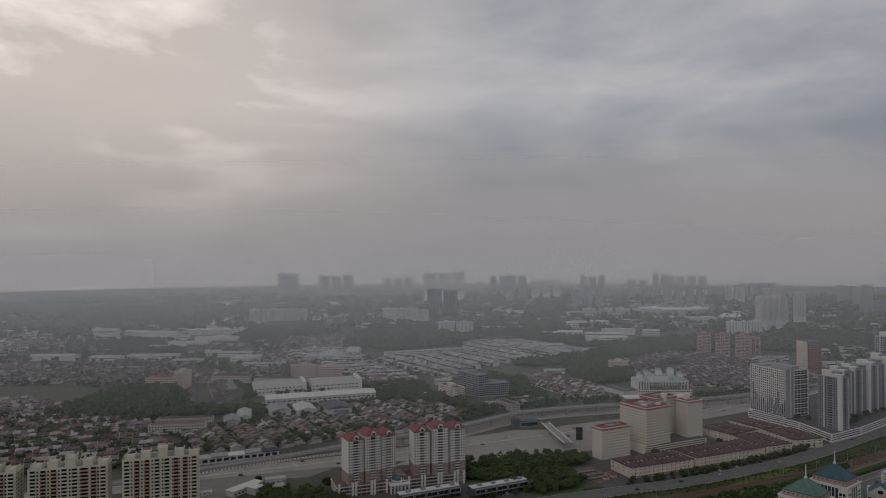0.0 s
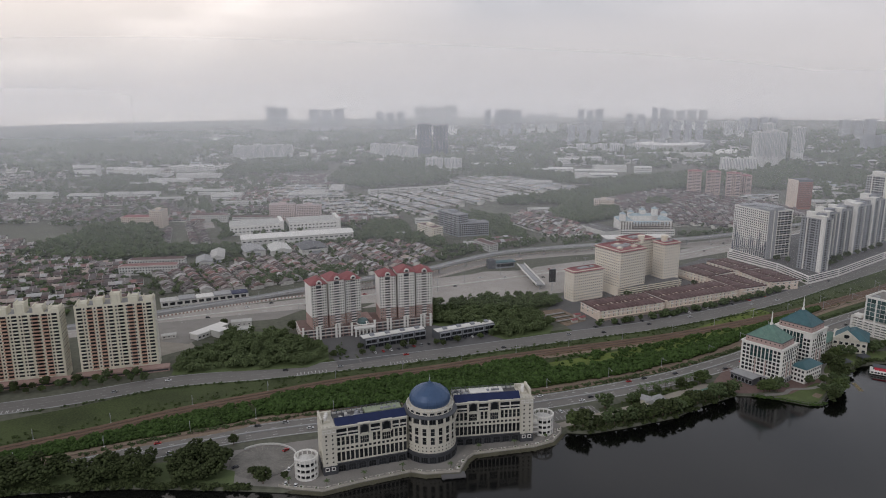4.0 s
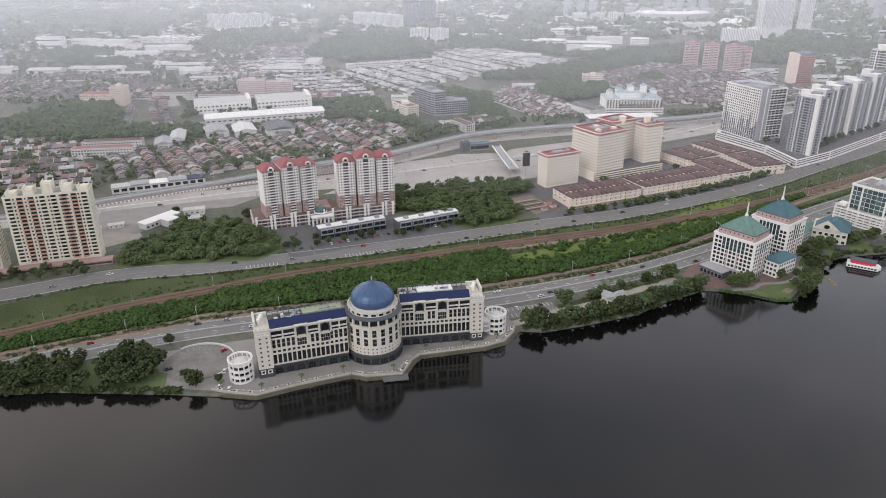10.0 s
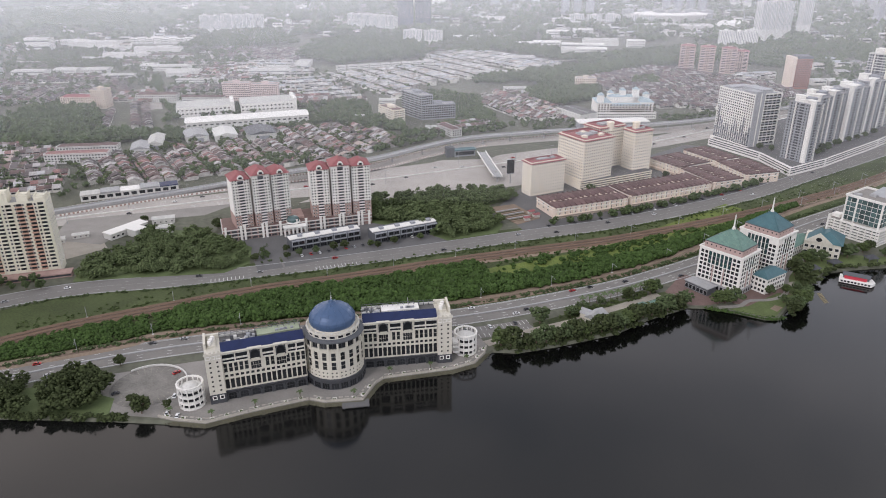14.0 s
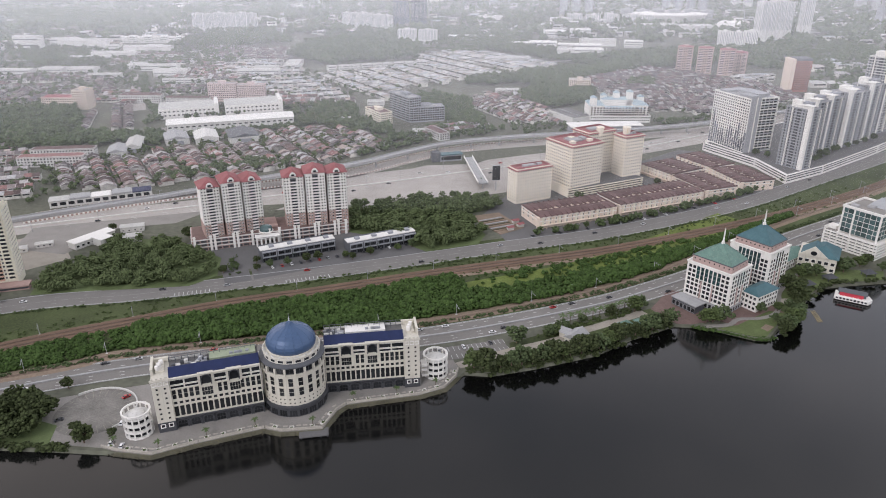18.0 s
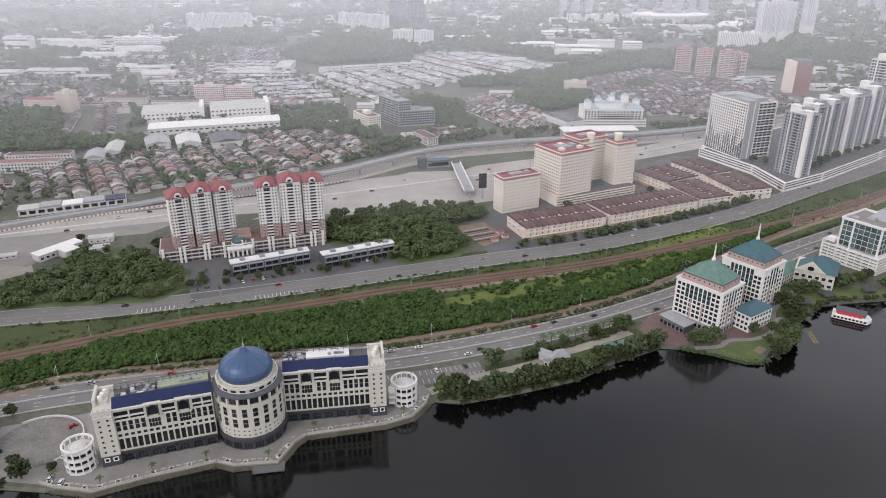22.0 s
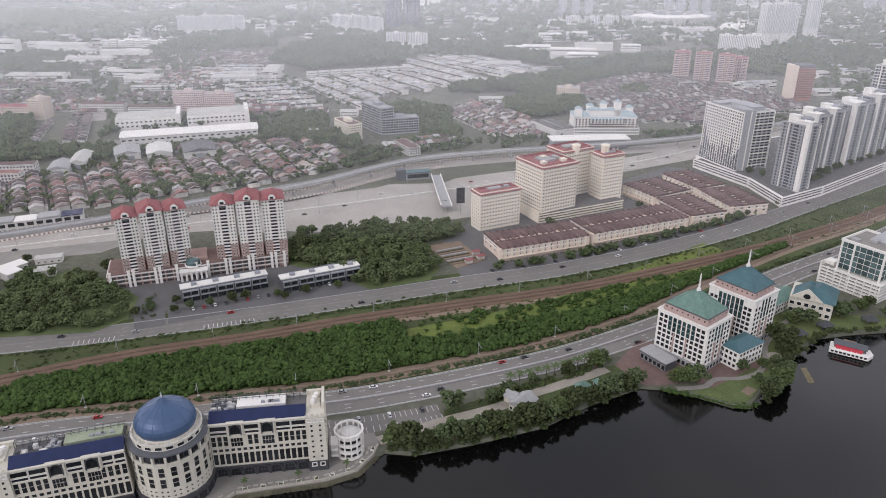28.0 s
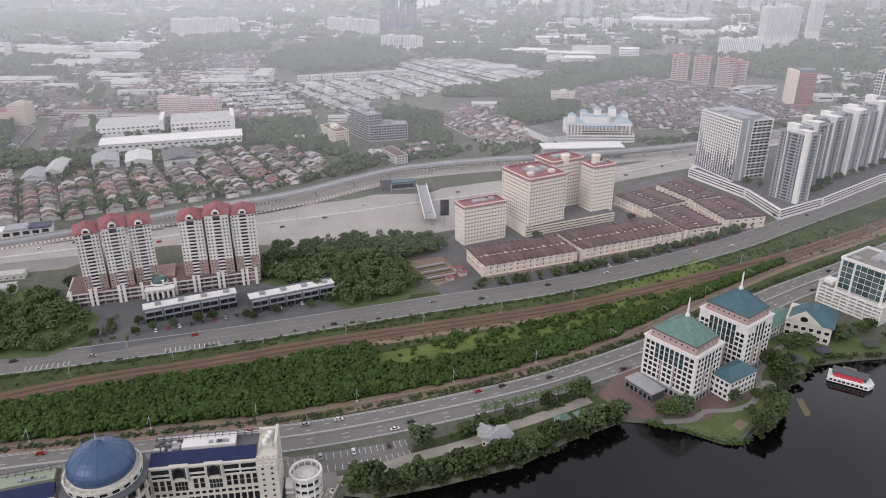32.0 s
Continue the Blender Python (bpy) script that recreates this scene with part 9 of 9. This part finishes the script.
for x, y, w, d, h in ((177, 1706, 60, 34, 16), (232, 1640, 90, 26, 20), (262, 1590, 60, 30, 16), (140, 1740, 70, 26, 10), (227, 1912, 60, 30, 18), (295, 1925, 50, 30, 20), (395, 1740, 40, 26, 15), (90, 1880, 60, 30, 8), (-10, 1880, 70, 30, 8)):
    works(x, y, (x + y) % 9 - 8, w, d, h, "white", "large cream institute building among woods", 3)
for k in range(8):
    works(-789 + 19 * k, 1780, 0, 16, 14, 13 + 2 * (k % 2), "white", "white distant walk-up flats", 3)
for k in range(13):
    works(-668 + 9.2 * k, 1532 + 0.3 * k, 2, 8, 15, 8 + (k % 3) * 0.7, "redrow_roof", "pale distant terrace with a tiled roof", 2)
for k in range(9):
    works(-218 + 20 * k, 1400 + 8.2 * k, 23, 18, 12, 7.5, "pale_roof", "white villa at the edge of the wood", 2)
works(-397, 1090, 3, 62, 14, 10, "redrow_roof", "pale walk-up flats behind the warehouse", 3)
dk = thing("market_roof", 158, 1044, -62, 0, "dark flat-roofed market hall with pale sides", "building")
bm = bmesh.new()
box(bm, 0, 0, -0.3, 57, 30, 8)
part("wall", bm, "offwhite", dk)
bm = bmesh.new()
box(bm, 0.6, 0.6, 8, 56.4, 29.4, 8.4)
part("roof", bm, "asphalt", dk)
for k in range(8):
    bm = bmesh.new()
    box(bm, 3 + 6.8 * k, 12, 8.4, 5 + 6.8 * k, 14, 9.6)
    part("roof_vent", bm, "grey", dk)

# woods and street trees among the houses
WOODS = (([(-640, 560), (-450, 600), (-330, 660), (-340, 700), (-405, 770), (-640, 700)], 260, (4, 8), (4, 8), 14, "garden trees behind the yellow blocks"),
         ([(-345, 985), (-330, 1075), (-250, 1085), (-165, 1100), (-150, 1000), (-180, 985), (-215, 1060)], 150, (6, 10), (5, 9), 12, "dark trees behind the warehouses"),
         ([(-100, 800), (-60, 840), (0, 890), (60, 925), (100, 955), (80, 970), (20, 990), (-30, 930), (-60, 900), (-100, 850)], 170, (4, 9), (4, 8), 14, "roadside trees beside the viaduct"),
         ([(110, 930), (170, 950), (200, 1000), (170, 990), (100, 985)], 40, (4, 7), (4, 6), 12, "small roadside trees by the tracks"),
         ([(300, 985), (420, 1030), (560, 1100), (540, 1130), (400, 1060), (290, 1010)], 120, (4, 8), (4, 7), 11, "roadside trees before the terraces"),
         ([(-500, 880), (-350, 895), (-330, 850), (-300, 900), (-345, 930), (-430, 905)], 130, (5, 9), (5, 9), 12, "trees beside the works"),
         ([(-600, 1044), (-521, 1071), (-440, 930), (-422, 908), (-351, 897), (-335, 868), (-442, 836), (-600, 850)], 640, (7, 12), (7, 13), 13, "dark dense wood behind the shop houses"),
         ([(-335, 1575), (-230, 1455), (-56, 1558), (-106, 1830), (-279, 1855), (-340, 1780)], 900, (9, 15), (10, 18), 11, "large dark wood on low ground"),
         ([(-640, 1690), (-520, 1702), (-382, 1774), (-391, 1844), (-540, 2080), (-640, 1990)], 560, (10, 16), (10, 17), 10, "dark wood beside the far road"),
         ([(128, 1127), (161, 1079), (205, 1110), (232, 1145), (245, 1215), (166, 1232), (128, 1190)], 330, (7, 12), (8, 14), 13, "dark wood beside the terrace rows"),
         ([(45, 1254), (122, 1275), (220, 1250), (232, 1320), (370, 1440), (360, 1480), (232, 1440), (131, 1365), (44, 1314)], 520, (8, 13), (7, 13), 11, "dark wood between works and terraces"),
         ([(27, 1761), (100, 1660), (223, 1525), (300, 1450), (379, 1442), (440, 1445), (640, 1500), (700, 1800), (426, 1660), (310, 1600), (149, 1735), (155, 1900)], 900, (10, 16), (9, 16), 10, "wide dark wood behind the terraces"),
         ([(-172, 975), (-89, 938), (-45, 922), (-60, 990), (-100, 1000), (-115, 1080), (-160, 1105), (-175, 1060)], 240, (6, 11), (6, 11), 16, "dark trees round the flats"),
         ([(-6, 1095), (5, 1020), (27, 985), (74, 968), (60, 1030), (50, 1123), (-13, 1180), (-60, 1100)], 260, (6, 11), (6, 11), 15, "trees between flats and terraces"),
         ([(305, 1254), (351, 1256), (366, 1324), (325, 1325)], 70, (7, 11), (6, 10), 12, "trees within the terrace field"),
         ([(-420, 1085), (-385, 1050), (-360, 985), (-372, 950), (-385, 1020), (-440, 1110), (-540, 1320), (-528, 1325)], 130, (6, 9), (5, 9), 11, "trees along the suburban road"),
         ([(-1000, 640), (-470, 700), (-420, 780), (-440, 836), (-600, 850), (-1000, 950)], 700, (5, 10), (5, 10), 10, "scattered suburban trees"),
         ([(-1000, 1060), (-600, 1060), (-340, 1120), (-220, 1130), (-330, 1290), (-480, 1500), (-1100, 1640)], 900, (6, 11), (5, 10), 9, "scattered suburban trees"),
         ([(-800, 1420), (-480, 1440), (-400, 1480), (-470, 1690), (-640, 1690), (-1000, 1650)], 420, (8, 13), (7, 12), 9, "scattered suburban trees"),
         ([(-230, 1340), (-60, 1110), (120, 1360), (30, 1640), (-60, 1560)], 90, (5, 8), (5, 8), 9, "scattered street trees"),
         ([(640, 1000), (1200, 1100), (1500, 1700), (640, 1800), (600, 1450)], 1000, (9, 15), (7, 14), 9, "scattered trees and woods"),
         ([(240, 1300), (300, 1090), (400, 1050), (560, 1160), (461, 1366), (380, 1440)], 160, (4, 6), (4, 6), 9, "small trees between terrace roofs"),
         ([(60, 1080), (96, 985), (176, 992), (133, 1180), (75, 1190)], 90, (4, 7), (4, 7), 10, "small trees between terrace roofs"),
         ([(-2300, 1650), (-1000, 1640), (-680, 1960), (-100, 1900), (640, 1800), (1500, 1700), (2300, 2300), (1800, 3200), (-2000, 3200)], 3400, (18, 42), (10, 20), 6, "far dark woods between suburbs"),
         ([(-100, 1620), (150, 1640), (200, 1900), (120, 2120), (-160, 2100)], 420, (10, 16), (8, 15), 9, "dark wood below the distant flats"),
         ([(-300, 1880), (-100, 1860), (-60, 2060), (-330, 2080)], 260, (10, 16), (8, 15), 9, "dark wood below the distant flats"),
         ([(560, 1460), (820, 1470), (1000, 1850), (690, 1840)], 420, (9, 15), (7, 13), 9, "dark wood beyond the brick tower"),
         ([(-330, 1180), (-100, 1110), (-60, 1240), (-230, 1370), (-420, 1480), (-420, 1380)], 170, (5, 9), (5, 9), 10, "street trees between the pale rows"),
         ([(-345, 900), (-180, 962), (-150, 985), (-165, 958), (-300, 893)], 130, (4, 8), (4, 8), 12, "row of dark trees before the warehouse"))
for k, (poly, n, size, tall_, per, lab) in enumerate(WOODS):
    wood("wood", poly, n, size, tall_, "leaf_dark", lab, 171 + k, per)

# far hills with woods
for x, y, rx, ry, h in ((-1180, 2320, 330, 200, 46), (-820, 2480, 300, 160, 36), (-1700, 2500, 420, 200, 40)):
    rng = np.random.default_rng(int(h * 7))
    bm = bmesh.new()
    bmesh.ops.create_grid(bm, x_segments=48, y_segments=32, size=1.0)
    for v in bm.verts:
        r2 = v.co.x ** 2 + v.co.y ** 2
        lift = max(0.0, 1 - r2) ** 1.4
        v.co = (x + v.co.x * rx, y + v.co.y * ry, -1.0 + lift * h * (0.8 + 0.45 * noise.noise(Vector((v.co.x * 3 + h, v.co.y * 3, 0)))) + lift * 5 * noise.noise(Vector((v.co.x * 23, v.co.y * 23, h))))
    solid("hill", bm, "leaf_dark", "low wooded hill in the distance", "hill", kind="structure")

# roads through the far town
for pts, wd in (([(-420, 1050), (-500, 1220), (-560, 1345)], 9), ([(-480, 1500), (-590, 1750), (-700, 1970)], 9), ([(-235, 1340), (-300, 1480), (-330, 1530)], 6), ([(-900, 1500), (-480, 1500), (-230, 1350), (60, 1480), (300, 1560)], 6), ([(560, 1040), (700, 1250), (900, 1650)], 10)):
    bm = bmesh.new()
    ribbon(bm, smooth_line(pts, 15), -wd, wd, 0.06)
    solid("far_road", bm, "concrete_road", "pale road through the suburb", "road", kind="structure")


# ---------------------------------------------------------------- far towers
def far(name, x, y, rz, w, d, h, wall, cols, floors, label, n=1, gap=4.0, group="distant towers", strips="mid_grey"):
    for k in range(n):
        c, s = math.cos(radians(rz)), math.sin(radians(rz))
        u = k * (w + gap)
        slab(name, x + u * c, y + u * s, rz, w, d, h * (1.0, 0.96, 1.03, 0.98)[k % 4], wall, cols, 1, 4, label, "apartment tower", group, z0=1, ww=w / cols * 0.45, wh=h * 0.7, joined=True, faces="fl", frame_mat=wall, glass=strips)


far("office_tower", -176, 2150, 2, 44, 30, 96, "navy_panel", 4, 24, "dark blue-grey glazed twin tower", 2, 6, strips="dark_grey")
far("white_tower", -312, 2090, -30, 24, 20, 44, "offwhite", 6, 14, "white slab of distant flats", 6, 3)
far("cream_flats", -128, 1795, -2, 44, 20, 31, "offwhite", 12, 9, "cream slab of distant flats", 2, 5)
far("white_tower", -694, 1992, 12, 27, 20, 47, "offwhite", 8, 15, "white slab of distant flats", 6, 1)
far("white_tower", 738, 1866, 14, 20, 26, 90, "offwhite", 5, 26, "tall white apartment slab", 4, 2)
far("white_tower", 880, 1965, 4, 24, 26, 96, "offwhite", 5, 30, "tall slim distant tower", 1)
far("white_tower", 845, 2080, 4, 24, 26, 100, "offwhite", 5, 30, "tall slim distant tower", 1)
far("white_flats", 598, 1720, -4, 26, 20, 38, "white", 7, 12, "white slab of distant flats", 3, 2)
far("white_tower", -240, 2900, 0, 52, 40, 127, "white", 8, 30, "pale hazy distant apartment tower", 3, 8)
for k, (x, y, w, h, n) in enumerate(((-1000, 3400, 60, 110, 2), (-780, 3350, 60, 100, 3), (110, 2950, 46, 110, 2), (230, 3100, 50, 86, 3), (330, 2500, 34, 72, 3), (640, 3000, 40, 90, 2), (820, 3300, 36, 105, 2), (690, 2620, 34, 80, 4), (900, 3350, 46, 92, 4),
                                     (1150, 3100, 40, 70, 4), (1400, 2750, 44, 74, 3), (1540, 2600, 40, 56, 3), (480, 3300, 42, 96, 3), (1000, 2850, 40, 66, 2), (60, 3500, 40, 90, 4), (500, 2350, 50, 34, 6), (-480, 3500, 50, 80, 3), (1250, 2300, 44, 50, 3), (330, 2280, 60, 24, 6))):
    far("distant_tower", x, y, (k * 7) % 20 - 10, w * 0.7, w * 0.6, h, ("grey", "pale_grey", "mid_grey", "offwhite", "mid_grey")[k % 5], 6, max(6, int(h / 5)), "hazy distant apartment tower", n, 12 + 5 * (k % 3))

std = thing("stadium", 640, 2330, 0, 0, "round pale stadium with a ring roof", "stadium")
bm = bmesh.new()
lathe(bm, [(96, -0.3), (104, 14), (110, 24)], 48)
for v in bm.verts:
    v.co.y *= 0.75
part("wall", bm, "offwhite", std)
bm = bmesh.new()
lathe(bm, [(111, 23.5), (111, 26), (64, 30), (62, 27)], 48)
for v in bm.verts:
    v.co.y *= 0.75
part("roof_ring", bm, "white", std)
for x, y, w, d, h in ((600, 2055, 90, 60, 16), (520, 2120, 90, 30, 12), (300, 1760, 80, 30, 14), (230, 1590, 76, 30, 14), (-640, 2260, 120, 40, 10), (60, 2330, 80, 50, 12), (-730, 1520, 90, 30, 12), (-700, 1600, 100, 26, 14), (-930, 1330, 90, 24, 10), (-900, 1700, 110, 40, 14), (-520, 1330, 60, 26, 9)):
    hl = thing("hall", x, y, 3, 0, "large pale flat-roofed distant hall", "hall", "distant halls")
    bm = bmesh.new()
    box(bm, 0, 0, -0.3, w, d, h)
    part("wall", bm, "offwhite", hl)
    bm = bmesh.new()
    gable(bm, -1, -1, w + 1, d + 1, h, h + 3, along="x")
    part("roof", bm, "pale_roof", hl)
shell = thing("shell_hall", 775, 2180, 0, 0, "white shell-roofed hall with a leaning mast", "hall")
bm = bmesh.new()
for k in range(5):
    lathe(bm, [(16, 4), (13, 12), (7, 17), (0.01, 19)], 14, -24 + 12 * k, (k % 2) * 8)
part("roof", bm, "white", shell)
bm = bmesh.new()
box(bm, -36, -12, -0.3, 36, 20, 5)
part("wall", bm, "offwhite", shell)
bm = bmesh.new()
lathe(bm, [(1.6, 0), (0.8, 62)], 8)
part("mast", bm, "steel", shell, "tall leaning white mast", pose(40, -8, 0, 0, -14, 0))


# ---------------------------------------------------------------- sheets that imitate morning haze
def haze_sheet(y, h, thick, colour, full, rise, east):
    """A flat upright sheet that imitates haze: its cover grows from the ground to the height rise and towards the west,
    and thins out from full * h to h.
    """
    m = bpy.data.materials.new("haze_imitation")
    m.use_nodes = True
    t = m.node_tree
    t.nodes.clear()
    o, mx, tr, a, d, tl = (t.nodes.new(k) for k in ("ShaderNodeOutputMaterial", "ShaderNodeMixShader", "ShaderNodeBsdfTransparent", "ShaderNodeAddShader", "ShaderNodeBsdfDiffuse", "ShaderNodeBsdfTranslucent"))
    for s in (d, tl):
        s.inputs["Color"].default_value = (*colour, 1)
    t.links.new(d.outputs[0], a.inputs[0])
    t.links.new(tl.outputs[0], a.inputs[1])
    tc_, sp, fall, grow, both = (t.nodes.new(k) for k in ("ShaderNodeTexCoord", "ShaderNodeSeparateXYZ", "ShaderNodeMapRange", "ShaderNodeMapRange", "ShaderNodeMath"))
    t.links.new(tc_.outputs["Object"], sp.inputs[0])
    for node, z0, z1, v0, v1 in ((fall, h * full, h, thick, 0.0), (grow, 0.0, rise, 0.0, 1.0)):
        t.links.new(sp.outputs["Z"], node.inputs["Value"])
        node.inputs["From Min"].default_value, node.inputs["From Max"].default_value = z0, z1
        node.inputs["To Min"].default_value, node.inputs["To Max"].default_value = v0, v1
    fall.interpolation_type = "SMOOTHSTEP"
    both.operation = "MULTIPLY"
    # more cover to the west imitates haze glowing towards the sun
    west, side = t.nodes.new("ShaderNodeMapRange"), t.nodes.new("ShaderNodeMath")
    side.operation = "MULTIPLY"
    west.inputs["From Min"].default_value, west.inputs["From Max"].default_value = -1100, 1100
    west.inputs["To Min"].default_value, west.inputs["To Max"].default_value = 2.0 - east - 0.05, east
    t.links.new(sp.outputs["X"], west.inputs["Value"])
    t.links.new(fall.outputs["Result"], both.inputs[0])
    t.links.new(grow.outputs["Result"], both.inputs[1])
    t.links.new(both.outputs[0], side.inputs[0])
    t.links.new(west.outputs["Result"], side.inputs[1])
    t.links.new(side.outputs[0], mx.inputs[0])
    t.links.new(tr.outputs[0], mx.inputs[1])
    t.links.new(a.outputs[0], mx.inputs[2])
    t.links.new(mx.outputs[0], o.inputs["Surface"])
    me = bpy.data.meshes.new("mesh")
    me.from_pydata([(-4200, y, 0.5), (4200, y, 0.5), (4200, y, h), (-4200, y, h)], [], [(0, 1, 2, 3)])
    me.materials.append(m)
    return tagged(new("haze_veil", me), "thin upright sheet that imitates pale morning haze", "haze", kind="structure")


# sheet colours imitate hazy light, the farthest one a warm horizon glow
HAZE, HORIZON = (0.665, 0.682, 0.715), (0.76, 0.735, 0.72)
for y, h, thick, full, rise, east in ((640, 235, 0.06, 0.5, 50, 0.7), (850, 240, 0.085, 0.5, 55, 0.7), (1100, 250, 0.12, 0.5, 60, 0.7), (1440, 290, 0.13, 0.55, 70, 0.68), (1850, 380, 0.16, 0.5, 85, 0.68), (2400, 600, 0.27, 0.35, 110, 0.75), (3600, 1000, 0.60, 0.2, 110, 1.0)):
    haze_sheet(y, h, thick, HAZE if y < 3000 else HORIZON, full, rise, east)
